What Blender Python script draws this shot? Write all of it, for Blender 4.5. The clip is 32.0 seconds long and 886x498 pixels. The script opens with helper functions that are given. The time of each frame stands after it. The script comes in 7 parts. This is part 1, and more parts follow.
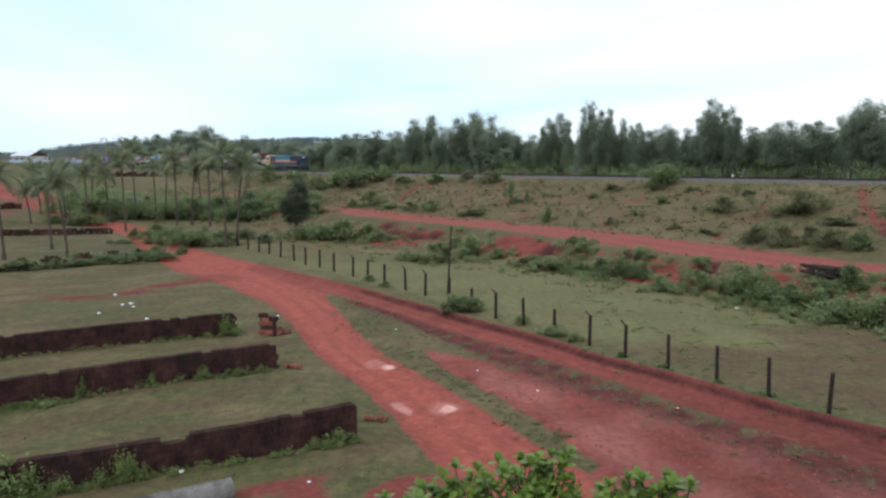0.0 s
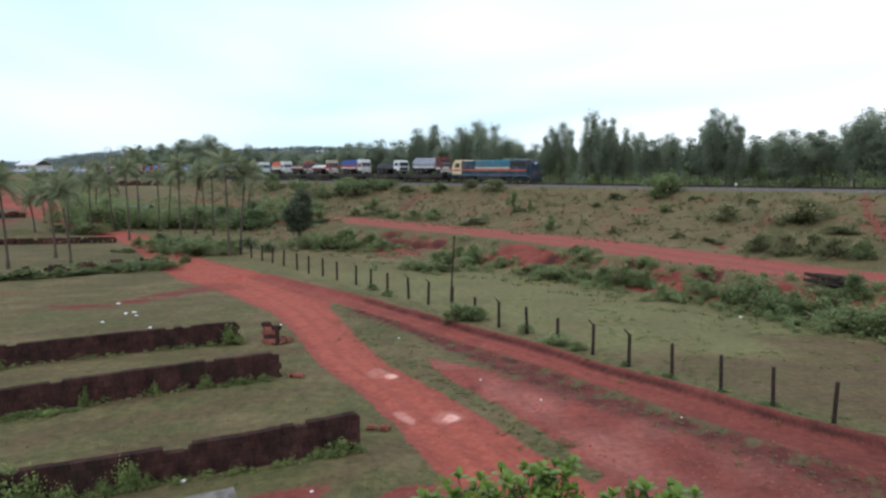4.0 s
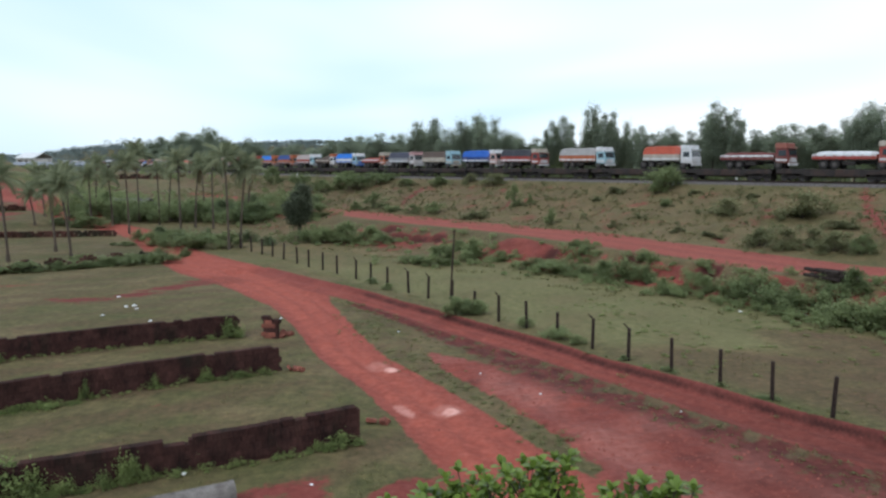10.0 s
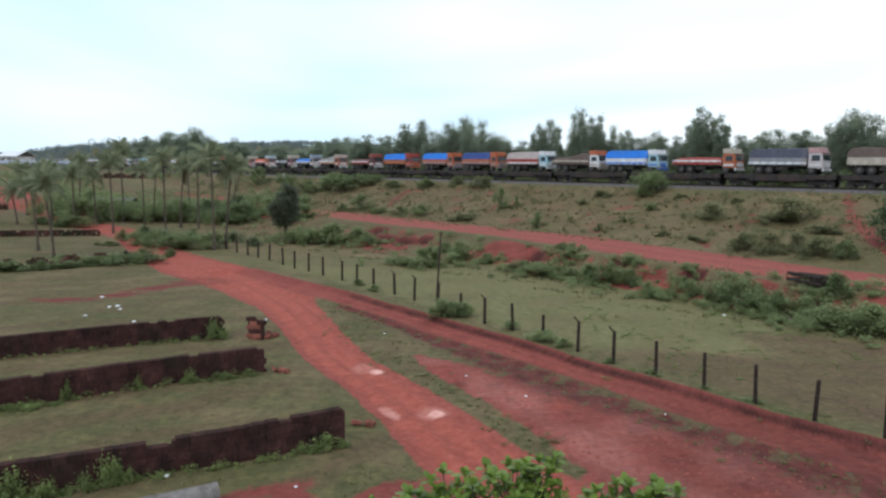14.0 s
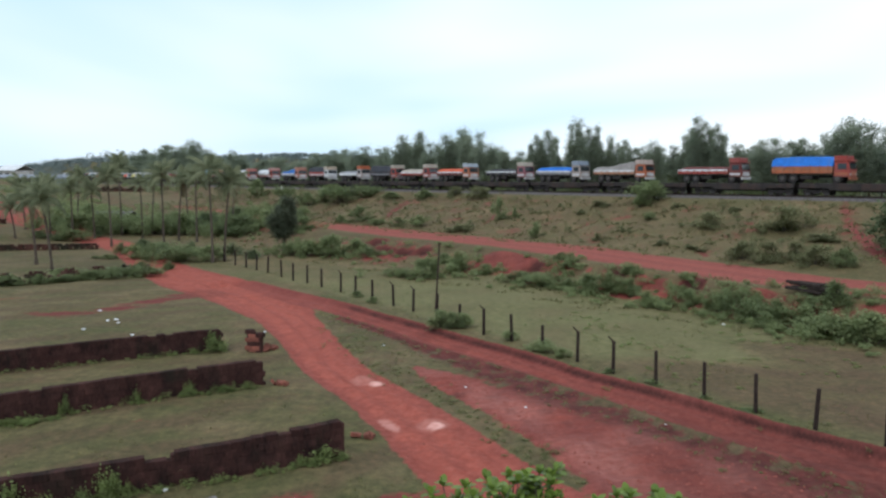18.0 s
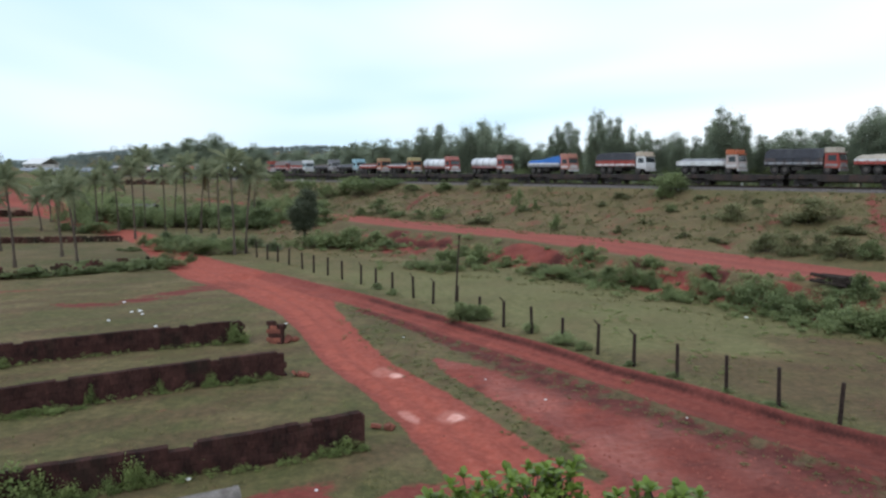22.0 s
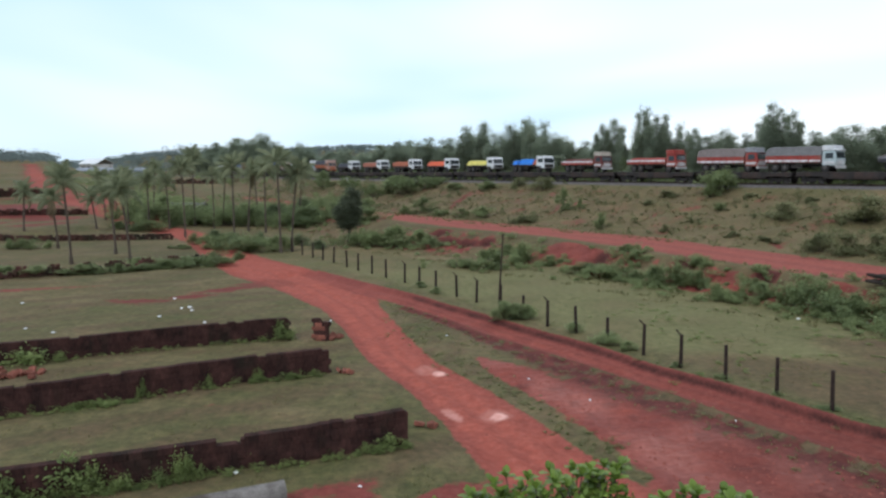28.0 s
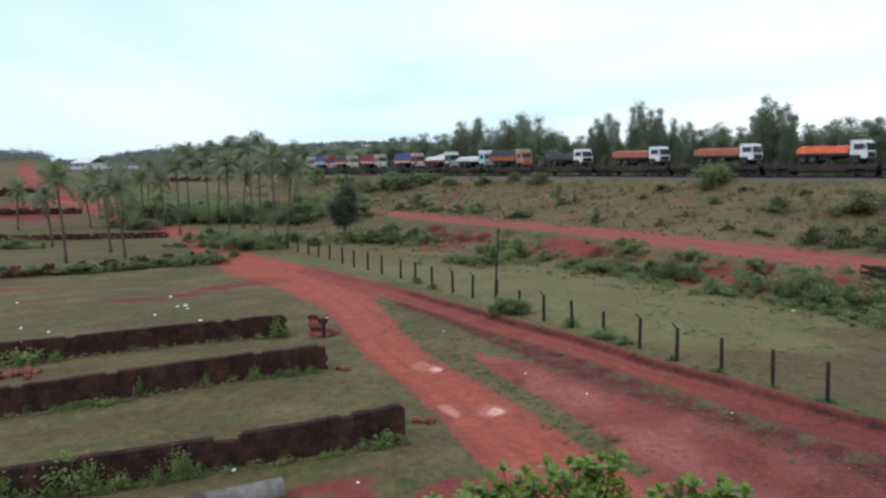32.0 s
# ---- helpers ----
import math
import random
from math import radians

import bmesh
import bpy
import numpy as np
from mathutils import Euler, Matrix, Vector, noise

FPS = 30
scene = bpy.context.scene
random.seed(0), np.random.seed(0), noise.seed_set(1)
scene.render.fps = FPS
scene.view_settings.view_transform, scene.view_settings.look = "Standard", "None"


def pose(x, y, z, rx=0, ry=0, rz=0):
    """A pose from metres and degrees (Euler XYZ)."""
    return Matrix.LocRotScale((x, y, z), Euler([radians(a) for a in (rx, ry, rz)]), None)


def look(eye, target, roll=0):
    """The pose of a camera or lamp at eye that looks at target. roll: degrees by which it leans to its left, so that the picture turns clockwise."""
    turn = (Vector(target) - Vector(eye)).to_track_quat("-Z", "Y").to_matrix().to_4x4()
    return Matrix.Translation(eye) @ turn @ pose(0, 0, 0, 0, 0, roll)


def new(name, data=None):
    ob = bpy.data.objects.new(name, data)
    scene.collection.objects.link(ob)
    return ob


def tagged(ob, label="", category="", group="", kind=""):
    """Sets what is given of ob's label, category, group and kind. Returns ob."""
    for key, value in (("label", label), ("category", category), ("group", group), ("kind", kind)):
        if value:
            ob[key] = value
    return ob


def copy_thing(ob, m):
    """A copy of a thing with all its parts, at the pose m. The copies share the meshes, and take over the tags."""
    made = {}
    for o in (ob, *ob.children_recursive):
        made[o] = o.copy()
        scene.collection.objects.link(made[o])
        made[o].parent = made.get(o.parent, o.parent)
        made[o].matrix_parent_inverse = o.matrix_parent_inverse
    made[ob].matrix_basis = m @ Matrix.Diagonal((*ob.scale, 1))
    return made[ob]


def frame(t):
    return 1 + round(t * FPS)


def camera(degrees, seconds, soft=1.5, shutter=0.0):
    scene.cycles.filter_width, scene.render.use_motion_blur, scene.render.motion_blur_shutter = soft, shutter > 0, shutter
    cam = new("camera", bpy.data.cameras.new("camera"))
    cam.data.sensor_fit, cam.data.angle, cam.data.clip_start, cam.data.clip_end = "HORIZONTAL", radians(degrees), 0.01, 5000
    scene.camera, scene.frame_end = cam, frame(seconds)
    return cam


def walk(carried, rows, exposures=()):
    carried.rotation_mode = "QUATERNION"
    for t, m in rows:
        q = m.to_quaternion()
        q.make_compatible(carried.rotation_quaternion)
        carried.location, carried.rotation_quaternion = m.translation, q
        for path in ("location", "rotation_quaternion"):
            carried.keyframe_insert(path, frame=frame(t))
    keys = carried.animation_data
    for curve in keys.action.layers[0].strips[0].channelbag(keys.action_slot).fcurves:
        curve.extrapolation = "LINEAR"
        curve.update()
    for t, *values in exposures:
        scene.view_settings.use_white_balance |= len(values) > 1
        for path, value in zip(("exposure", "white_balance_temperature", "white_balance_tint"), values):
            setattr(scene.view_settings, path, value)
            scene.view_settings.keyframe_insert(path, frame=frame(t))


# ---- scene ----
# The camera stands on one spot, 8.8 m above the field, and only turns.
cam = camera(62.54, 32.0, soft=2.5)
EYE = 8.8
# seconds, turn to the right, tilt up, lean (degrees)
ROWS = [
    (0, 4.068, -6.889, 0.154), (0.5, 4.061, -7.093, 0.462), (1, 4.108, -7.556, 0.700), (1.5, 3.953, -7.451, 0.797),
    (2, 3.940, -7.040, 0.718), (2.5, 4.089, -6.490, 0.430), (3, 3.877, -6.213, 0.522), (3.5, 3.647, -6.220, 0.284),
    (5.5, 5.789, -6.020, -0.566), (6, 6.652, -5.970, -0.131), (6.5, 5.664, -6.005, -0.037), (7, 4.348, -6.118, -0.083),
    (7.5, 3.570, -6.154, -0.223), (8, 3.429, -6.439, -0.212), (8.5, 3.452, -6.633, -0.096), (9, 3.577, -6.642, -0.056),
    (9.5, 3.708, -6.642, 0.008), (10, 3.832, -6.669, 0.234), (10.5, 3.870, -6.694, 0.309), (11, 3.805, -6.755, 0.297),
    (11.5, 3.788, -6.756, 0.251), (12, 3.887, -6.729, 0.244), (12.5, 3.965, -6.773, 0.395), (13, 4.222, -6.861, 0.575),
    (13.5, 4.672, -6.717, 0.709), (14, 4.897, -6.498, 0.752), (14.5, 5.068, -6.203, 0.670), (16.5, 4.817, -5.629, 0.100),
    (17, 4.965, -5.514, 0.225), (17.5, 5.050, -5.510, 0.321), (18, 5.005, -5.631, 0.354), (18.5, 4.908, -5.811, 0.288),
    (19, 4.893, -6.000, 0.145), (19.5, 4.886, -6.115, 0.198), (20, 4.810, -6.245, 0.294), (20.5, 4.608, -6.342, 0.383),
    (21, 4.069, -6.344, 0.259), (21.5, 3.703, -6.251, 0.179), (22, 3.436, -6.243, 0.201), (22.5, 3.306, -6.267, 0.089),
    (23, 2.860, -6.367, 0.103), (23.5, 2.198, -6.398, 0.098), (24, 1.724, -6.301, 0.273), (24.5, 1.376, -6.287, 0.373),
    (25, 0.964, -6.335, 0.494), (25.5, 0.568, -6.313, 0.452), (27.5, 0.028, -6.321, 0.014),
    (28, 0.000, -6.360, 0.000), (28.5, 0.046, -6.349, -0.015), (29, 0.108, -6.341, -0.022), (29.5, -0.002, -6.384, -0.055),
    (30, 0.006, -6.444, -0.074), (30.5, 0.135, -6.425, -0.114), (31, 0.246, -6.416, -0.195),     (31.5, 0.287, -6.504, -0.372), (32, 0.341, -6.700, -0.501),
]
walk(cam, [(t, pose(0, 0, EYE, 90 + tilt, 0, -turn) @ pose(0, 0, 0, 0, 0, lean)) for t, turn, tilt, lean in ROWS],
     [(t, e, 6060, 9) for t, e in ((0, 0.06), (2, 0.13), (3.5, 0.10), (6, -0.02), (8.5, -0.03), (12, 0.04), (14, 0.06), (17, -0.02), (20.5, -0.03), (24, 0.02), (28, 0.0), (32, 0.0))])

# ---- world and light: a bright, thinly overcast sky ----
world = bpy.data.worlds.new("overcast_sky")
scene.world = world
world.use_nodes = True


def build_sky():
    nt = world.node_tree
    nt.nodes.clear()
    N, L = nt.nodes.new, nt.links.new
    out = N("ShaderNodeOutputWorld")
    sky = N("ShaderNodeTexSky")
    sky.sky_type, sky.sun_disc = "NISHITA", False
    sky.sun_elevation, sky.sun_rotation = radians(45), radians(218)
    blue = N("ShaderNodeBackground")
    blue.inputs["Strength"].default_value = 0.12
    L(sky.outputs[0], blue.inputs[0])
    co = N("ShaderNodeTexCoord")
    mp = N("ShaderNodeMapping")
    mp.inputs["Rotation"].default_value = (radians(8), radians(-22), radians(35))
    mp.inputs["Scale"].default_value = (1.0, 1.0, 3.6)
    L(co.outputs["Generated"], mp.inputs[0])
    big = N("ShaderNodeTexNoise")
    big.inputs["Scale"].default_value, big.inputs["Detail"].default_value = 1.5, 2.5
    big.inputs["Roughness"].default_value, big.inputs["Distortion"].default_value = 0.5, 0.4
    L(mp.outputs[0], big.inputs["Vector"])
    ramp = N("ShaderNodeValToRGB")
    ramp.color_ramp.elements[0].position, ramp.color_ramp.elements[1].position = 0.36, 0.64
    ramp.color_ramp.elements[0].color = (0.585, 0.745, 0.855, 1)
    ramp.color_ramp.elements[1].color = (0.90, 0.92, 0.94, 1)
    xyz = N("ShaderNodeSeparateXYZ")
    L(co.outputs["Generated"], xyz.inputs[0])
    lean = N("ShaderNodeMath")
    lean.operation = "MULTIPLY_ADD"
    lean.inputs[1].default_value = 0.13
    L(xyz.outputs[0], lean.inputs[0])
    L(big.outputs["Fac"], lean.inputs[2])
    # thinner, bluer cloud low over the horizon
    low = N("ShaderNodeMapRange")
    low.inputs["From Min"].default_value, low.inputs["From Max"].default_value = 0.0, 0.2
    low.inputs["To Min"].default_value, low.inputs["To Max"].default_value = -0.09, 0.02
    L(xyz.outputs[2], low.inputs["Value"])
    both = N("ShaderNodeMath")
    L(lean.outputs[0], both.inputs[0])
    L(low.outputs[0], both.inputs[1])
    L(both.outputs[0], ramp.inputs[0])
    cloud = N("ShaderNodeBackground")
    cloud.inputs["Strength"].default_value = 1.34
    L(ramp.outputs[0], cloud.inputs[0])
    mix = N("ShaderNodeMixShader")
    mix.inputs[0].default_value = 0.86
    L(blue.outputs[0], mix.inputs[1])
    L(cloud.outputs[0], mix.inputs[2])
    L(mix.outputs[0], out.inputs[0])


build_sky()
sun = new("sun", bpy.data.lights.new("sun", "SUN"))
sun.data.energy, sun.data.angle, sun.data.color = 1.35, radians(20), (1.0, 0.98, 0.95)
sun.matrix_world = look((-38, -48, 62), (0, 0, 0))

# ---- materials ----
def mat(name, dark, light, scale=6.0, fine=60.0, rough=0.85, metal=0.0, bump=0.15, dist=0.01, stain=None, amount=0.35, vary=0.0, spec=0.3, streak=0.0):
    """Two-scale mottled surface. stain: a third colour in large soft spots; vary: brightness change from piece to piece."""
    m = bpy.data.materials.new(name)
    m.use_nodes = True
    nt = m.node_tree
    N, L = nt.nodes.new, nt.links.new
    b = nt.nodes["Principled BSDF"]
    co = N("ShaderNodeTexCoord")
    where = co.outputs["Object"]
    if streak:
        mp = N("ShaderNodeMapping")
        mp.inputs["Scale"].default_value = (1, 1, streak)
        L(N("ShaderNodeNewGeometry").outputs["Position"], mp.inputs[0])
        where = mp.outputs[0]
    n1, n2 = N("ShaderNodeTexNoise"), N("ShaderNodeTexNoise")
    for n, s in ((n1, scale), (n2, fine)):
        n.inputs["Scale"].default_value, n.inputs["Detail"].default_value = s, 5.0
        L(where, n.inputs["Vector"])
    add = N("ShaderNodeMath")
    add.operation = "MULTIPLY_ADD"
    add.inputs[1].default_value = 0.55
    half = N("ShaderNodeMath")
    half.operation = "MULTIPLY"
    half.inputs[1].default_value = 0.45
    L(n2.outputs["Fac"], half.inputs[0])
    L(n1.outputs["Fac"], add.inputs[0])
    L(half.outputs[0], add.inputs[2])
    ramp = N("ShaderNodeValToRGB")
    ramp.color_ramp.elements[0].position, ramp.color_ramp.elements[1].position = 0.36, 0.64
    ramp.color_ramp.elements[0].color, ramp.color_ramp.elements[1].color = (*dark, 1), (*light, 1)
    L(add.outputs[0], ramp.inputs[0])
    col = ramp.outputs[0]
    if stain:
        n3 = N("ShaderNodeTexNoise")
        n3.inputs["Scale"].default_value, n3.inputs["Detail"].default_value = scale * 0.4, 6.0
        L(where, n3.inputs["Vector"])
        r3 = N("ShaderNodeValToRGB")
        r3.color_ramp.elements[0].position, r3.color_ramp.elements[1].position = 0.62 - amount * 0.35, 0.78 - amount * 0.35
        L(n3.outputs["Fac"], r3.inputs[0])
        mx = N("ShaderNodeMixRGB")
        L(r3.outputs[0], mx.inputs[0])
        L(col, mx.inputs[1])
        mx.inputs[2].default_value = (*stain, 1)
        col = mx.outputs[0]
    if vary:
        info = N("ShaderNodeObjectInfo")
        mr = N("ShaderNodeMapRange")
        mr.inputs["To Min"].default_value, mr.inputs["To Max"].default_value = 1 - vary, 1 + vary
        L(info.outputs["Random"], mr.inputs["Value"])
        hsv = N("ShaderNodeHueSaturation")
        L(mr.outputs[0], hsv.inputs["Value"])
        L(col, hsv.inputs["Color"])
        col = hsv.outputs[0]
    L(col, b.inputs["Base Color"])
    b.inputs["Roughness"].default_value, b.inputs["Metallic"].default_value = rough, metal
    b.inputs["Specular IOR Level"].default_value = spec
    if bump:
        bp = N("ShaderNodeBump")
        bp.inputs["Strength"].default_value, bp.inputs["Distance"].default_value = bump, dist
        L(add.outputs[0], bp.inputs["Height"])
        L(bp.outputs[0], b.inputs["Normal"])
    return m


def leaf_mat(name, dark, light, rough=0.55, trans=0.25):
    """Leaves: each leaf of a crown has its own shade, and some light comes through."""
    m = bpy.data.materials.new(name)
    m.use_nodes = True
    nt = m.node_tree
    N, L = nt.nodes.new, nt.links.new
    b = nt.nodes["Principled BSDF"]
    geo, info = N("ShaderNodeNewGeometry"), N("ShaderNodeObjectInfo")
    add = N("ShaderNodeMath")
    add.operation = "MULTIPLY_ADD"
    add.inputs[1].default_value = 0.4
    sc = N("ShaderNodeMath")
    sc.operation = "MULTIPLY"
    sc.inputs[1].default_value = 0.6
    L(geo.outputs["Random Per Island"], sc.inputs[0])
    L(info.outputs["Random"], add.inputs[0])
    L(sc.outputs[0], add.inputs[2])
    ramp = N("ShaderNodeValToRGB")
    ramp.color_ramp.elements[0].color, ramp.color_ramp.elements[1].color = (*dark, 1), (*light, 1)
    L(add.outputs[0], ramp.inputs[0])
    L(ramp.outputs[0], b.inputs["Base Color"])
    b.inputs["Roughness"].default_value = rough
    b.inputs["Specular IOR Level"].default_value = 0.25
    tr = N("ShaderNodeBsdfTranslucent")
    L(ramp.outputs[0], tr.inputs[0])
    mx = N("ShaderNodeMixShader")
    mx.inputs[0].default_value = trans
    L(b.outputs[0], mx.inputs[1])
    L(tr.outputs[0], mx.inputs[2])
    L(mx.outputs[0], nt.nodes["Material Output"].inputs[0])
    return m


def ground_mat():
    """Short grass and bare laterite soil, parted by the painted share of soil and broken up by noise."""
    m = bpy.data.materials.new("grass_and_laterite_soil")
    m.use_nodes = True
    nt = m.node_tree
    N, L = nt.nodes.new, nt.links.new
    b = nt.nodes["Principled BSDF"]
    co = N("ShaderNodeTexCoord")

    def noise_at(scale, detail=6.0, rough=0.55, stretch=None):
        n = N("ShaderNodeTexNoise")
        n.inputs["Scale"].default_value, n.inputs["Detail"].default_value, n.inputs["Roughness"].default_value = scale, detail, rough
        L(co.outputs["Object"], n.inputs["Vector"])
        return n.outputs["Fac"]

    def ramp_of(fac, stops):
        r = N("ShaderNodeValToRGB")
        for e, (p, c) in zip(r.color_ramp.elements, (stops[0], stops[-1])):
            e.position, e.color = p, (*c, 1)
        for p, c in stops[1:-1]:
            r.color_ramp.elements.new(p).color = (*c, 1)
        L(fac, r.inputs[0])
        return r.outputs[0]

    def mix(fac, a, c, kind="MIX"):
        x = N("ShaderNodeMixRGB")
        x.blend_type = kind
        if isinstance(fac, float):
            x.inputs[0].default_value = fac
        else:
            L(fac, x.inputs[0])
        L(a, x.inputs[1])
        L(c, x.inputs[2])
        return x.outputs[0]

    def math_of(op, a, c):
        x = N("ShaderNodeMath")
        x.operation = op
        for k, v in enumerate((a, c)):
            if isinstance(v, (int, float)):
                x.inputs[k].default_value = v
            else:
                L(v, x.inputs[k])
        return x.outputs[0]

    large, mid, fine, grain = noise_at(0.09), noise_at(0.6), noise_at(4.0), noise_at(30.0)
    grass = ramp_of(mid, [(0.30, (0.050, 0.049, 0.0205)), (0.5, (0.100, 0.086, 0.0370)), (0.70, (0.152, 0.119, 0.0560))])
    lush = ramp_of(fine, [(0.34, (0.044, 0.051, 0.0190)), (0.68, (0.122, 0.110, 0.0458))])
    grass = mix(ramp_of(large, [(0.42, (0, 0, 0)), (0.62, (1, 1, 1))]), grass, lush)
    grass = mix(0.35, grass, ramp_of(grain, [(0.3, (0.0262, 0.0249, 0.0121)), (0.7, (0.1868, 0.1436, 0.0740))]))
    soil = ramp_of(mid, [(0.28, (0.1245, 0.0266, 0.0207)), (0.5, (0.1844, 0.0415, 0.0322)), (0.74, (0.2351, 0.0650, 0.0512))])
    soil = mix(0.45, soil, ramp_of(fine, [(0.3, (0.0877, 0.0220, 0.0181)), (0.5, (0.1707, 0.0438, 0.0347)), (0.72, (0.2490, 0.0877, 0.0744))]))
    patchy = ramp_of(noise_at(1.6, 8.0, 0.7), [(0.40, (0.0325, 0.0264, 0.0150)), (0.5, (0.0986, 0.0858, 0.0375)), (0.62, (0.1914, 0.1375, 0.0687))])
    grass = mix(0.34, grass, patchy)
    zone = ramp_of(noise_at(0.22, 4.0, 0.6), [(0.36, (0.070, 0.086, 0.0270)), (0.50, (0.110, 0.097, 0.0440)), (0.63, (0.190, 0.140, 0.0770))])
    grass = mix(0.38, grass, zone)
    soil = mix(0.25, soil, ramp_of(grain, [(0.3, (0.0784, 0.0203, 0.0165)), (0.7, (0.2490, 0.0823, 0.0686))]))
    worn = N("ShaderNodeAttribute")
    worn.attribute_name = "worn"
    bright = ramp_of(fine, [(0.3, (0.292, 0.066, 0.043)), (0.7, (0.385, 0.108, 0.076))])
    soil = mix(worn.outputs["Fac"], soil, bright)
    # dark soil: real damp, and shade of edges and hollows put into the colour
    damp_and_shade = N("ShaderNodeAttribute")
    damp_and_shade.attribute_name = "damp_and_shade"
    soil = mix(damp_and_shade.outputs["Fac"], soil, ramp_of(fine, [(0.3, (0.030, 0.0115, 0.0100)), (0.7, (0.072, 0.0250, 0.0205))]))
    att = N("ShaderNodeAttribute")
    att.attribute_name = "soil"
    edge = math_of("ADD", math_of("MULTIPLY", math_of("SUBTRACT", fine, 0.5), 0.5), math_of("MULTIPLY", math_of("SUBTRACT", mid, 0.5), 0.5))
    share = math_of("ADD", att.outputs["Fac"], edge)
    fac = ramp_of(share, [(0.41, (0, 0, 0)), (0.56, (1, 1, 1))])
    speck = ramp_of(noise_at(2.6, 9.0, 0.78), [(0.34, (0.62, 0.64, 0.62)), (0.5, (1, 1, 1)), (0.66, (1.34, 1.28, 1.22))])
    soil = mix(0.5, soil, speck, "MULTIPLY")
    dry = N("ShaderNodeAttribute")
    dry.attribute_name = "dry"
    straw = ramp_of(noise_at(1.1, 7.0, 0.65), [(0.36, (0.102, 0.087, 0.042)), (0.5, (0.168, 0.122, 0.062)), (0.64, (0.238, 0.148, 0.084))])
    grass = mix(math_of("MULTIPLY", dry.outputs["Fac"], ramp_of(mid, [(0.3, (0.4, 0.4, 0.4)), (0.65, (1, 1, 1))])), grass, straw)
    grass = mix(1.0, grass, speck, "MULTIPLY")
    bald = ramp_of(noise_at(0.45, 8.0, 0.7), [(0.56, (0, 0, 0)), (0.72, (0.5, 0.5, 0.5))])
    grass = mix(bald, grass, ramp_of(fine, [(0.3, (0.125, 0.068, 0.038)), (0.7, (0.19, 0.105, 0.062))]))
    thin = N("ShaderNodeAttribute")
    thin.attribute_name = "sparse"
    trodden = ramp_of(noise_at(3.2, 8.0, 0.7), [(0.32, (0.046, 0.033, 0.019)), (0.5, (0.092, 0.061, 0.035)), (0.68, (0.145, 0.080, 0.050))])
    grass = mix(math_of("MULTIPLY", thin.outputs["Fac"], 0.82), grass, trodden)
    new_grass = N("ShaderNodeAttribute")
    new_grass.attribute_name = "fresh"
    young = ramp_of(noise_at(2.2, 8.0, 0.65), [(0.32, (0.100, 0.098, 0.040)), (0.5, (0.150, 0.142, 0.062)), (0.68, (0.200, 0.176, 0.084))])
    grass = mix(math_of("MULTIPLY", new_grass.outputs["Fac"], 0.8), grass, young)
    pale = N("ShaderNodeAttribute")
    pale.attribute_name = "pale"
    chalk = ramp_of(fine, [(0.3, (0.55, 0.25, 0.20)), (0.7, (0.74, 0.42, 0.36))])
    soil = mix(pale.outputs["Fac"], soil, chalk)
    L(mix(fac, grass, soil), b.inputs["Base Color"])
    b.inputs["Roughness"].default_value, b.inputs["Specular IOR Level"].default_value = 0.95, 0.15
    bp = N("ShaderNodeBump")
    bp.inputs["Strength"].default_value, bp.inputs["Distance"].default_value = 0.7, 0.06
    L(math_of("ADD", fine, math_of("MULTIPLY", grain, 0.5)), bp.inputs["Height"])
    L(bp.outputs[0], b.inputs["Normal"])
    return m


GROUND = ground_mat()
LATERITE = mat("dark_laterite_block", (0.021, 0.0120, 0.0110), (0.067, 0.030, 0.025), 2.4, 14, 0.97, bump=1.0, dist=0.05, stain=(0.020, 0.016, 0.012), amount=0.22, vary=0.2, spec=0.1, streak=0.4)
RED_BLOCK = mat("fresh_laterite_block", (0.13, 0.045, 0.032), (0.26, 0.09, 0.06), 5, 40, 0.95, bump=0.8, dist=0.03, vary=0.25)
CONCRETE_DARK = mat("weathered_concrete_post", (0.016, 0.011, 0.010), (0.042, 0.029, 0.025), 6, 50, 0.95, bump=0.4, stain=(0.042, 0.030, 0.024), spec=0.1)
PIPE_GREY = mat("weathered_pipe_concrete", (0.10, 0.088, 0.080), (0.24, 0.215, 0.20), 3, 30, 0.95, bump=0.5, stain=(0.075, 0.06, 0.052), amount=0.45, spec=0.1)
SLEEPER = mat("grimy_sleeper_concrete", (0.05, 0.046, 0.045), (0.12, 0.11, 0.105), 5, 45, 0.95, bump=0.4, spec=0.1)
IRON = mat("rusty_iron", (0.02, 0.014, 0.012), (0.06, 0.035, 0.028), 9, 60, 0.7, metal=0.4, bump=0.2)
BALLAST = mat("dark_ballast_stone", (0.05, 0.043, 0.043), (0.165, 0.145, 0.14), 4, 26, 0.95, bump=1.0, dist=0.06)
BARK = mat("grey_brown_bark", (0.035, 0.027, 0.021), (0.105, 0.082, 0.062), 6, 40, 0.95, bump=0.6, dist=0.02)
PALM_BARK = mat("palm_trunk", (0.045, 0.034, 0.026), (0.115, 0.088, 0.068), 4, 30, 0.95, bump=0.5, dist=0.02)
PALM_LEAF = leaf_mat("palm_frond", (0.115, 0.14, 0.078), (0.33, 0.345, 0.205), 0.6, 0.45)
PALM_DRY = leaf_mat("dry_palm_frond", (0.13, 0.11, 0.06), (0.24, 0.19, 0.11), 0.8, 0.2)
# paler than real foliage: the haze over the tree row is put into this colour
TREE_LEAF = leaf_mat("tree_leaf", (0.185, 0.215, 0.152), (0.37, 0.41, 0.295), 0.8, 0.68)
DARK_LEAF = leaf_mat("dark_tree_leaf", (0.07, 0.082, 0.052), (0.18, 0.20, 0.125), 0.7, 0.4)
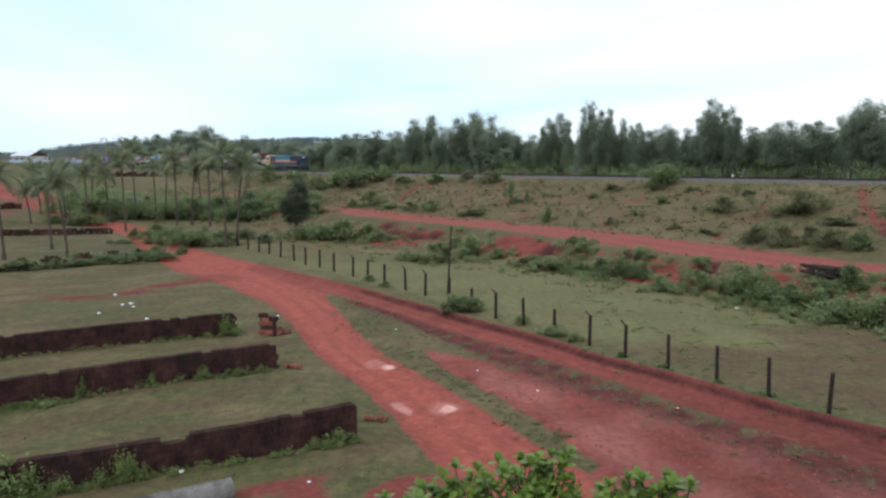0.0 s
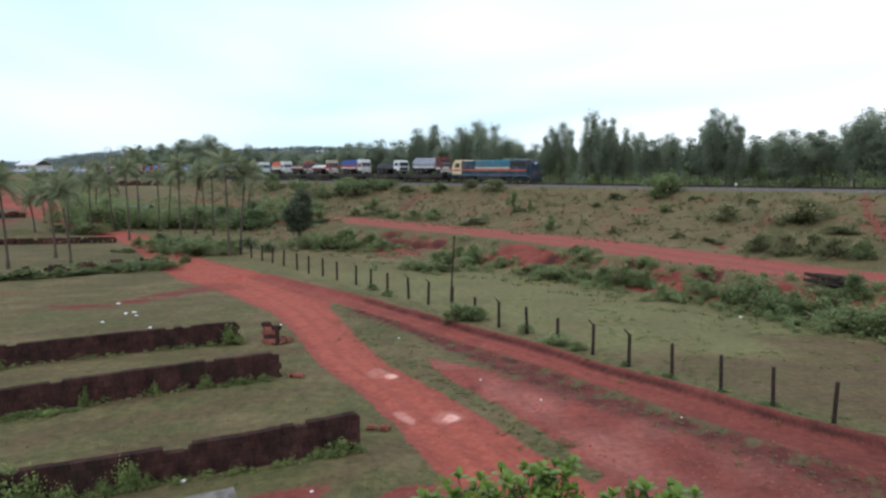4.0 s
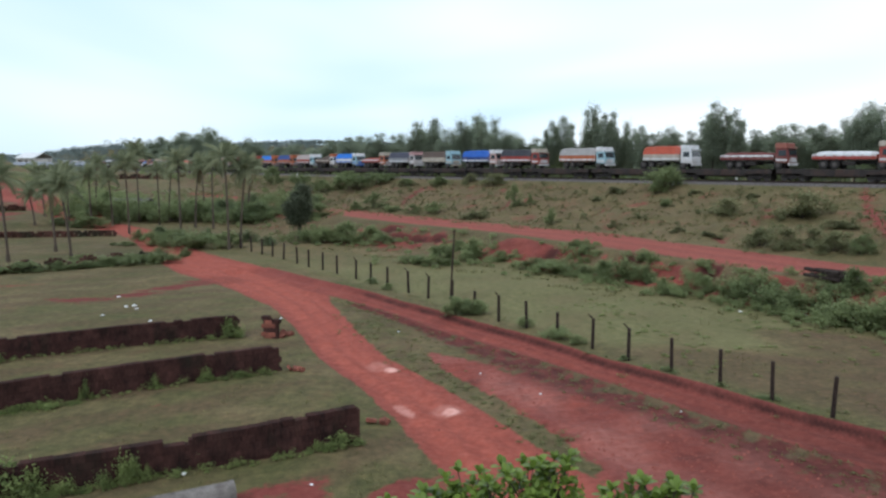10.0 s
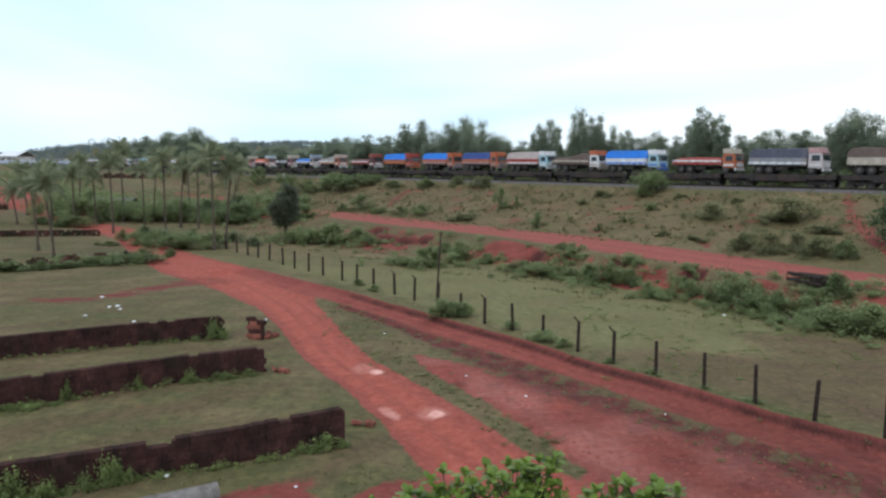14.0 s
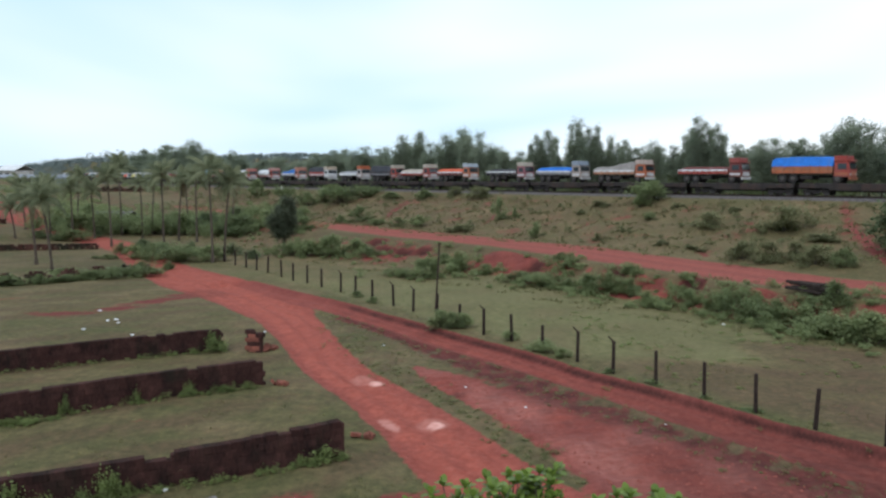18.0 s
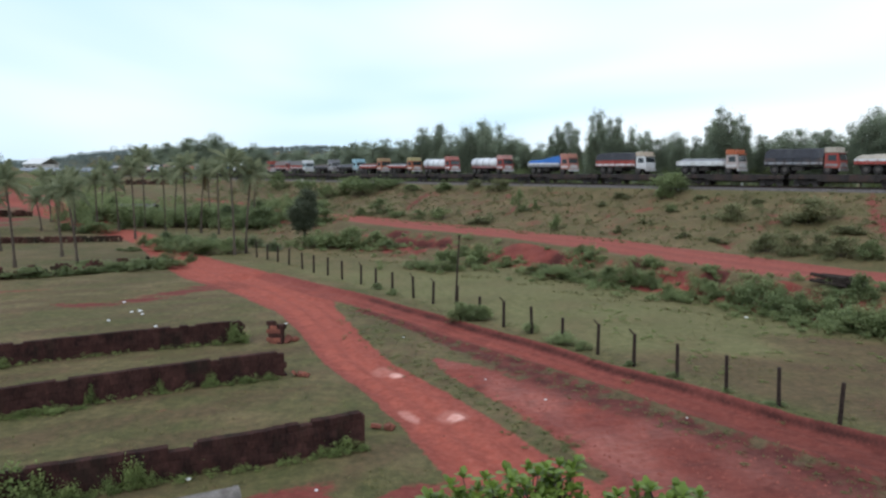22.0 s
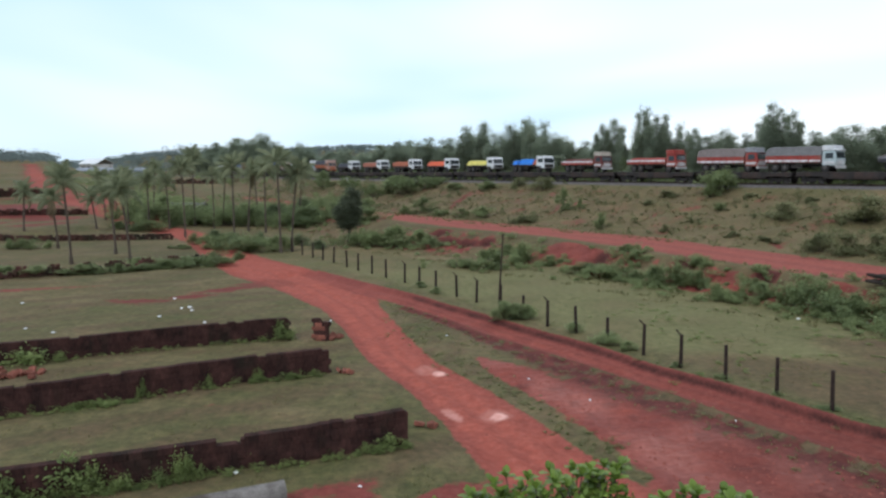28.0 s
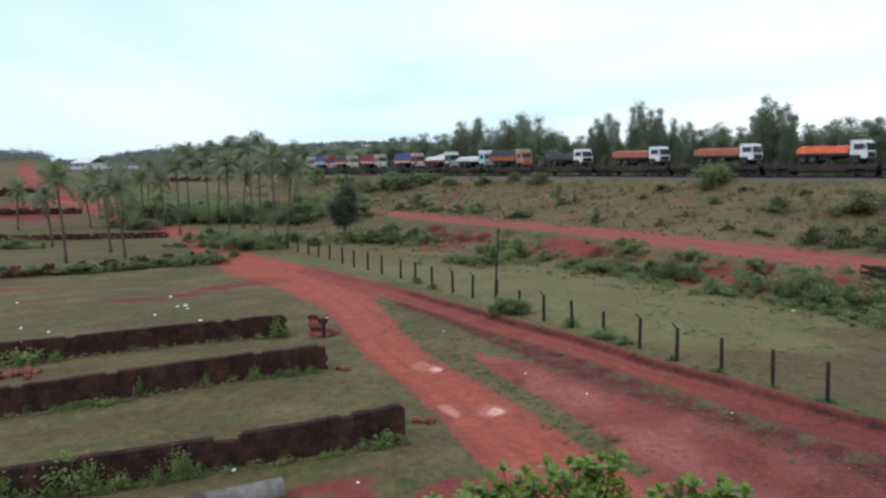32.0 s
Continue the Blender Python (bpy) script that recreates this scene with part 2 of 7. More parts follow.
BUSH_LEAF = leaf_mat("bush_leaf", (0.114, 0.150, 0.066), (0.318, 0.36, 0.165), 0.75, 0.52)
WEED_LEAF = leaf_mat("weed_leaf", (0.085, 0.12, 0.04), (0.26, 0.31, 0.105), 0.7, 0.4)
OLIVE_LEAF = leaf_mat("olive_bush_leaf", (0.118, 0.130, 0.060), (0.272, 0.268, 0.136), 0.8, 0.45)
# far woods: blue-grey distance haze is put into the leaf colour
HAZED_WOOD_LEAF = leaf_mat("hazed_far_wood_leaf", (0.120, 0.150, 0.142), (0.205, 0.242, 0.23), 0.8, 0.3)
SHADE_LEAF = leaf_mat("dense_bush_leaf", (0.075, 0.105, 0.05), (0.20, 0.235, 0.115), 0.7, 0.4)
FRESH_LEAF = leaf_mat("glossy_green_leaf", (0.04, 0.07, 0.014), (0.24, 0.33, 0.06), 0.35, 0.3)

# ---- helpers for meshes ----
def obj(name, bm, material, parent=None, label="", smooth=False):
    me = bpy.data.meshes.new(name)
    bm.to_mesh(me)
    bm.free()
    if smooth:
        me.polygons.foreach_set("use_smooth", [True] * len(me.polygons))
    me.materials.append(material)
    ob = new(name, me)
    if parent:
        ob.parent = parent
    if label:
        ob["label"] = label
    return ob


def part(name, bm, material, parent, label="", smooth=False):
    return obj(name, bm, material, parent, label, smooth)


def piece(name, me, parent, m):
    """An object of its own on a mesh that alike pieces share."""
    ob = new(name, me)
    ob.parent = parent
    ob.matrix_basis = m
    return ob


def mesh_of(name, bm, material, smooth=False):
    me = bpy.data.meshes.new(name)
    bm.to_mesh(me)
    bm.free()
    if smooth:
        me.polygons.foreach_set("use_smooth", [True] * len(me.polygons))
    me.materials.append(material)
    return me


def box(bm, x0, y0, z0, x1, y1, z1, bevel=0.0, m=None):
    geom = bmesh.ops.create_cube(bm, size=1.0)["verts"]
    for v in geom:
        v.co = Vector(((x0 + x1) / 2 + v.co.x * (x1 - x0), (y0 + y1) / 2 + v.co.y * (y1 - y0), (z0 + z1) / 2 + v.co.z * (z1 - z0)))
    if bevel:
        edges = list({e for v in geom for e in v.link_edges})
        made = bmesh.ops.bevel(bm, geom=edges, offset=bevel, segments=1, affect="EDGES")
        geom = list({v for f in made["faces"] for v in f.verts} | {v for v in geom if v.is_valid})
    if m is not None:
        bmesh.ops.transform(bm, matrix=m, verts=geom)
    return geom


def tube(bm, a, b, r0, r1, sides=8, caps=True):
    a, b = Vector(a), Vector(b)
    d = b - a
    made = bmesh.ops.create_cone(bm, cap_ends=caps, segments=sides, radius1=r0, radius2=r1, depth=d.length)["verts"]
    m = Matrix.Translation((a + b) / 2) @ d.to_track_quat("Z", "Y").to_matrix().to_4x4()
    bmesh.ops.transform(bm, matrix=m, verts=made)
    return made


def empty(name, m=None):
    ob = new(name)
    if m is not None:
        ob.matrix_basis = m
    return ob


def sheet(name, verts, faces, material, smooth=False):
    me = bpy.data.meshes.new(name)
    me.from_pydata(verts, [], faces)
    if smooth:
        me.polygons.foreach_set("use_smooth", [True] * len(me.polygons))
    me.materials.append(material)
    return me


# ---- the railway's line: distance s along it grows the way the train runs ----
RAIL_X, RAIL_Y, RAIL_TURN, RAIL_BEND, RAIL_Z, RAIL_CLIMB = 25.43, 110.0, 0.641, 0.000672, 6.76, 0.00505
_s = np.arange(-1100.0, 260.5, 1.0)
_a = RAIL_TURN + RAIL_BEND * np.clip(_s + 0.5, -150, 400)
_x = np.concatenate([[0], np.cumsum(np.sin(_a))[:-1]])
_y = np.concatenate([[0], -np.cumsum(np.cos(_a))[:-1]])
_x, _y = _x - _x[1100] + RAIL_X, _y - _y[1100] + RAIL_Y


def rail_at(s, side=0.0, up=0.0):
    """A point of the track: s along it, side metres towards the field, up metres above the rail head."""
    a = RAIL_TURN + RAIL_BEND * min(max(s, -150), 400)
    x, y = float(np.interp(s, _s, _x)), float(np.interp(s, _s, _y))
    z = RAIL_Z + RAIL_CLIMB * min(max(s, -260), 90)
    return Vector((x - math.cos(a) * side, y - math.sin(a) * side, z + up)), a


def rail_pose(s, side=0.0, up=0.0):
    p, a = rail_at(s, side, up)
    return pose(p.x, p.y, p.z, 0, 0, math.degrees(a) - 90)


def rail_coords(X, Y):
    """Distance along the track, and distance from it towards the field."""
    k = np.arange(0, len(_s), 4)
    sx, sy, ss = _x[k], _y[k], _s[k]
    s, d = np.empty(X.shape), np.empty(X.shape)
    flat = np.stack([X.ravel(), Y.ravel()], 1)
    for i in range(0, len(flat), 20000):
        q = flat[i:i + 20000]
        dist = (q[:, :1] - sx) ** 2 + (q[:, 1:] - sy) ** 2
        j = dist.argmin(1)
        a = RAIL_TURN + RAIL_BEND * np.clip(ss[j], -150, 400)
        ex, ey = q[:, 0] - sx[j], q[:, 1] - sy[j]
        s.ravel()[i:i + 20000] = ss[j] + ex * np.sin(a) - ey * np.cos(a)
        d.ravel()[i:i + 20000] = -ex * np.cos(a) - ey * np.sin(a)
    return s, d


def smooth01(v):
    v = np.clip(v, 0, 1)
    return v * v * (3 - 2 * v)


RIPPLES = {}


def waves(X, Y, size, seed):
    """A cheap rolling unevenness between -1 and 1."""
    if (size, seed) not in RIPPLES:
        r = np.random.RandomState(seed)
        RIPPLES[size, seed] = [(r.uniform(0, 6.28), r.uniform(0.6, 1.9) / size, r.uniform(0, 6.28)) for _ in range(7)]
    out = np.zeros(np.shape(X))
    for a, f, p in RIPPLES[size, seed]:
        out += np.sin(6.28 * f * (X * math.cos(a) + Y * math.sin(a)) + p)
    return out / 4.0


def to_line(X, Y, pts):
    """Distance from each point to a polyline, and how far along it (0 to 1)."""
    best, along = np.full(np.shape(X), 1e9), np.zeros(np.shape(X))
    n = len(pts) - 1
    for i in range(n):
        (ax, ay), (bx, by) = pts[i][:2], pts[i + 1][:2]
        dx, dy = bx - ax, by - ay
        t = np.clip(((X - ax) * dx + (Y - ay) * dy) / (dx * dx + dy * dy), 0, 1)
        dist = np.hypot(X - ax - t * dx, Y - ay - t * dy)
        near = dist < best
        best, along = np.where(near, dist, best), np.where(near, (i + t) / n, along)
    return best, along


def band(X, Y, pts, soft=0.5):
    """1 inside a strip of changing half-width (third number of each point), 0 outside."""
    d, u = to_line(X, Y, pts)
    half = np.interp(u, np.linspace(0, 1, len(pts)), [p[2] for p in pts])
    return np.clip((half - d) / soft * 0.5 + 0.5, 0, 1), d, half


# plan: x, y and half-width of each dirt road
TRACK_LEFT = [(4.6, 16.5, 2.2), (3.3, 20.0, 1.9), (2.21, 23.04, 1.69), (1.39, 25.39, 1.60), (0.26, 28.26, 1.53), (-1.04, 31.07, 1.48), (-2.25, 34.05, 1.51), (-3.6, 39.0, 1.65), (-5.8, 46.0, 2.0), (-9.0, 53.0, 2.8), (-14.2, 61.0, 3.4), (-18.5, 67.5, 2.9), (-23.5, 76.5, 2.2), (-28.5, 87.0, 2.1), (-34.0, 97.0, 2.6), (-39.0, 103.0, 2.8), (-46.0, 110.0, 3.4), (-55, 124, 5), (-65, 136, 6.5), (-77, 146, 5.0), (-93, 170, 3.0), (-113, 203, 2.2), (-135, 240, 1.2)]
TRACK_RIGHT = [(17.3, 16.6, 1.6), (14.85, 20.65, 1.53), (12.80, 23.78, 1.28), (10.69, 27.27, 1.22), (8.47, 30.92, 1.03), (6.24, 34.58, 1.14), (3.82, 38.13, 1.19), (1.59, 41.67, 1.09), (-0.74, 45.27, 1.04), (-2.98, 48.80, 1.04), (-6.8, 54.0, 1.5), (-12.0, 60.5, 2.0)]
BARE_PATCH = [(1.6, 32.9, 0.5), (2.9, 30.6, 1.3), (4.4, 27.6, 1.75), (6.2, 24.2, 2.1), (8.0, 20.8, 2.6), (9.3, 17.5, 3.0), (11, 13, 3.5)]
FORE_BARE = [(-4.9, 18.0, 0.6), (-3.2, 18.7, 1.1), (-1.0, 18.6, 1.3), (1.0, 18.4, 1.6), (4, 16, 2.5)]
SCRAPES = [[(-22.6, 47.8, 0.7), (-20.2, 47.6, 1.5), (-17.5, 49.6, 1.3), (-15.2, 53.2, 1.6), (-13.0, 56, 2.0)], [(-34, 50.5, 1.3), (-27.5, 53.2, 0.9), (-24, 54.5, 0.3)],
           [(-12.0, 25.6, 0.15), (-7.0, 26.6, 0.35), (-3.0, 27.4, 0.2)], [(-8.5, 23.0, 0.1), (-5.5, 24.6, 0.3), (-2.5, 25.8, 0.15)], [(-6.3, 40.5, 0.3), (-4.6, 39.2, 0.5)]]
VERGES = [[(-3.54, 46.60, 0.59), (-2.31, 43.25, 1.00), (-1.05, 39.77, 1.33), (-0.06, 36.18, 1.21), (0.69, 32.64, 0.77), (1.94, 29.28, 0.47), (3.56, 26.09, 0.5), (4.70, 22.91, 0.48), (5.75, 20.2, 0.25)],
          [(-2.40, 44.98, 0.44), (-0.40, 41.60, 0.55), (1.56, 38.19, 0.62), (3.38, 34.82, 0.87), (5.37, 31.55, 1.16), (7.40, 27.89, 1.15), (9.29, 24.98, 0.95), (11.09, 22.16, 0.89), (13.08, 18.78, 0.92), (14.6, 16.2, 0.9)]]
SLOPE_PATH = [(50.0, 74.5, 0.4), (46.8, 69.9, 0.5), (43.5, 63.8, 0.55), (39.9, 55.4, 0.9), (38.2, 50.5, 1.0)]
# worn chalky spots: x, y, half-length, half-width, turn, strength
PALE_SPOTS = [(-0.14, 30.75, 0.27, 0.40, 0.15, 1.0), (-0.75, 31.4, 0.5, 0.7, 0.3, 0.2), (2.01, 25.15, 0.30, 0.36, 0.1, 0.9), (1.9, 25.3, 0.6, 0.6, 0.1, 0.2), (0.32, 25.45, 0.75, 0.2, -1.12, 0.45)]


def side_of(X, Y, pts):
    """Distance from a polyline with a sign: above zero on its far side."""
    best, signed = np.full(np.shape(X), 1e9), np.zeros(np.shape(X))
    for (ax, ay, _), (bx, by, _) in zip(pts, pts[1:]):
        dx, dy = bx - ax, by - ay
        t = np.clip(((X - ax) * dx + (Y - ay) * dy) / (dx * dx + dy * dy), 0, 1)
        dist = np.hypot(X - ax - t * dx, Y - ay - t * dy)
        cross = np.sign(dx * (Y - ay) - dy * (X - ax))
        near = dist < best
        best, signed = np.where(near, dist, best), np.where(near, -dist * cross, signed)
    return signed


def road_top(s):
    """How far the upper edge of the bench road lies from the track."""
    return np.interp(s, [-110, -70, -22, -10, 3, 28, 36, 42, 47, 52, 58, 80], [19.0, 21.0, 25.8, 25.2, 25.7, 25.8, 27.8, 29.4, 30.5, 31.8, 31.8, 31.8])


def road_edge(s):
    """How far its lower edge lies from the track: the brow of the cut bank."""
    return np.interp(s, [-110, -70, -10, 3, 12, 20, 29, 36, 42, 47, 52, 80], [25.0, 27.0, 33.6, 34.6, 34.2, 34.0, 35.6, 37.2, 38.3, 39.4, 40.0, 40.0])


def bank_wide(s):
    """How wide the cut bank below the road is, from its brow to the field."""
    return np.interp(s, [-70, 0, 16, 22, 26, 32, 39, 46, 58], [9.0, 9.5, 9.0, 8.0, 4.6, 5.2, 3.9, 3.6, 4.6])


# hollows dug under the brow: distance along the track, below the brow, radius
HOLLOWS = [(5.6, 2.2, 1.3), (9.0, 4.2, 1.7), (12.0, 4.0, 1.5), (14.6, 3.6, 1.0), (38.6, 1.4, 0.8), (45.5, 1.2, 0.9), (30.0, 2.5, 0.9)]
# gullies on the railway slope
GULLIES = [[(1.0, 109.4, 0.35), (2.5, 116.0, 0.9), (4.9, 124.1, 0.5)], [(20.5, 82.9, 0.2), (23.3, 83.9, 0.45), (26.9, 86.6, 0.25)], [(25.6, 76.6, 0.3), (28.3, 75.3, 0.5)], [(29.2, 74.1, 0.2), (30.8, 73.7, 0.3)], [(12.6, 93.6, 0.2), (15.0, 96.9, 0.5), (16.3, 100.5, 0.3)], [(21.8, 95.1, 0.2), (22.8, 90.1, 0.3)], [(29.9, 66.6, 0.3), (29.0, 62.4, 0.5)], [(33.3, 70.6, 0.3), (33.6, 67.6, 0.4)]]


def land(X, Y):
    """The height of the ground."""
    X, Y = np.asarray(X, float), np.asarray(Y, float)
    s, d = rail_coords(X, Y)
    form = RAIL_Z + RAIL_CLIMB * np.clip(s, -260, 90) - 0.5
    slope_foot = road_top(s) - 1.2 + 0.8 * waves(X, Y, 26, 3)
    u = np.clip((d - 4.4) / (slope_foot - 4.4), 0, 1)
    bank = form + (1.85 - form) * (u ** 0.85) + 0.18 * waves(X, Y, 9, 5) * np.sin(np.pi * u)
    lip = road_edge(s) + 0.45 + 0.35 * waves(X, Y, 11, 8) + 0.3 * np.abs(waves(X, Y, 4.5, 9))
    v = np.clip((d - lip) / (bank_wide(s) + 0.5 * waves(X, Y, 7, 19)), 0, 1)
    v = smooth01(v ** 0.7) + (0.07 * waves(X, Y, 2.6, 18) + 0.06 * waves(s, 0.3 * d, 1.6, 17)) * np.sin(np.pi * v)
    field = 0.06 * waves(X, Y, 14, 11) + 0.02 * waves(X, Y, 3.1, 12)
    z = bank * (1 - v) + field * v
    for hs, hd, hr in HOLLOWS:
        off = d - road_edge(s) - hd
        z = z - 0.7 * np.exp(-((s - hs) / hr) ** 2 - (off / 0.8) ** 2)
    for pts in GULLIES:
        z = z - 0.35 * band(X, Y, pts, 0.8)[0]
    z = z + smooth01((Y - 165) / 90) * np.clip(form - 0.7 + 0.5 * waves(X, Y, 40, 22) - z, 0, None) * (d > 4.4) * (1 - smooth01((d - 28) / 30))
    z = z + 2.6 * np.exp(-(((X + 170) / 26) ** 2 + ((Y - 362) / 30) ** 2))
    # beyond the track the land falls a little and rolls on
    b = smooth01((-d - 5) / 40)
    z = np.where(d < -4.4, form - 0.5 * smooth01((-d - 4.4) / 5) - 1.5 * b + b * 1.2 * waves(X, Y, 120, 21), z)
    # rising ground with cut terraces beyond the palms, and far hills
    q = (-X - 46) * 0.85 + (Y - 96) * 0.38
    rise = np.clip(q / 150, 0, 1.0)
    step = np.floor(rise * 9) / 9 + smooth01((rise * 9 - np.floor(rise * 9)) * 3) / 9
    rise_on = smooth01((d - 30) / 30)
    z = z + rise_on * (0.35 * rise + 0.65 * step) * 11.5
    z = z + 17.5 * np.exp(-(((X + 190) / 92) ** 4 + ((Y - 640) / 80) ** 2))
    for cx, cy, h, rx, ry in ((-420, 560, 4, 150, 120), (330, 1500, 40, 520, 200), (-120, 1050, 31, 330, 130), (-800, 1400, 10, 500, 200), (900, 1100, 26, 500, 200)):
        z = z + h * np.exp(-(((X - cx) / rx) ** 2 + ((Y - cy) / ry) ** 2))
    # wheel ruts and worn roads
    for pts in (TRACK_LEFT, TRACK_RIGHT):
        w, dist, half = band(X, Y, pts, 0.9)
        z = z - w * (0.10 + 0.05 * np.cos(dist * 5.2))
    w, dist, half = band(X, Y, TRACK_RIGHT, 0.3)
    z = z - 0.2 * w + 0.16 * np.exp(-((dist - half - 0.3) / 0.25) ** 2) * smooth01((58 - Y) / 10)
    w, _, _ = band(X, Y, BARE_PATCH, 0.8)
    z = z + w * 0.05 * waves(X, Y, 1.3, 31)
    return z


def ground_shares(X, Y):
    """Shares of bare soil, of dry grass and of pale worn spots."""
    s, d = rail_coords(X, Y)
    soil = np.zeros(X.shape)
    for pts, soft in ((TRACK_LEFT, 0.4), (TRACK_RIGHT, 0.3), (BARE_PATCH, 0.9), (FORE_BARE, 1.3)):
        soil = np.maximum(soil, band(X, Y, pts, soft)[0] * (np.clip(0.62 + 0.4 * waves(X, Y, 2.4, 57), 0, 1) if pts is FORE_BARE else 1.0))
    for pts in SCRAPES:
        soil = np.maximum(soil, (0.62 if pts is SCRAPES[0] else 0.58) * band(X, Y, pts, 0.9)[0] * np.clip(0.95 + 0.25 * waves(X, Y * 2.2, 4.5, 104), 0, 1))
    road = smooth01((d - road_top(s) + 0.1 - 0.4 * waves(X, Y, 12, 41)) / 0.8) * smooth01((road_edge(s) - d + 0.3 * waves(X, Y, 9, 42)) / 0.8)
    road = road * smooth01((s + 98) / 14)
    below = d - road_edge(s)
    bare = np.interp(s, [-70, 0, 4, 8, 14, 17, 22, 24, 33, 35, 37, 40, 42, 46, 48, 50, 53, 56, 70], [0.2, 0.2, 0.45, 0.5, 0.45, 0.2, 0.25, 0.95, 0.95, 0.4, 0.6, 0.55, 0.8, 0.8, 0.35, 0.7, 0.8, 0.4, 0.4])
    cut = smooth01((below - 0.7) / 0.5) * smooth01((bank_wide(s) + 0.4 - below) / 0.9) * np.clip(bare + 0.35 * waves(X, Y, 8, 43) + 0.25 * waves(X, Y, 2.5, 63), 0, 1)
    dug = np.zeros(X.shape)
    for hs, hd, hr in HOLLOWS:
        dug = np.maximum(dug, np.exp(-((s - hs) / (hr * 1.1)) ** 4 - ((below - hd + 0.3) / 1.0) ** 4))
    soil = np.maximum(soil, np.maximum(road, np.maximum(cut, dug * 1.1)))
    for pts in VERGES:
        soil = soil * (1 - (0.9 if pts is VERGES[0] else 0.2) * band(X, Y, pts, 0.35)[0] * np.clip(0.9 + 0.4 * waves(X, Y, 2.6, 55), 0.4, 1))
    rim = band(X, Y, VERGES[1], 0.5)[0]
    soil = soil * (1 - rim) + rim * np.clip(0.60 + 0.2 * waves(X, Y, 2.6, 69) + 0.15 * waves(X, Y, 0.9, 70), 0.1, 0.9)
    slope = smooth01((d - 4) / 3) * smooth01((road_top(s) + 0.5 - d) / 3)
    soil = np.maximum(soil, slope * np.clip(0.26 + 0.2 * waves(X, Y, 9, 44) + 0.14 * waves(X, Y, 3, 66), 0, 0.5))
    soil = np.maximum(soil, slope * np.interp(s, [-60, 10, 40], [1.0, 0.95, 0.7]) * np.clip(0.55 * waves(d + 0.45 * s, 0.12 * s - 0.2 * d, 6, 81), 0, 0.46))
    gully = np.zeros(X.shape)
    for pts in GULLIES:
        gully = np.maximum(gully, band(X, Y, pts, 0.6)[0])
    soil = np.maximum(soil, 0.72 * gully)
    soil = np.maximum(soil, 0.8 * band(X, Y, SLOPE_PATH, 0.7)[0])
    q = (-X - 46) * 0.85 + (Y - 96) * 0.38
    red = smooth01(q / 10) * smooth01((d - 34) / 10) * np.clip(0.46 + 0.35 * waves(X, Y, 26, 45) + 0.2 * waves(X, Y, 9, 75), 0.1, 0.8) * smooth01((190 - q) / 60) * np.interp(Y, [120, 145, 170], [1.0, 0.5, 0.05])
    soil = np.maximum(soil, red)
    soil = np.maximum(soil, 0.30 * np.clip(waves(X, Y, 7, 46), 0, 1) * (d > 40))
    dry = np.clip(slope * np.interp(s, [-40, 5, 30], [0.75, 0.62, 0.35]) * (0.62 + 0.35 * waves(X, Y, 15, 47) + 0.25 * waves(X, Y, 4, 67)) + 0.45 * np.clip(waves(X, Y, 19, 48), 0, 1) * smooth01((Y - 25) / 20) + 0.42 * smooth01((side_of(X, Y, TRACK_RIGHT) - 3) / 3) * (d > 38) * (0.8 + 0.5 * waves(X, Y, 12, 65)), 0, 1)
    pale = np.zeros(X.shape)
    for cx, cy, long, wide, turn, much in PALE_SPOTS:
        u, w = (X - cx) * math.cos(turn) + (Y - cy) * math.sin(turn), (Y - cy) * math.cos(turn) - (X - cx) * math.sin(turn)
        pale = np.maximum(pale, much * smooth01(1.9 * (1.25 - np.hypot(u / long, w / wide))))
    # wheel tracks, worn bright and firm
    worn = np.zeros(X.shape)
    for pts, gap in ((TRACK_LEFT, 0.85), (TRACK_RIGHT, 0.8)):
        w, dist, half = band(X, Y, pts, 0.6)
        lane = np.exp(-((dist - gap) / 0.42) ** 2) + (0.7 if pts is TRACK_LEFT else 0.2) * np.exp(-(dist / 0.9) ** 2)
        worn = np.maximum(worn, w * np.clip(lane + (0.5 if pts is TRACK_RIGHT else 0), 0, 1) * (0.8 + 0.25 * waves(X, Y, 4, 49)))
    worn = np.maximum(worn, 0.85 * band(X, Y, TRACK_LEFT, 0.8)[0])
    left, right = side_of(X, Y, TRACK_LEFT), side_of(X, Y, TRACK_RIGHT)
    lane = np.where(band(X, Y, TRACK_LEFT)[0] > 0.3, left, right)
    worn = worn * (0.80 + 0.06 * np.sin(lane * 6.5 + 1.2 * waves(X, Y, 9, 50)) + 0.12 * waves(X, Y, 1.7, 64))
    worn = np.where(np.abs(right) < 2.2, worn * np.where(np.abs(left) < 2.2, 1.0, 0.42), worn)
    worn = np.maximum(worn, 0.3 * band(X, Y, BARE_PATCH, 0.9)[0] * (0.7 + 0.5 * waves(X, Y, 3, 68)))
    worn = np.maximum(worn, road * (0.34 + 0.16 * np.cos((d - road_top(s)) * 1.9)))
    pale = np.maximum(pale, 0.03 * road)
    worn = worn * (1 - road) + road * np.clip(worn, 0, 0.4)
    off = right
    # damp soil and the bank's shade put into its colour: far edge of the right-hand track
    _, dist, half = band(X, Y, TRACK_RIGHT)
    near_half = smooth01((54 - Y) / 8)
    damp_and_shade = 1.15 * np.exp(-((off - half - 0.05) / 0.16) ** 2) + 1.0 * np.exp(-((off + half * 0.8) / 0.12) ** 2) + 0.45 * np.exp(-((off + half * 1.15) / 0.15) ** 2)
    damp_and_shade = damp_and_shade + 0.35 * np.exp(-((off - half * 0.42) / 0.12) ** 2) + 0.3 * np.exp(-((off + half * 0.25) / 0.12) ** 2)
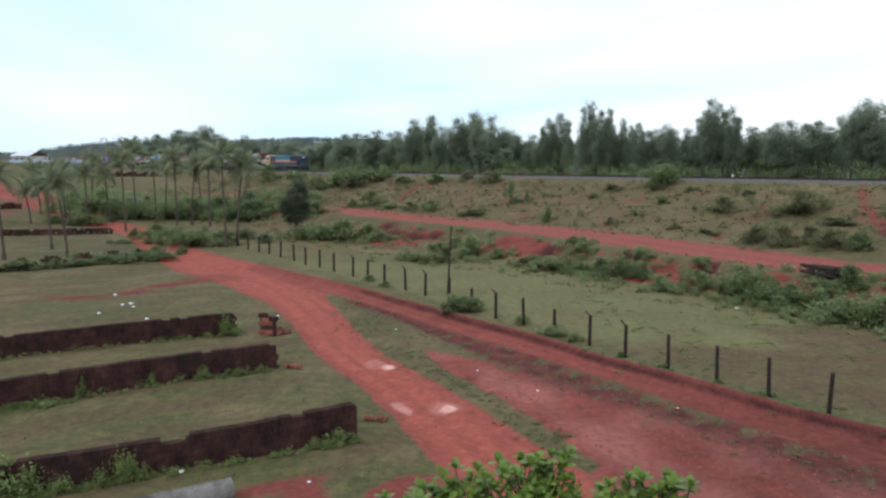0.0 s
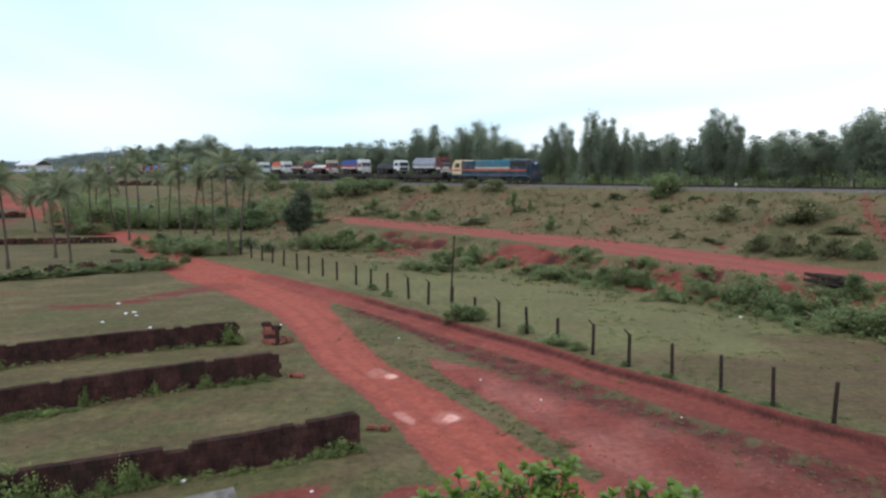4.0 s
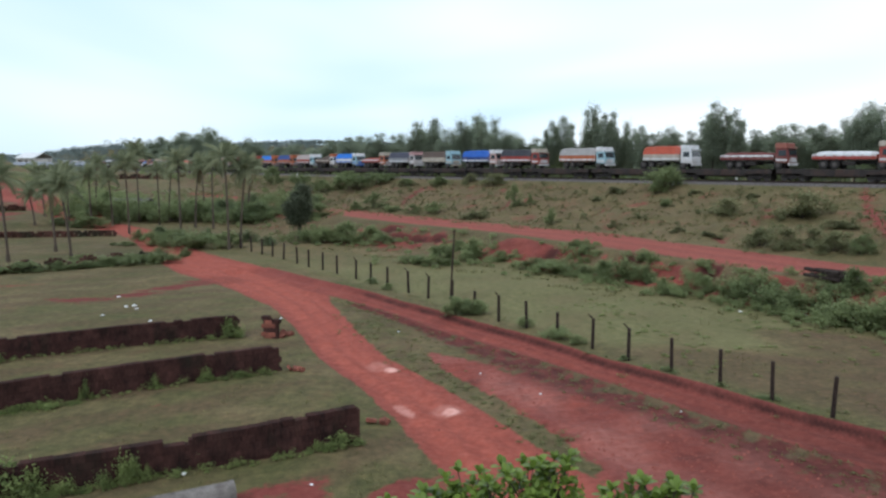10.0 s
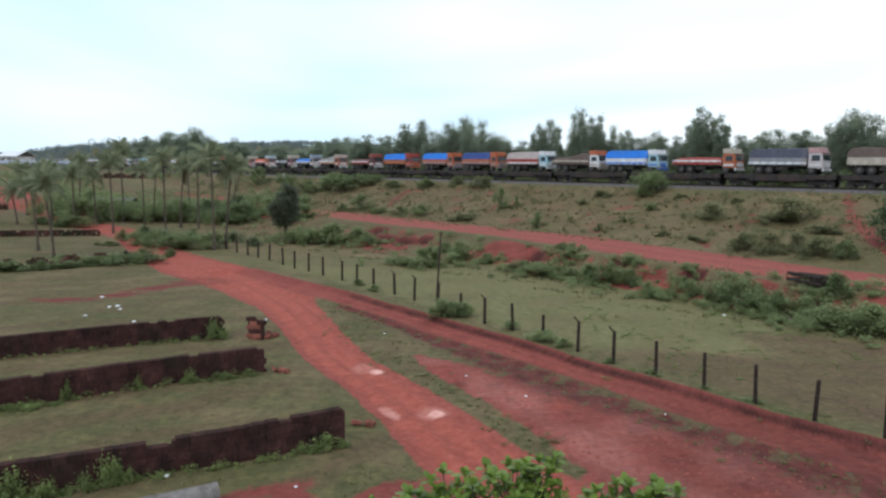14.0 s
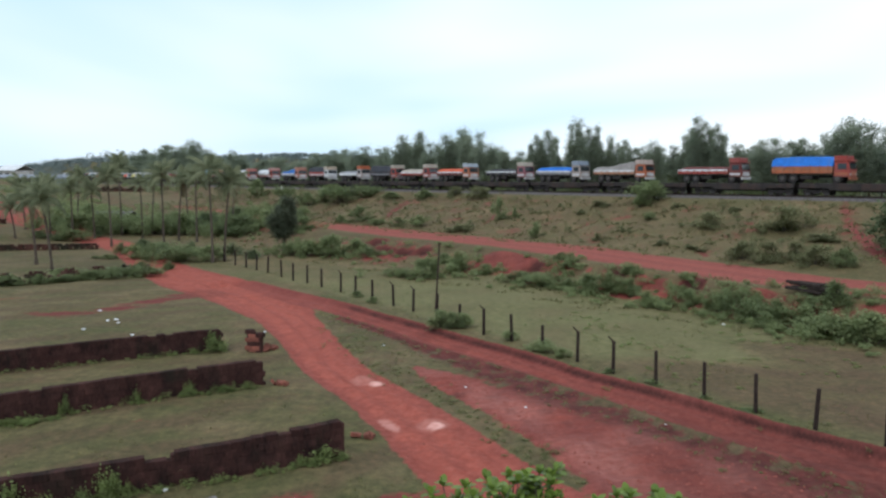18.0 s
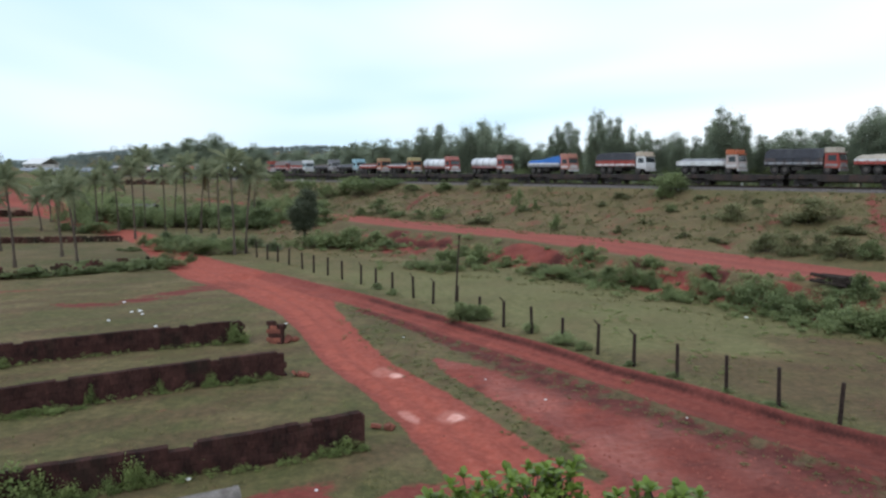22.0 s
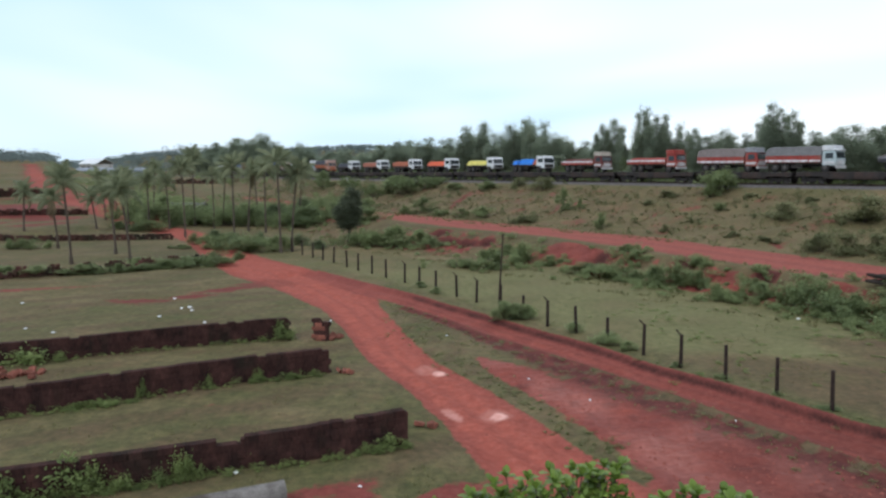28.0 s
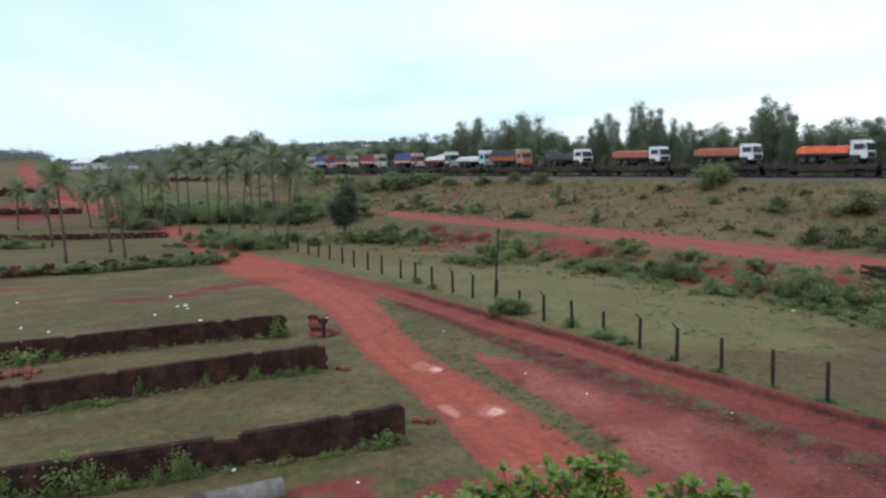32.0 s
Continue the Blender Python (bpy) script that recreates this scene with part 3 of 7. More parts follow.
    damp_and_shade = damp_and_shade * (0.85 + 0.25 * waves(X, Y, 3, 54)) * near_half
    # damp dark soil in random patches on the cut bank
    damp_and_shade = np.maximum(damp_and_shade, 0.4 * np.clip(0.05 + waves(X, Y, 3.5, 51), 0, 1) * cut)
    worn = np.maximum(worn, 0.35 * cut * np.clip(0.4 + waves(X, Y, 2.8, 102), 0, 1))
    # shade inside the dug hollows and gullies, put into the soil colour
    damp_and_shade = np.maximum(damp_and_shade, np.maximum(0.95 * dug, 0.3 * gully))
    patch = band(X, Y, BARE_PATCH, 0.9)[0]
    damp_and_shade = np.maximum(damp_and_shade, 0.5 * patch * np.clip(waves(X, Y, 2.2, 52) * 1.2 - 0.45, 0, 1))
    # soil gets darker towards the near right
    damp_and_shade = np.maximum(damp_and_shade, 0.52 * smooth01((X - 5) / 7) * smooth01((32 - Y) / 12) * (off < half + 0.4) * (0.9 + 0.4 * waves(X, Y, 2.1, 94)))
    damp_and_shade = np.maximum(damp_and_shade, 0.8 * rim * np.clip(0.75 + 0.3 * waves(X, Y, 1.8, 58), 0, 1))
    damp_and_shade = np.maximum(damp_and_shade, 0.28 * smooth01(q / 12) * smooth01((d - 34) / 10) * np.clip(0.7 + 0.6 * waves(X, Y, 16, 59), 0, 1))
    damp_and_shade = np.maximum(damp_and_shade, 0.3 * band(X, Y, SCRAPES[0], 0.5)[0])
    pale = np.maximum(pale, 0.13 * patch * np.clip(0.35 + waves(X, Y, 5, 53), 0, 1))
    soil = np.maximum(soil, 0.85 * np.exp(-((dist - half - 0.1) / 0.3) ** 2))
    # fresh pale grass in the field beyond the fence; thin brownish grass where the ground is trodden
    reach = 34 + 2.5 * waves(X, Y, 11, 91)
    inner = smooth01((off - half - 1.2) / 1.5) * (below > bank_wide(s) - 1.0)
    fresh = inner * smooth01((Y - reach) / 2.5) * smooth01((72 - Y) / 14) * np.clip(0.75 + 0.45 * waves(X, Y, 6, 95), 0, 1)
    sparse = np.maximum(inner * smooth01((reach + 1.5 - Y) / 3.5) * np.clip(0.75 + 0.35 * waves(X, Y, 4, 96), 0, 1), 0.75 * (left < -half) * np.clip(0.25 + waves(X, Y * 1.6, 6, 92) + 0.4 * waves(X, Y, 1.6, 97), 0, 1))
    sparse = np.maximum(sparse, np.maximum(rim, 0.8 * band(X, Y, VERGES[0], 0.5)[0] * np.clip(0.4 + waves(X, Y, 1.5, 98), 0, 1)))
    sparse = np.maximum(sparse, slope * np.interp(s, [-40, 10, 40], [0.9, 0.7, 0.4]) * np.clip(0.55 + 0.5 * waves(X, Y, 7, 99) + 0.35 * waves(X, Y, 2.2, 100), 0, 1))
    sparse = np.maximum(sparse, 0.9 * smooth01(below / 0.8) * smooth01((bank_wide(s) + 0.5 - below) / 1.2) * np.clip(0.6 + 0.5 * waves(X, Y, 3, 101), 0, 1))
    return soil, dry * (1 - fresh), pale, np.clip(worn, 0, 1), np.clip(damp_and_shade, 0, 1), fresh, np.clip(sparse, 0, 1)


def spaced(start, stop, base, grow, mid):
    out, v = [mid], mid
    while v < stop:
        v += base + grow * abs(v - mid)
        out.append(v)
    v = mid
    while v > start:
        v -= base + grow * abs(v - mid)
        out.insert(0, v)
    return np.array(out)


def build_ground():
    near_x, near_y = np.arange(-14.0, 20.01, 0.125), np.arange(20.0, 50.01, 0.125)
    gx = np.concatenate([spaced(-2600, -14, 0.2, 0.022, -14.0)[:-1], near_x, spaced(20, 2600, 0.2, 0.022, 20.0)[1:]])
    gy = np.concatenate([spaced(-900, 20, 0.4, 0.08, 20.0)[:-1], near_y, spaced(50, 3600, 0.20, 0.0165, 50.0)[1:]])
    gy = np.unique(gy.round(4))
    X, Y = np.meshgrid(gx, gy)
    Z = land(X, Y)
    nx, ny = len(gx), len(gy)
    idx = np.arange(nx * ny).reshape(ny, nx)
    quads = np.stack([idx[:-1, :-1], idx[:-1, 1:], idx[1:, 1:], idx[1:, :-1]], -1).reshape(-1, 4)
    me = bpy.data.meshes.new("ground")
    me.vertices.add(nx * ny)
    me.vertices.foreach_set("co", np.stack([X, Y, Z], -1).astype(np.float32).ravel())
    me.loops.add(quads.size)
    me.loops.foreach_set("vertex_index", quads.astype(np.int32).ravel())
    me.polygons.add(len(quads))
    me.polygons.foreach_set("loop_start", np.arange(0, quads.size, 4, dtype=np.int32))
    me.polygons.foreach_set("use_smooth", np.ones(len(quads), dtype=bool))
    me.update(calc_edges=True)
    for key, val in zip(("soil", "dry", "pale", "worn", "damp_and_shade", "fresh", "sparse"), ground_shares(X, Y)):
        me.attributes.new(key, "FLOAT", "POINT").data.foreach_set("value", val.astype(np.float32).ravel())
    me.materials.append(GROUND)
    return tagged(new("ground", me), "short green grass and bare red laterite soil", "ground", kind="structure")


build_ground()


def at_ground(x, y, up=0.0):
    return float(land(np.array([x]), np.array([y]))[0]) + up


# ---- railway: ballast bed, sleepers and rails ----
def ribbon(profile, s0, s1, step):
    verts, faces, n = [], [], len(profile)
    count = int((s1 - s0) / step) + 1
    for i in range(count):
        for side, up in profile:
            verts.append(rail_at(s0 + i * step, side, up)[0][:])
    for i in range(count - 1):
        for k in range(n - 1):
            a = i * n + k
            faces.append((a, a + 1, a + n + 1, a + n))
    return verts, faces


v, f = ribbon([(3.0, -0.85), (1.75, -0.2), (-1.75, -0.2), (-3.0, -0.85)], -600, 200, 4)
tagged(new("ballast_bed", sheet("ballast_bed", v, f, BALLAST)), "dark crushed-stone ballast bed under the track", "ballast", kind="structure")
for side in (0.84, -0.84):
    v, f = ribbon([(side + 0.075, -0.16), (side + 0.03, -0.13), (side + 0.03, 0.0), (side - 0.03, 0.0), (side - 0.03, -0.13), (side - 0.075, -0.16)], -600, 200, 4)
    tagged(new("rail", sheet("rail", v, f, IRON)), "long rusty steel rail on the ballast", "rail", "rails of the track", "structure")


def build_sleepers():
    verts, faces = [], []
    for i in range(420):
        m = rail_pose(-120 + i * 0.62, 0, -0.16)
        b = len(verts)
        for x, y, z in ((-0.12, -1.37, -0.1), (0.12, -1.37, -0.1), (0.12, 1.37, -0.1), (-0.12, 1.37, -0.1), (-0.1, -1.35, 0.0), (0.1, -1.35, 0.0), (0.1, 1.35, 0.0), (-0.1, 1.35, 0.0)):
            verts.append((m @ Vector((x, y, z)))[:])
        faces += [(b + 4, b + 5, b + 6, b + 7), (b, b + 1, b + 5, b + 4), (b + 1, b + 2, b + 6, b + 5), (b + 2, b + 3, b + 7, b + 6), (b + 3, b, b + 4, b + 7)]
    tagged(new("sleepers", sheet("sleepers", verts, faces, SLEEPER)), "row of concrete sleepers sunk in the ballast", "sleeper", kind="stuff")


build_sleepers()

# ---- plants ----
def leaf_quads(centres, sizes, rnd, flat=0.35, long=1.0):
    """One small folded leaf (two triangles) at each centre, turned at random."""
    n = len(centres)
    nrm = rnd.normal(size=(n, 3))
    nrm[:, 2] = np.abs(nrm[:, 2]) + flat
    nrm /= np.linalg.norm(nrm, axis=1)[:, None]
    t = np.cross(nrm, rnd.normal(size=(n, 3)))
    t /= np.linalg.norm(t, axis=1)[:, None]
    b = np.cross(nrm, t)
    s = np.asarray(sizes)[:, None]
    P = np.stack([centres - t * s * long, centres - b * s * 0.5 + nrm * s * 0.12, centres + t * s * long, centres + b * s * 0.5 + nrm * s * 0.12], 1)
    i = np.arange(n) * 4
    return P.reshape(-1, 3), np.stack([i, i + 1, i + 2, i + 3], 1)


def foliage(name, centres, sizes, rnd, material, **how):
    v, f = leaf_quads(np.asarray(centres), sizes, rnd, **how)
    return sheet(name, v.tolist(), f.tolist(), material)


def blob(rnd, n, centre, radius):
    """Points in a lumpy cloud, thicker towards its outside."""
    d = rnd.normal(size=(n, 3))
    d /= np.linalg.norm(d, axis=1)[:, None]
    r = np.cbrt(rnd.uniform(0.15, 1, size=n))[:, None]
    return np.asarray(centre) + d * r * np.asarray(radius)


def bush(seed, material, leaves=2250, leaf=0.05, lump=0.24):
    """A bush about one metre wide and high, built of several leafy lumps."""
    rnd = np.random.RandomState(seed)
    root = empty("bush")
    pts, stems = [], bmesh.new()
    for k in range(15):
        a, r = rnd.uniform(0, 6.28), rnd.uniform(0.0, 0.44)
        h = rnd.uniform(0.16, 0.80) * (1.12 - r)
        c = (r * math.cos(a), r * math.sin(a), h)
        w = rnd.uniform(lump * 0.45, lump)
        pts.append(rnd.normal(size=(leaves // 15, 3)) * (w * 0.5, w * 0.5, w * 0.52) + c)
        tube(stems, (c[0] * 0.15, c[1] * 0.15, -0.06), c, 0.008, 0.003, 5)
    pts = np.concatenate(pts)
    pts[:, 2] = np.maximum(pts[:, 2], 0.02)
    piece("foliage", foliage("foliage", pts, rnd.uniform(leaf * 0.4, leaf, len(pts)), rnd, material, flat=0.7), root, Matrix())
    part("stem", stems, BARK, root)
    return root


def tree(seed, height, spread, leaf, material, trunk_r, leaders, low, per):
    """A tree whose trunk parts into rising leaders; each leader and its side shoots carry ragged clumps of small leaves."""
    rnd = np.random.RandomState(seed)
    root = empty("tree")
    wood, pts = bmesh.new(), []
    fork = Vector((rnd.uniform(-0.2, 0.2), rnd.uniform(-0.2, 0.2), height * 0.3))
    tube(wood, (0, 0, -0.3), fork, trunk_r, trunk_r * 0.75, 8, False)
    for k in range(leaders):
        a = 6.283 * (k + rnd.uniform(-0.3, 0.3)) / leaders
        out = spread * (0.12 if k == 0 else rnd.uniform(0.35, 0.8))
        top = Vector((out * math.cos(a), out * math.sin(a), height * (0.93 if k == 0 else rnd.uniform(0.6, 0.88))))
        last, r0 = fork, trunk_r * 0.6
        n = 6
        for i in range(1, n + 1):
            u = i / n
            nxt = fork.lerp(top, u) + Vector((math.cos(a), math.sin(a), 0)) * 0.25 * spread * math.sin(math.pi * u) + Vector((rnd.uniform(-1, 1), rnd.uniform(-1, 1), 0)) * 0.09 * spread
            tube(wood, last, nxt, r0 * (1.08 - u + 1 / n), r0 * (1.08 - u), 6, False)
            w = spread * rnd.uniform(0.20, 0.32) * (1.15 - 0.28 * u)
            pts.append(rnd.normal(size=(per, 3)) * (w, w, w) + nxt[:])
            for _ in range(3):
                b, far = rnd.uniform(0, 6.283), spread * rnd.uniform(0.2, 0.62) * (1.12 - 0.38 * u)
                tip = nxt + Vector((far * math.cos(b), far * math.sin(b), far * rnd.uniform(-0.25, 0.7)))
                tube(wood, nxt, tip, r0 * 0.25, 0.012, 4, False)
                w = spread * rnd.uniform(0.13, 0.25)
                pts.append(rnd.normal(size=(int(per * 0.7), 3)) * (w, w, w * 0.9) + tip[:])
            last = nxt
    # low shoots down to the shrub layer
    for _ in range(12 if low < 0.3 else 5):
        b, far = rnd.uniform(0, 6.283), spread * rnd.uniform(0.3, 0.85)
        tip = Vector((far * math.cos(b), far * math.sin(b), height * rnd.uniform(low, 0.45)))
        tube(wood, (0, 0, max(0.1, tip.z - far * 0.6)), tip, trunk_r * 0.15, 0.012, 4, False)
        w = spread * rnd.uniform(0.16, 0.26)
        pts.append(rnd.normal(size=(per, 3)) * w + tip[:])
    pts = np.concatenate(pts)
    pts[:, 2] = np.maximum(pts[:, 2], 0.15)
    part("trunk", wood, BARK, root)
    piece("crown", foliage("crown", pts, rnd.uniform(leaf * 0.6, leaf * 1.3, len(pts)), rnd, material, flat=0.8), root, Matrix())
    return root


def put(variants, x, y, wide, high, turn, z=None):
    """A copy of a plant at that place, scaled to its width and height."""
    src = random.choice(variants)
    m = pose(x, y, at_ground(x, y, -0.04) if z is None else z, 0, 0, turn) @ Matrix.Diagonal((wide, wide, high, 1))
    return copy_thing(src, m)


def hide_master(things):
    for t in things:
        for o in (*t.children_recursive, t):
            bpy.data.objects.remove(o)


VERGE_LEAF = leaf_mat("verge_weed_leaf", (0.12, 0.135, 0.055), (0.28, 0.285, 0.125), 0.8, 0.45)
POST_LINE = [(17.9 - 1.27 * k, 20.0 + 2.06 * k) for k in range(27)]
rng = random.Random(7)
GREEN_BUSHES = [tagged(bush(11 + k, BUSH_LEAF), "leafy green bush growing on the bank", "bush", "bushes") for k in range(4)]
OLIVE_BUSHES = [tagged(bush(31 + k, OLIVE_LEAF), "dull olive scrub bush in dry grass", "bush", "bushes") for k in range(4)]
DARK_BUSHES = [tagged(bush(51 + k, SHADE_LEAF, 2400), "dense dark green bush", "bush", "bushes") for k in range(3)]
WEEDS = [tagged(bush(71 + k, WEED_LEAF, 480, 0.085, 0.34), "light green weeds against a laterite wall", "weed", "weeds") for k in range(3)]

# x, y, width, height
SLOPE_SCRUB = [(33.9, 72.9, 3.6, 1.7), (38.6, 66.7, 5.5, 2.6), (30.9, 81.2, 1.3, 1.2), (30.3, 58.4, 2.7, 2), (31.4, 56.2, 2.6, 1.9), (33.5, 56.1, 2.5, 1.6), (33.6, 53.3, 2.9, 2), (34.5, 51.5, 2.1, 1.7), (15.7, 94.7, 2.1, 3), (17.6, 93.7, 1.1, 1.5), (17.7, 81.3, 1.7, 1.9), (-2.9, 109.8, 3.4, 2.4), (-5.6, 109.5, 2.2, 1.4), (-12.5, 121.3, 3.2, 2.5), (10.2, 91.1, 4, 1.1), (5.6, 98.7, 3.4, 1.5), (2.6, 101.3, 2.7, 1.2), (-0.4, 105, 2.6, 1.1), (-5.8, 134.2, 8.3, 3.5), (-10.2, 137.9, 4.7, 2.6), (-13.4, 138.4, 4.7, 3), (-19.1, 150.2, 4.2, 3.8), (-27.3, 167, 5.8, 3.9), (7.4, 122, 4.2, 1.6), (12.4, 118.7, 2.8, 1.8), (15.3, 112.7, 3.9, 2.1), (23, 75.6, 1.6, 0.9), (26.6, 77.9, 1, 0.7), (27.3, 68.4, 1.4, 0.7), (29.1, 64.9, 1.9, 0.6), (28.4, 91.9, 2.5, 1), (25.2, 89.8, 1.4, 0.7), (-9.8, 147.9, 5.3, 2.3), (-1.8, 137.5, 4.7, 1.9), (2.3, 127.3, 3.4, 1.4), (38.9, 77.3, 1.6, 0.7), (35.5, 84.3, 1.6, 0.6), (38.5, 60.3, 3.3, 0.8)]
for x, y, w, h in SLOPE_SCRUB:
    put(GREEN_BUSHES if x < 8 or h > 0.8 * w else OLIVE_BUSHES, x, y, w * 1.05, h * 1.05, rng.uniform(0, 360))
for x, y, w, h in [(33.5, 89.2, 5.0, 3.2), (34.8, 90.6, 3.6, 2.2), (32.2, 88.0, 2.6, 1.8)]:
    put(GREEN_BUSHES, x, y, w, h * 1.1, rng.uniform(0, 360))
for x, y, w, h in [(39.9, 53.2, 5.2, 4.6), (41.6, 52.0, 5.4, 5.0), (40.6, 51.4, 4.2, 3.2), (43.4, 51.5, 5.0, 4.6)]:
    put(DARK_BUSHES, x, y, w, h, rng.uniform(0, 360))
BANK_BUSHES = [(-9.3, 82.5, 3.2, 2.2), (-7.3, 81.1, 3.8, 2.6), (-5.1, 80.2, 3.7, 2.6), (-2.6, 80.1, 3.1, 2.2), (-11.5, 98.5, 3.1, 2), (-10.1, 99.8, 3.9, 1.9), (-1, 77.4, 2.2, 1), (1.7, 64.3, 2.5, 1), (4.1, 63.6, 3.5, 2), (7.4, 66.3, 3.1, 2.4), (9.6, 65.1, 2, 1.1), (12, 60, 2.8, 1.2), (13.4, 57.7, 2.8, 1.5), (15.9, 59.6, 1.7, 1.1), (15.7, 61.7, 1.3, 0.7), (14.8, 56, 1.8, 1.2), (15.8, 53.9, 2, 1.7), (17, 53, 2.2, 2.1), (18.3, 51.7, 2, 1.7), (18.3, 48.3, 1.6, 1.4), (19.5, 47.9, 1.4, 0.9), (20.8, 46.9, 1.6, 1.3), (21.8, 44.8, 1.9, 1.4), (22.4, 44.3, 2.3, 2.2), (23.1, 42.5, 2.2, 1.9), (23.7, 41, 2.2, 1.8), (24.5, 40, 2.2, 1.7), (24.7, 38.1, 2.5, 1.8), (25.6, 37.4, 2.5, 2.1), (25.4, 40.5, 1.9, 1.5), (26.8, 40.5, 1.9, 1.7), (19.1, 54.3, 1.3, 0.6), (21.3, 49.4, 1.1, 0.6), (26.2, 36.1, 2.8, 2.4), (6.2, 70.1, 2.2, 1.3)]
for x, y, w, h in BANK_BUSHES:
    put(GREEN_BUSHES, x, y, w * 1.15, h * 0.95, rng.uniform(0, 360))
FENCE_WEEDS = [(3.6, 41.7, 1.9, 1.4), (5.0, 42.2, 1.4, 1.1), (4.3, 42.0, 1.8, 1.0), (8.3, 36.0, 1.7, 0.75), (9.0, 34.7, 1.1, 0.5), (7.0, 38.4, 1.0, 0.8), (-0.5, 50.6, 1.0, 0.6), (-1.6, 53.2, 1.2, 0.5), (10.4, 31.7, 0.7, 0.3), (13.0, 27.6, 0.6, 0.25), (14.1, 25.9, 0.8, 0.25), (11.7, 29.6, 0.8, 0.3)]
for x, y, w, h in FENCE_WEEDS:
    put(GREEN_BUSHES, x, y, w, h, rng.uniform(0, 360))
PALM_SCRUB = [(-20.6, 76.8, 4.9, 2.2), (-17.5, 76.5, 3.6, 2.1), (-24.7, 82.7, 4.0, 2.0), (-49.7, 120.1, 6.0, 4.0), (-42.7, 113.7, 7.5, 3.8), (-38.8, 115.3, 7.5, 3.8), (-33.0, 110.6, 7.2, 3.6), (-28.5, 110.1, 6.2, 3.5), (-40.7, 101.9, 5.1, 2.0), (-20.3, 107.4, 6.8, 3.0), (-16.4, 108.8, 4.3, 2.6), (-27.5, 116.7, 5.6, 3.3), (-46.6, 109.5, 3.6, 2.3)]
for x, y, w, h in PALM_SCRUB:
    put(GREEN_BUSHES, x, y, w, h, rng.uniform(0, 360))
    for _ in range(5):
        put(GREEN_BUSHES if rng.random() < 0.7 else DARK_BUSHES, x + rng.uniform(-1, 1) * w * 1.1, y + rng.uniform(-0.2, 1.6) * w, w * rng.uniform(0.4, 0.8), h * rng.uniform(0.5, 0.9), rng.uniform(0, 360))
LEFT_SCRUB = [(-22.3, 65.8, 5.4, 1.5), (-24.7, 64.1, 3.2, 1.1), (-26.0, 62.2, 2.6, 1.0), (-30.0, 60.5, 4.2, 1.2), (-33.4, 59.0, 3.7, 1.2), (-36.0, 59.8, 2.2, 1.1), (-46.0, 79.9, 3.9, 1.6), (-22.1, 70.2, 2.8, 1.3), (-28.6, 79.1, 2.0, 0.8), (-20.5, 68.2, 2.0, 1.0), (-27.5, 66.5, 4.0, 1.0)]
for x, y, w, h in LEFT_SCRUB:
    put(GREEN_BUSHES, x, y, w, h * 0.75, rng.uniform(0, 360))
    for _ in range(2):
        put(GREEN_BUSHES, x + rng.uniform(-1, 1) * w * 0.8, y + rng.uniform(-0.6, 1.0), w * rng.uniform(0.3, 0.5), h * rng.uniform(0.5, 0.8), rng.uniform(0, 360))
WALL_WEEDS = [(-10.2, 19.0, 1.5, 1.25), (-9.6, 19.05, 1.0, 1.0), (-7.5, 19.75, 0.75, 1.25), (-7.2, 19.85, 0.5, 0.9), (-1.7, 22.0, 0.9, 0.65), (-5.8, 20.75, 0.35, 0.9), (-3.5, 21.55, 0.25, 0.75), (-11.5, 27.2, 0.35, 0.95), (-12.6, 26.5, 1.5, 0.4), (-13.5, 26.1, 1.0, 0.3), (-7.6, 29.1, 0.55, 0.85), (-9.3, 28.3, 0.35, 0.85), (-8.35, 36.85, 1.2, 1.25), (-18.7, 32.2, 2.0, 1.1),
              (-11.5, 18.3, 1.0, 1.0), (-2.4, 21.8, 0.5, 0.45), (-8.9, 19.2, 0.8, 0.75), (-6.3, 29.6, 0.8, 0.4), (-5.5, 30.1, 0.5, 0.4), (-6.6, 20.4, 0.35, 0.4)]
for x, y, w, h in WALL_WEEDS:
    put(WEEDS, x, y, w * 0.85, h * 0.95, rng.uniform(0, 360))
    for side in (-1, 1):
        u = side * w * rng.uniform(0.3, 0.75)
        put(WEEDS, x + u * 0.93, y + u * 0.4 - 0.12, w * rng.uniform(0.3, 0.6), h * rng.uniform(0.25, 0.65), rng.uniform(0, 360))


def scrub(name, label, rows, material, leaves, seed, least=1.4, flat=0.7):
    """Many small bushes that nobody could count, in one mesh."""
    rnd = np.random.RandomState(seed)
    cs, zs = [], []
    levels = land(np.array([q[0] for q in rows]), np.array([q[1] for q in rows]))
    for (x, y, w, h), g in zip(rows, levels):
        for k in range(5):
            a, o = rnd.uniform(0, 6.28), rnd.uniform(0, 0.34) * w
            q = rnd.uniform(0.16, 0.27) * w
            cs.append(blob(rnd, leaves // 5, (x + o * math.cos(a), y + o * math.sin(a), g + h * rnd.uniform(0.25, 0.75)), (q, q, 0.26 * h)))
            zs.append(rnd.uniform(0.022, 0.055, leaves // 5) * max(w, least))
    c = np.concatenate(cs)
    tagged(new(name, foliage(name, c, np.concatenate(zs), rnd, material, flat=flat)), label, "scrub", kind="stuff")


rows = []
for x, y, w, h in SLOPE_SCRUB:
    for _ in range(4):
        q = w * rng.uniform(0.3, 0.6)
        rows.append((x + rng.gauss(0, 0.5) * w, y + rng.gauss(0, 0.35) * w, q, q * rng.uniform(0.3, 0.5)))
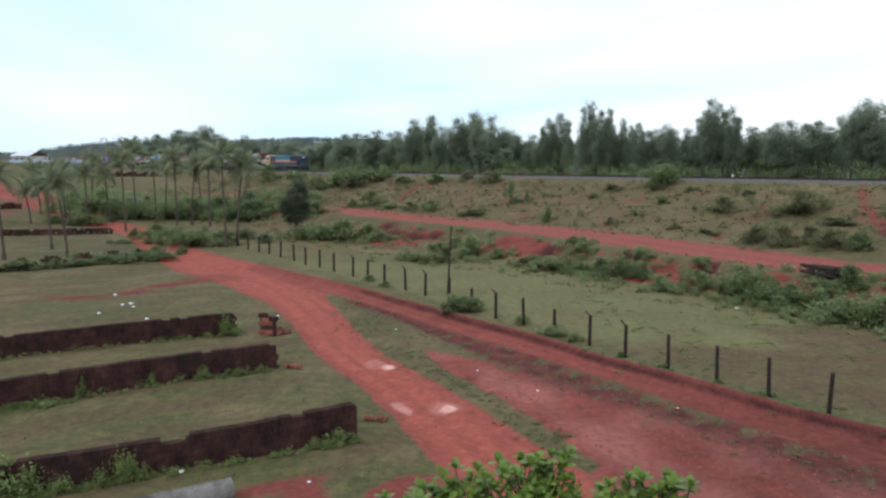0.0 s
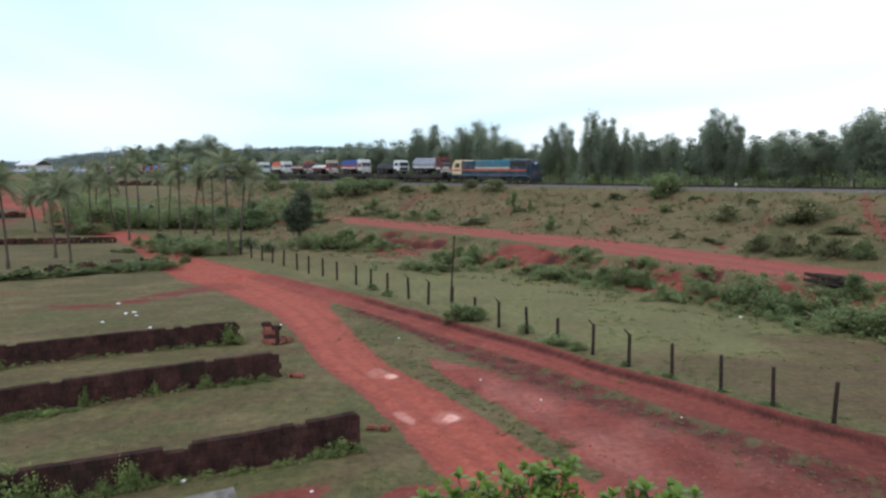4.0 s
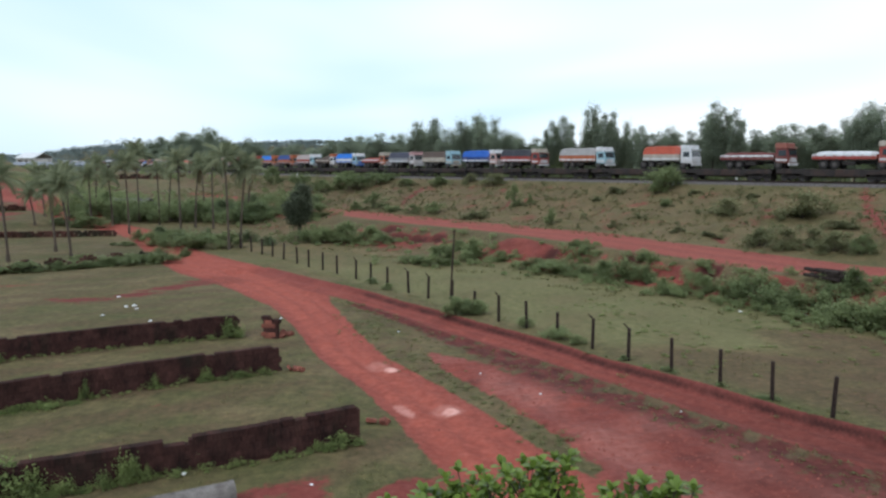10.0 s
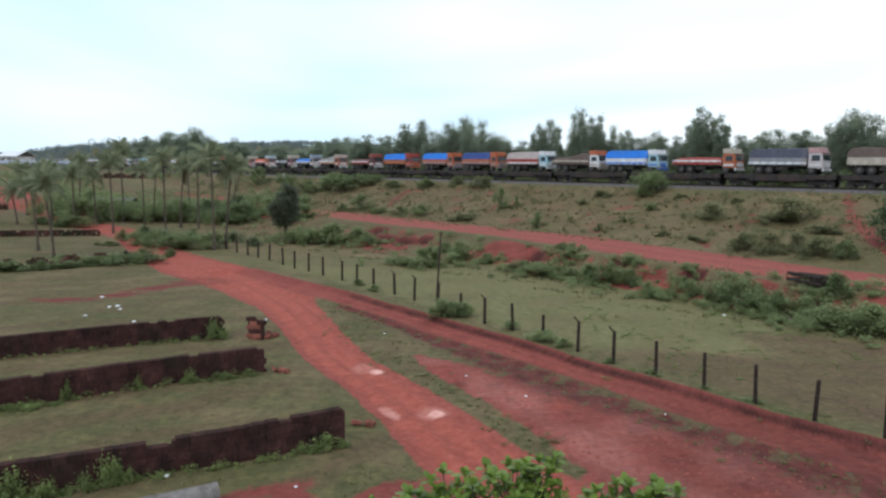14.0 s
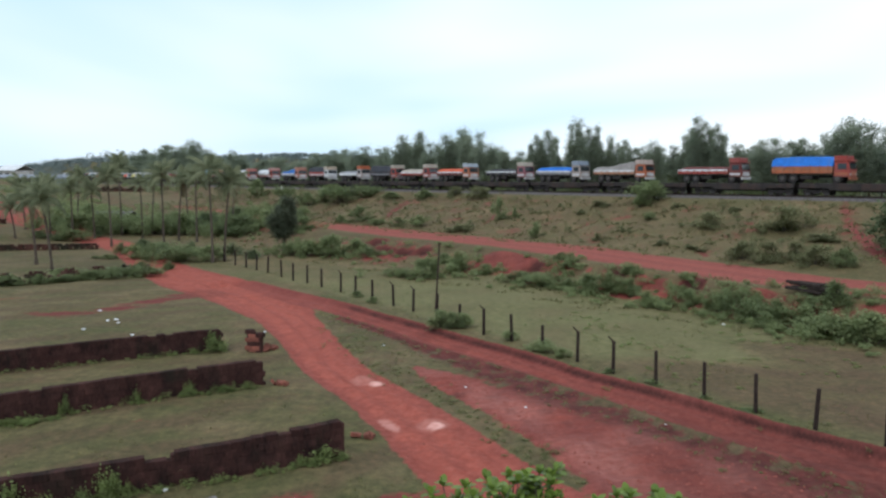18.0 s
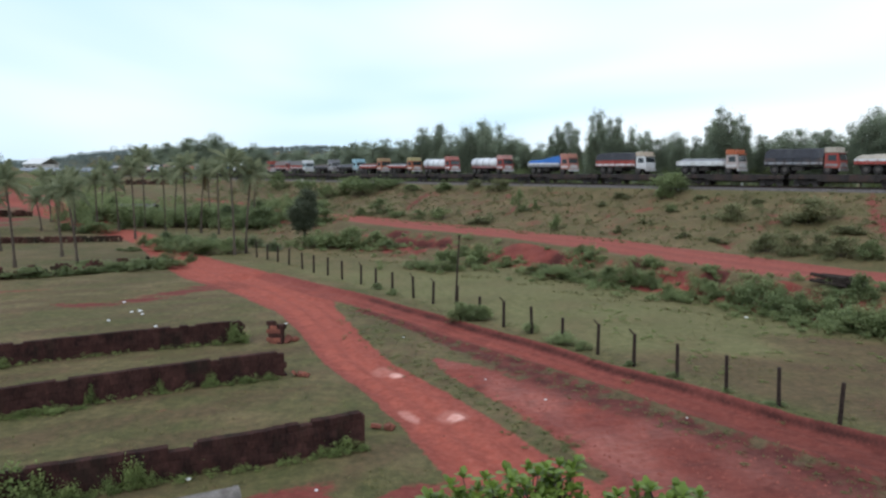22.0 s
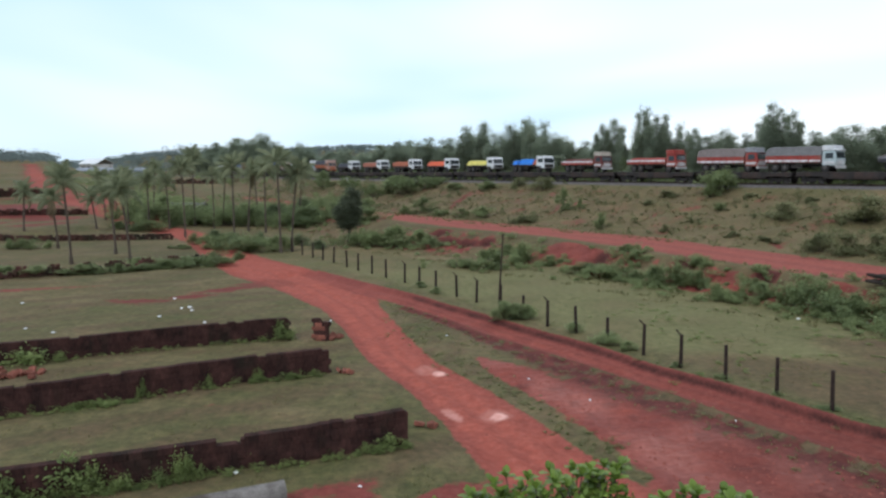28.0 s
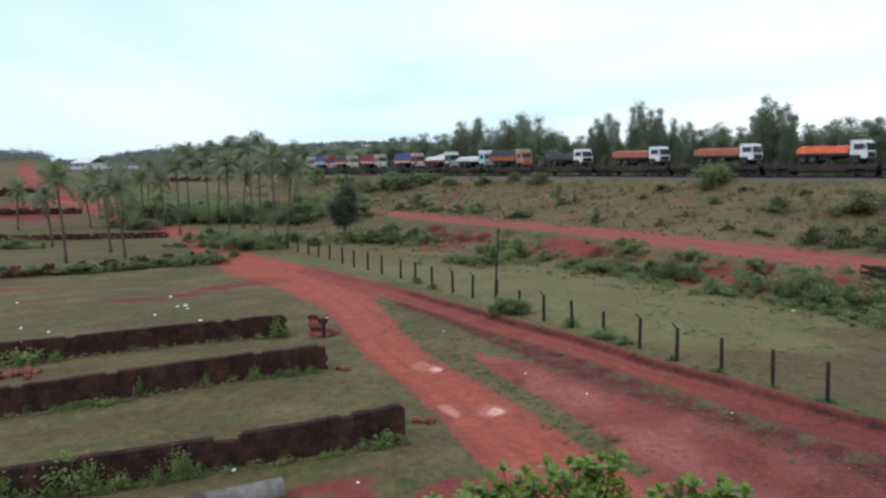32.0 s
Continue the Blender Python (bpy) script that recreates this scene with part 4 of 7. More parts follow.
for _ in range(420):
    s, d = rng.uniform(-110, 60), rng.uniform(5, 25)
    p, _a = rail_at(s, d)
    w = rng.choice((0.4, 0.5, 0.7, 1.0, 1.4))
    rows.append((p.x, p.y, w * rng.uniform(0.8, 1.5), w * rng.uniform(0.4, 0.8)))
for _ in range(60):
    p, _a = rail_at(rng.uniform(-150, -62), rng.uniform(5, 17))
    w = rng.uniform(1.2, 3.2)
    rows.append((p.x, p.y, w, w * rng.uniform(0.5, 0.75)))
scrub("slope_scrub", "low olive scrub strewn over the dry slope", rows, OLIVE_LEAF, 180, 1)
rows = []
for _ in range(240):
    s = rng.uniform(-105, 62)
    share = rng.uniform(0.12, 1.2)
    if 23 < s < 34 and share < 0.85 and rng.random() < 0.8:
        continue
    p, _a = rail_at(s, float(road_edge(s)) + float(bank_wide(s)) * share)
    w = rng.uniform(0.5, 1.8)
    rows.append((p.x, p.y, w, w * rng.uniform(0.35, 0.6)))
for x, y, w, h in BANK_BUSHES:
    for _ in range(10):
        q = rng.uniform(0.6, 1.7)
        rows.append((x + rng.gauss(0, 0.7) * w, y + rng.gauss(0, 0.45) * w, q, q * rng.uniform(0.3, 0.6)))
scrub("bank_scrub", "tangled green scrub on the red cut bank", rows, BUSH_LEAF, 230, 4)
rows = []
for _ in range(110):
    x, y = rng.uniform(-52, -14), rng.uniform(104, 138)
    w = rng.uniform(2.0, 4.5)
    rows.append((x, y, w, w * rng.uniform(0.5, 0.85)))
while len(rows) < 190:
    y = rng.uniform(136, 225)
    x, w = -y * rng.uniform(0.17, 0.42), rng.uniform(1.5, 4.0)
    s, d = rail_coords(np.array([x]), np.array([y]))
    if d[0] > 29 or 5 < d[0] < 17 and rng.random() < 0.4:
        rows.append((x, y, w, w * rng.uniform(0.4, 0.7)))
for _ in range(120):
    y = rng.uniform(150, 250)
    x, w = -y * rng.uniform(0.24, 0.5), rng.uniform(2.0, 5.0)
    s, d = rail_coords(np.array([x]), np.array([y]))
    if d[0] > 32 or d[0] < 16 and d[0] > 6:
        rows.append((x, y, w, w * rng.uniform(0.4, 0.7)))
scrub("grove_undergrowth", "dense green undergrowth in the palm grove", rows[:110], BUSH_LEAF, 300, 5)
scrub("grove_scrub", "dull green scrub behind the palm grove", rows[110:], BUSH_LEAF, 260, 8)
rows = []
for k in range(130):
    p, _a = rail_at(-200 + k * 2.1 + rng.uniform(-1, 1), -rng.uniform(5.2, 8.5))
    rows.append((p.x, p.y, rng.uniform(1.8, 4.2), rng.uniform(1.2, 2.6)))
for k in range(110):
    p, _a = rail_at(-190 + k * 2.4 + rng.uniform(-1, 1), -rng.uniform(7.5, 11))
    rows.append((p.x, p.y, rng.uniform(2.8, 5.0), rng.uniform(2.6, 5.2)))
scrub("trackside_scrub", "green scrub along the far side of the track", rows, BUSH_LEAF, 260, 2)
rows = []
for k in range(84):
    p, _a = rail_at(-220 + k * 3.3 + rng.uniform(-1, 1), -rng.uniform(26, 46))
    rows.append((p.x, p.y, rng.uniform(6, 9), rng.uniform(6.5, 9.5)))
for k in range(90):
    p, _a = rail_at(-200 + k * 3.0 + rng.uniform(-1, 1), -rng.uniform(9, 24))
    rows.append((p.x, p.y, rng.uniform(5, 8), rng.uniform(5, 8)))
scrub("wood_undergrowth", "dense dark green undergrowth below the trees", rows, TREE_LEAF, 420, 3)
rows = []
for pts, share in ((VERGES[0], 0.8), (VERGES[1], 0.3)):
    for (ax, ay, aw), (bx, by, bw) in zip(pts, pts[1:]):
        for _ in range(int(24 * share)):
            u = rng.random()
            w = rng.choice((0.2, 0.25, 0.35, 0.6))
            rows.append((ax + (bx - ax) * u + rng.gauss(0, 0.75) * aw, ay + (by - ay) * u + rng.gauss(0, 0.5), w, w * rng.uniform(0.12, 0.3)))
for k in range(70):
    x, y = rng.choice(POST_LINE)
    w = rng.uniform(0.25, 0.6)
    rows.append((x + rng.gauss(0, 0.8), y + rng.gauss(0, 0.7), w, w * rng.uniform(0.25, 0.5)))
scrub("verge_weeds", "low green weeds along the dirt tracks", rows, VERGE_LEAF, 90, 6, 0.5, 1.6)
rows = []
for (ax, ay), (bx, by), n in (((-1.1, 22.4), (-12.6, 18.0), 80), ((-4.9, 30.7), (-17.8, 24.1), 80), ((-8.0, 37.2), (-21.8, 31.3), 80)):
    for _ in range(n):
        u = rng.random() ** 1.2
        w = rng.choice((0.2, 0.3, 0.45, 0.6))
        rows.append((ax + (bx - ax) * u + 0.1, ay + (by - ay) * u - rng.uniform(0.1, 0.4), w, w * rng.uniform(0.3, 0.7)))
scrub("wall_foot_weeds", "low green weeds at the foot of the ruined walls", rows, WEED_LEAF, 70, 9, 0.6)
rows = []
for _ in range(46):
    x, y = rng.uniform(9, 26), rng.uniform(30, 47)
    if 0.85 * (x - 2.0) + 0.53 * (y - 38.6) > 2.5:
        w = rng.uniform(0.3, 0.8)
        for _ in range(3):
            rows.append((x + rng.gauss(0, 0.8), y + rng.gauss(0, 0.6), w, w * 0.16))
scrub("field_weeds", "flat light green weeds in the field", rows, WEED_LEAF, 110, 7, 0.6, 2.0)
hide_master(GREEN_BUSHES + OLIVE_BUSHES + DARK_BUSHES + WEEDS)

# ---- trees beyond the track: x, y, height ----
LEAFY = [tagged(tree(101 + k, 10, 2.0, 0.125, TREE_LEAF, 0.2, 5, 0.12, 160), "leafy green tree beyond the railway", "tree", "trees beyond the track") for k in range(5)]
AIRY = [tagged(tree(121 + k, 10, 1.7, 0.12, TREE_LEAF, 0.15, 4, 0.2, 140), "tall slender tree with an open crown", "tree", "trees beyond the track") for k in range(4)]
# x, y, height, width
TREE_ROW = [(-46, 248.8, 10.9, 7.8), (-34.8, 222.3, 8.6, 7), (-29.8, 222.3, 9.6, 6.3), (-23, 206.8, 8.1, 6.4), (-16.7, 196.6, 9.9, 5.2), (-11.1, 179.4, 9.9, 5), (-8.9, 189.8, 10.8, 5), (-5.3, 167, 9.2, 3.9), (-3, 168, 10.2, 3.6), (-0.2, 167.1, 9.7, 3.9), (2, 170, 10.2, 3.7), (4.6, 156, 12, 4.1), (6.4, 165.1, 11.1, 2.6), (8.5, 164.2, 13.5, 4.3), (10, 147.7, 10.2, 3), (12.3, 152, 10.3, 2.8), (13.1, 140.7, 11.5, 3.5), (15.8, 143.4, 12.9, 4.9), (16.6, 136.4, 11, 3.2), (19.9, 147.5, 12.4, 3.5), (20.5, 137.6, 9.6, 3.2), (23.3, 142.6, 9.4, 3.4), (24.4, 138.3, 8.4, 3.3), (26.6, 136.7, 8.2, 3.2), (26.1, 125.6, 8.2, 3), (38.4, 107.4, 7.6, 2.7), (41.5, 111.9, 8.1, 2.4), (40.6, 106, 8.5, 1.9), (43.9, 111, 7.9, 2.4), (43.8, 105.8, 7.9, 2.3), (50, 99.6, 7.9, 2.6), (52.8, 102.7, 7.4, 2.7), (51.6, 97.5, 7.8, 2.9), (50.4, 92.3, 8, 3.3), (51.6, 91.5, 8.2, 3.3), (54.9, 93.7, 8.1, 3.4), (55.7, 92.2, 8.4, 3), (57.2, 92.2, 7.7, 2.5)]
TALL_ROW = [(26.7, 124.1, 10.6, 2.4), (28.6, 124, 11.4, 3.4), (29.4, 120.4, 9.6, 2.1), (31.8, 119.5, 11.9, 2.5), (33, 119.3, 12.7, 3.8), (32.8, 113.8, 11.1, 2), (34.4, 113.5, 11.2, 1.7), (34.1, 115.2, 9.8, 2.2), (36.4, 113.9, 9.8, 2.6), (37.2, 108.6, 8.9, 2.5), (37, 111.8, 8.5, 1.8), (44, 103.2, 9.3, 2.6), (45.5, 104, 10.5, 2.6), (45, 99.6, 10.8, 2.9), (46.5, 100.1, 9.9, 2.1), (46, 96.5, 10.3, 2), (47.3, 97.7, 9, 1.9), (44, 99.1, 11.5, 0.8), (57, 89.4, 8.9, 2.5), (56, 85.9, 9.5, 2.7), (58.1, 87.1, 10.6, 3.2), (57.4, 84, 9.9, 3.2), (60.1, 85.3, 9.9, 3.2), (59.2, 81.6, 9.2, 3.1), (60.2, 79.7, 9, 3.4), (62.3, 79.3, 8.4, 3.4)]
KNOLL_ROW = [(-108.8, 340.8, 13.6, 6.7), (-105.7, 341.2, 16.4, 7.2), (-100, 334.1, 14.7, 5.4), (-92.4, 320.3, 15.6, 7.7), (-91.9, 334.1, 18.7, 11.8), (-85.6, 324.6, 17.1, 10.4), (-86.5, 337.8, 18.8, 7), (-85.2, 342.2, 21.8, 3.3), (-80.6, 331.9, 20.4, 3.2), (-78.9, 334.3, 19.6, 5.3), (-72.8, 319.8, 16.6, 6.6), (-73.2, 332.6, 15.4, 6.3), (-107.1, 321.5, 10.9, 6.3), (-69.1, 334.6, 13.3, 6.4), (-63.9, 327.8, 16, 4.7), (-62.2, 338.7, 12.6, 6.9), (-94.2, 319.3, 11.1, 10.3), (-87.3, 321, 11.9, 12.9), (-81.1, 336.5, 13.2, 10.7), (-104.3, 331.9, 10.8, 10.8)]
for rows, kinds in ((TREE_ROW, LEAFY), (TALL_ROW, AIRY), (KNOLL_ROW, LEAFY)):
    for x, y, h, w in rows:
        put(kinds, x, y, max(w / 3.5, h / 15), h * 0.100, rng.uniform(0, 360))
for k in range(96):
    p, _a = rail_at(-225 + k * 3.3 + rng.uniform(-2, 2), -rng.uniform(9, 40))
    h = rng.uniform(0.55, 0.82)
    put(LEAFY, p.x, p.y, h * 1.2, h, rng.uniform(0, 360))
hide_master(LEAFY + AIRY)
tagged(copy_thing(DARK_TREE := tree(140, 6.5, 1.45, 0.12, DARK_LEAF, 0.24, 6, 0.36, 170), pose(-11.0, 84.9, at_ground(-11.0, 84.9))), "dark round-crowned tree standing in the field", "tree")
hide_master([DARK_TREE])


# ---- coconut palms ----
def frond_mesh(seed, material, length=3.0, droop=1.0):
    rnd = np.random.RandomState(seed)
    verts, faces = [], []

    def at(u):
        return Vector((length * u * (1 - 0.12 * u * droop), 0, length * (0.34 * u - (0.30 + 0.32 * droop) * u * u)))

    n = 20
    for k in range(n):
        p, q = at(k / n), at((k + 1) / n)
        b = len(verts)
        w = 0.035 * (1 - k / n) + 0.008
        verts += [(p.x, w, p.z), (p.x, -w, p.z), (q.x, -w, q.z), (q.x, w, q.z)]
        faces.append((b, b + 1, b + 2, b + 3))
        if k < 2:
            continue
        u = k / n
        long = 0.95 * math.sin(math.pi * min(1.0, u * 0.86 + 0.16)) ** 0.8 + 0.14
        for side in (-1, 1):
            for half in (0.0, 0.5):
                c = p.lerp(q, half)
                sag = 0.45 + 0.4 * rnd.uniform()
                mid = c + Vector((long * 0.28, side * long * 0.36, -long * 0.16))
                tip = c + Vector((long * 0.48, side * long * 0.48, -long * sag))
                b = len(verts)
                verts += [(c.x - 0.02, 0, c.z), (c.x + 0.03, 0, c.z), (mid.x + 0.032, mid.y, mid.z), (mid.x - 0.024, mid.y, mid.z), tip[:]]
                faces += [(b, b + 1, b + 2, b + 3), (b + 3, b + 2, b + 4)]
    return sheet("frond", verts, faces, material)


FRONDS = [frond_mesh(k, PALM_LEAF, 2.2 + 0.25 * (k % 3), 0.55 + 0.36 * k) for k in range(4)]
DRY_FROND = frond_mesh(9, PALM_DRY, 2.3, 1.9)


def palm(x, y, height, lean, seed):
    r = random.Random(seed)
    root = empty("coconut_palm", pose(x, y, at_ground(x, y), 0, 0, 0))
    bm = bmesh.new()
    n = 12
    side = r.uniform(-0.4, 0.4)
    pts = [Vector((lean * (k / n) ** 1.6, side * (k / n) ** 1.5, height * k / n)) for k in range(n + 1)]
    pts[0].z = -0.3
    for k in range(n):
        r0 = 0.125 - 0.04 * k / n + (0.06 if k == 0 else 0)
        tube(bm, pts[k], pts[k + 1], r0 + 0.012, r0 - 0.012, 8, False)
    part("trunk", bm, PALM_BARK, root)
    top = pts[-1]
    count = r.randint(16, 21)
    for k in range(count):
        lift = -84 + 116 * (k / count)
        piece("frond", r.choice(FRONDS), root, Matrix.Translation(top) @ pose(0, 0, 0, 0, lift, k * 137.5 + r.uniform(-25, 25)) @ Matrix.Scale(r.uniform(0.72, 1.1) * (0.75 + 0.03 * height), 4))
    for k in range(r.choice((0, 0, 1))):
        ob = piece("dry_frond", DRY_FROND, root, Matrix.Translation(top - Vector((0, 0, 0.1))) @ pose(0, 0, 0, 0, 48, r.uniform(0, 360)))
        ob["label"] = "brown hanging frond"
    nuts = bmesh.new()
    for k in range(6):
        a = k * 1.05
        bmesh.ops.create_icosphere(nuts, subdivisions=1, radius=0.09, matrix=Matrix.Translation(top + Vector((0.2 * math.cos(a), 0.2 * math.sin(a), -0.22))))
    part("coconuts", nuts, PALM_LEAF, root)
    return tagged(root, "slender coconut palm with a ragged crown", "palm", "coconut palms")


# x, y, height, sideways lean
PALMS = [(-34.1, 66.4, 7.5, -0.2), (-42.4, 79.9, 5.5, -0.3), (-33.5, 74.2, 6.2, -0.5), (-29.2, 67.6, 6.7, -0.5), (-47.5, 99.7, 4.1, -0.5), (-44.8, 103.7, 7.0, -0.1), (-41.2, 102.1, 7.1, 0.1), (-33.3, 93.9, 8.7, -0.2), (-24.6, 85.7, 8.9, 0.0), (-16.8, 75.1, 9.2, -0.2), (-15.9, 76.4, 8.1, 0.7), (-37.6, 110.4, 9.9, -0.2),
         (-33.2, 105.7, 7.6, -0.1), (-27.0, 101.0, 8.1, 0.7), (-39.8, 105.9, 6.8, -0.3), (-24.2, 99.3, 8.6, 0.1), (-33.4, 110.7, 8.0, 0.5), (-46.0, 116.0, 7.5, 0.3), (-30.0, 118.0, 8.5, -0.4), (-22.0, 112.0, 8.0, 0.4), (-53.0, 92.0, 5.0, 0.2), (-50.0, 108.0, 6.0, -0.4)]
for k, row in enumerate(PALMS):
    palm(*row, seed=200 + k)


# ---- woods on the far hills ----
def far_woods():
    rnd = np.random.RandomState(77)
    pts, sizes = [], []
    for _ in range(1800):
        s = rnd.uniform(-700, 130)
        d = -rnd.uniform(50, 420)
        p, _a = rail_at(s, d)
        pts.append((p.x, p.y, rnd.uniform(6, 10.5)))
    for _ in range(2600):
        x, y = rnd.uniform(-430, -60), rnd.uniform(500, 700)
        pts.append((x, y, rnd.uniform(2.5, 5.5)))
    for _ in range(2300):
        pts.append((rnd.uniform(-520, 330), rnd.uniform(930, 1110), rnd.uniform(5, 8)))
    for _ in range(700):
        y, a = rnd.uniform(230, 400), rnd.uniform(0.40, 0.74)
        if y > 372 or abs(a - 0.478) > 0.05:
            pts.append((-y * a, y, rnd.uniform(2, 4.5)))
    a = np.array(pts)
    ground = land(a[:, 0], a[:, 1])
    cs, zs = [], []
    for (x, y, h), g in zip(pts, ground):
        small = h < 5.6 and x < -60
        k = 60 if small else 44
        w = h * rnd.uniform(0.5, 0.8) if small else h * rnd.uniform(0.36, 0.55)
        cs.append(blob(rnd, k, (x, y, g + h * 0.58), (w, w, h * 0.42)))
        zs.append(rnd.uniform(0.55, 1.0, k) * ((h / 8) * (1.7 if y > 900 else 1.0) if not small else 0.3 + 0.0006 * y))
    # the leaf colour itself carries the haze of distance
    me = foliage("far_woods", np.concatenate(cs), np.concatenate(zs), rnd, HAZED_WOOD_LEAF, flat=0.5, long=0.7)
    tagged(new("far_woods", me), "green woods on low far hills, haze put into the leaf colour", "woods", kind="stuff")


far_woods()


# ---- grass tufts and loose clods ----
def tufts():
    rnd = np.random.RandomState(5)
    n = 8000
    Y = 17 + 50 * rnd.uniform(0, 1, n) ** 1.5
    X = (rnd.uniform(-0.66, 0.82, n)) * Y
    soil = ground_shares(X, Y)[0]
    keep = (band(X, Y, VERGES[0], 0.6)[0] + band(X, Y, VERGES[1], 0.6)[0] > 0.4) | (soil < 0.42) & ((waves(X, Y, 5, 61) + rnd.uniform(-0.6, 0.6, n)) > 0.25)
    X, Y = X[keep], Y[keep]
    Z = land(X, Y)
    n = len(X)
    verts, faces = np.zeros((n, 9, 3)), np.arange(n * 9).reshape(-1, 3)
    for b in range(3):
        a = rnd.uniform(0, 6.28, n)
        h, w, o = rnd.uniform(0.03, 0.08, n), 0.03, rnd.uniform(0.05, 0.14, n)
        cx, cy = X + rnd.uniform(-0.06, 0.06, n), Y + rnd.uniform(-0.06, 0.06, n)
        verts[:, b * 3] = np.stack([cx - w * np.sin(a), cy + w * np.cos(a), Z - 0.02], 1)
        verts[:, b * 3 + 1] = np.stack([cx + w * np.sin(a), cy - w * np.cos(a), Z - 0.02], 1)
        verts[:, b * 3 + 2] = np.stack([cx + o * np.cos(a), cy + o * np.sin(a), Z + h], 1)
    me = sheet("grass_tufts", verts.reshape(-1, 3).tolist(), faces.tolist(), TUFT)
    tagged(new("grass_tufts", me), "short tufts of green and straw-coloured grass", "grass", kind="stuff")


def rank_grass():
    """Longer, half-dry grass on the railway slope and along the foot of the bank."""
    rnd = np.random.RandomState(25)
    X, Y, H = [], [], []
    for _ in range(13000):
        s = rnd.uniform(-95, 62)
        d = rnd.uniform(4.5, 29) if rnd.uniform() < 0.8 else rnd.uniform(38, 47)
        p, _a = rail_at(s, d)
        X.append(p.x), Y.append(p.y)
    X, Y = np.array(X), np.array(Y)
    keep = (waves(X, Y, 6, 71) + 0.6 * waves(X, Y, 2.3, 72) + rnd.uniform(-0.4, 0.4, len(X))) > 0.1
    X, Y = X[keep], Y[keep]
    Z, n = land(X, Y), len(X)
    verts, faces = np.zeros((n, 15, 3)), np.arange(n * 15).reshape(-1, 3)
    for b in range(5):
        a, h, o = rnd.uniform(0, 6.28, n), rnd.uniform(0.08, 0.28, n), rnd.uniform(0.15, 0.45, n)
        cx, cy = X + rnd.uniform(-0.2, 0.2, n), Y + rnd.uniform(-0.2, 0.2, n)
        w = 0.07
        verts[:, b * 3] = np.stack([cx - w * np.sin(a), cy + w * np.cos(a), Z - 0.03], 1)
        verts[:, b * 3 + 1] = np.stack([cx + w * np.sin(a), cy - w * np.cos(a), Z - 0.03], 1)
        verts[:, b * 3 + 2] = np.stack([cx + o * np.cos(a), cy + o * np.sin(a), Z + h], 1)
    me = sheet("rank_grass", verts.reshape(-1, 3).tolist(), faces.tolist(), SLOPE_BLADE)
    tagged(new("rank_grass", me), "half-dry yellow-green grass on the slope", "grass", kind="stuff")


SLOPE_BLADE = leaf_mat("half_dry_grass_blade", (0.125, 0.130, 0.058), (0.35, 0.295, 0.150), 0.9, 0.5)
rank_grass()
TUFT = leaf_mat("grass_blade", (0.10, 0.105, 0.042), (0.26, 0.225, 0.105), 0.9, 0.5)
tufts()

# ---- the train: a diesel locomotive and flat wagons that carry lorries ----
PAINTS = {}


def paint(rgb, rough=0.55, dirt=0.45):
    key = (rgb, rough)
    if key not in PAINTS:
        dark = tuple(c * 0.64 for c in rgb)
        dusty = tuple(c * 0.55 + 0.45 * k for c, k in zip(rgb, (0.16, 0.10, 0.075)))
        PAINTS[key] = mat("worn_paint", dark, rgb, 1.6, 18, rough, bump=0.05, stain=dusty, amount=dirt, spec=0.35)
    return PAINTS[key]


def cloth(rgb):
    key = (rgb, "cloth")
    if key not in PAINTS:
        PAINTS[key] = mat("tarpaulin", tuple(c * 0.6 for c in rgb), rgb, 1.8, 14, 0.7, bump=0.5, dist=0.04, stain=tuple(c * 0.7 + 0.03 for c in rgb), amount=0.3)
    return PAINTS[key]


TYRE = mat("black_rubber", (0.012, 0.011, 0.011), (0.035, 0.030, 0.028), 6, 40, 0.85, bump=0.1)
STEEL = mat("dirty_wheel_steel", (0.05, 0.045, 0.042), (0.16, 0.14, 0.13), 8, 40, 0.6, metal=0.6, bump=0.1)
FRAME = mat("grimy_black_underframe", (0.012, 0.011, 0.011), (0.045, 0.036, 0.032), 3, 25, 0.85, bump=0.3)
DECK = mat("dark_rusty_wagon_steel", (0.018, 0.015, 0.015), (0.045, 0.036, 0.033), 2, 20, 0.85, bump=0.2, stain=(0.055, 0.034, 0.028))
GLASS = mat("dark_window_glass", (0.012, 0.016, 0.02), (0.03, 0.036, 0.042), 2, 8, 0.12, bump=0.0, spec=0.6)
LAMP = mat("lamp_glass", (0.5, 0.5, 0.48), (0.7, 0.7, 0.66), 8, 30, 0.2, bump=0.0)

WHITE, CREAM, BEIGE, GREY, DARK, BROWN = (0.74, 0.74, 0.75), (0.62, 0.52, 0.34), (0.48, 0.42, 0.35), (0.27, 0.27, 0.29), (0.045, 0.045, 0.055), (0.11, 0.075, 0.06)
RED, MAROON, ORANGE, YELLOW, BLUE, NAVY, PALE_BLUE, GREEN = (0.34, 0.052, 0.040), (0.16, 0.035, 0.032), (0.45, 0.125, 0.052), (0.72, 0.62, 0.16), (0.03, 0.19, 0.66), (0.035, 0.07, 0.24), (0.36, 0.55, 0.62), (0.04, 0.22, 0.19)
CACHE = {}


def cached(key, build, name, material, smooth=False):
    key = (key, material.name)
    if key not in CACHE:
        bm = bmesh.new()
        build(bm)
        CACHE[key] = mesh_of(name, bm, material, smooth)
    return CACHE[key]


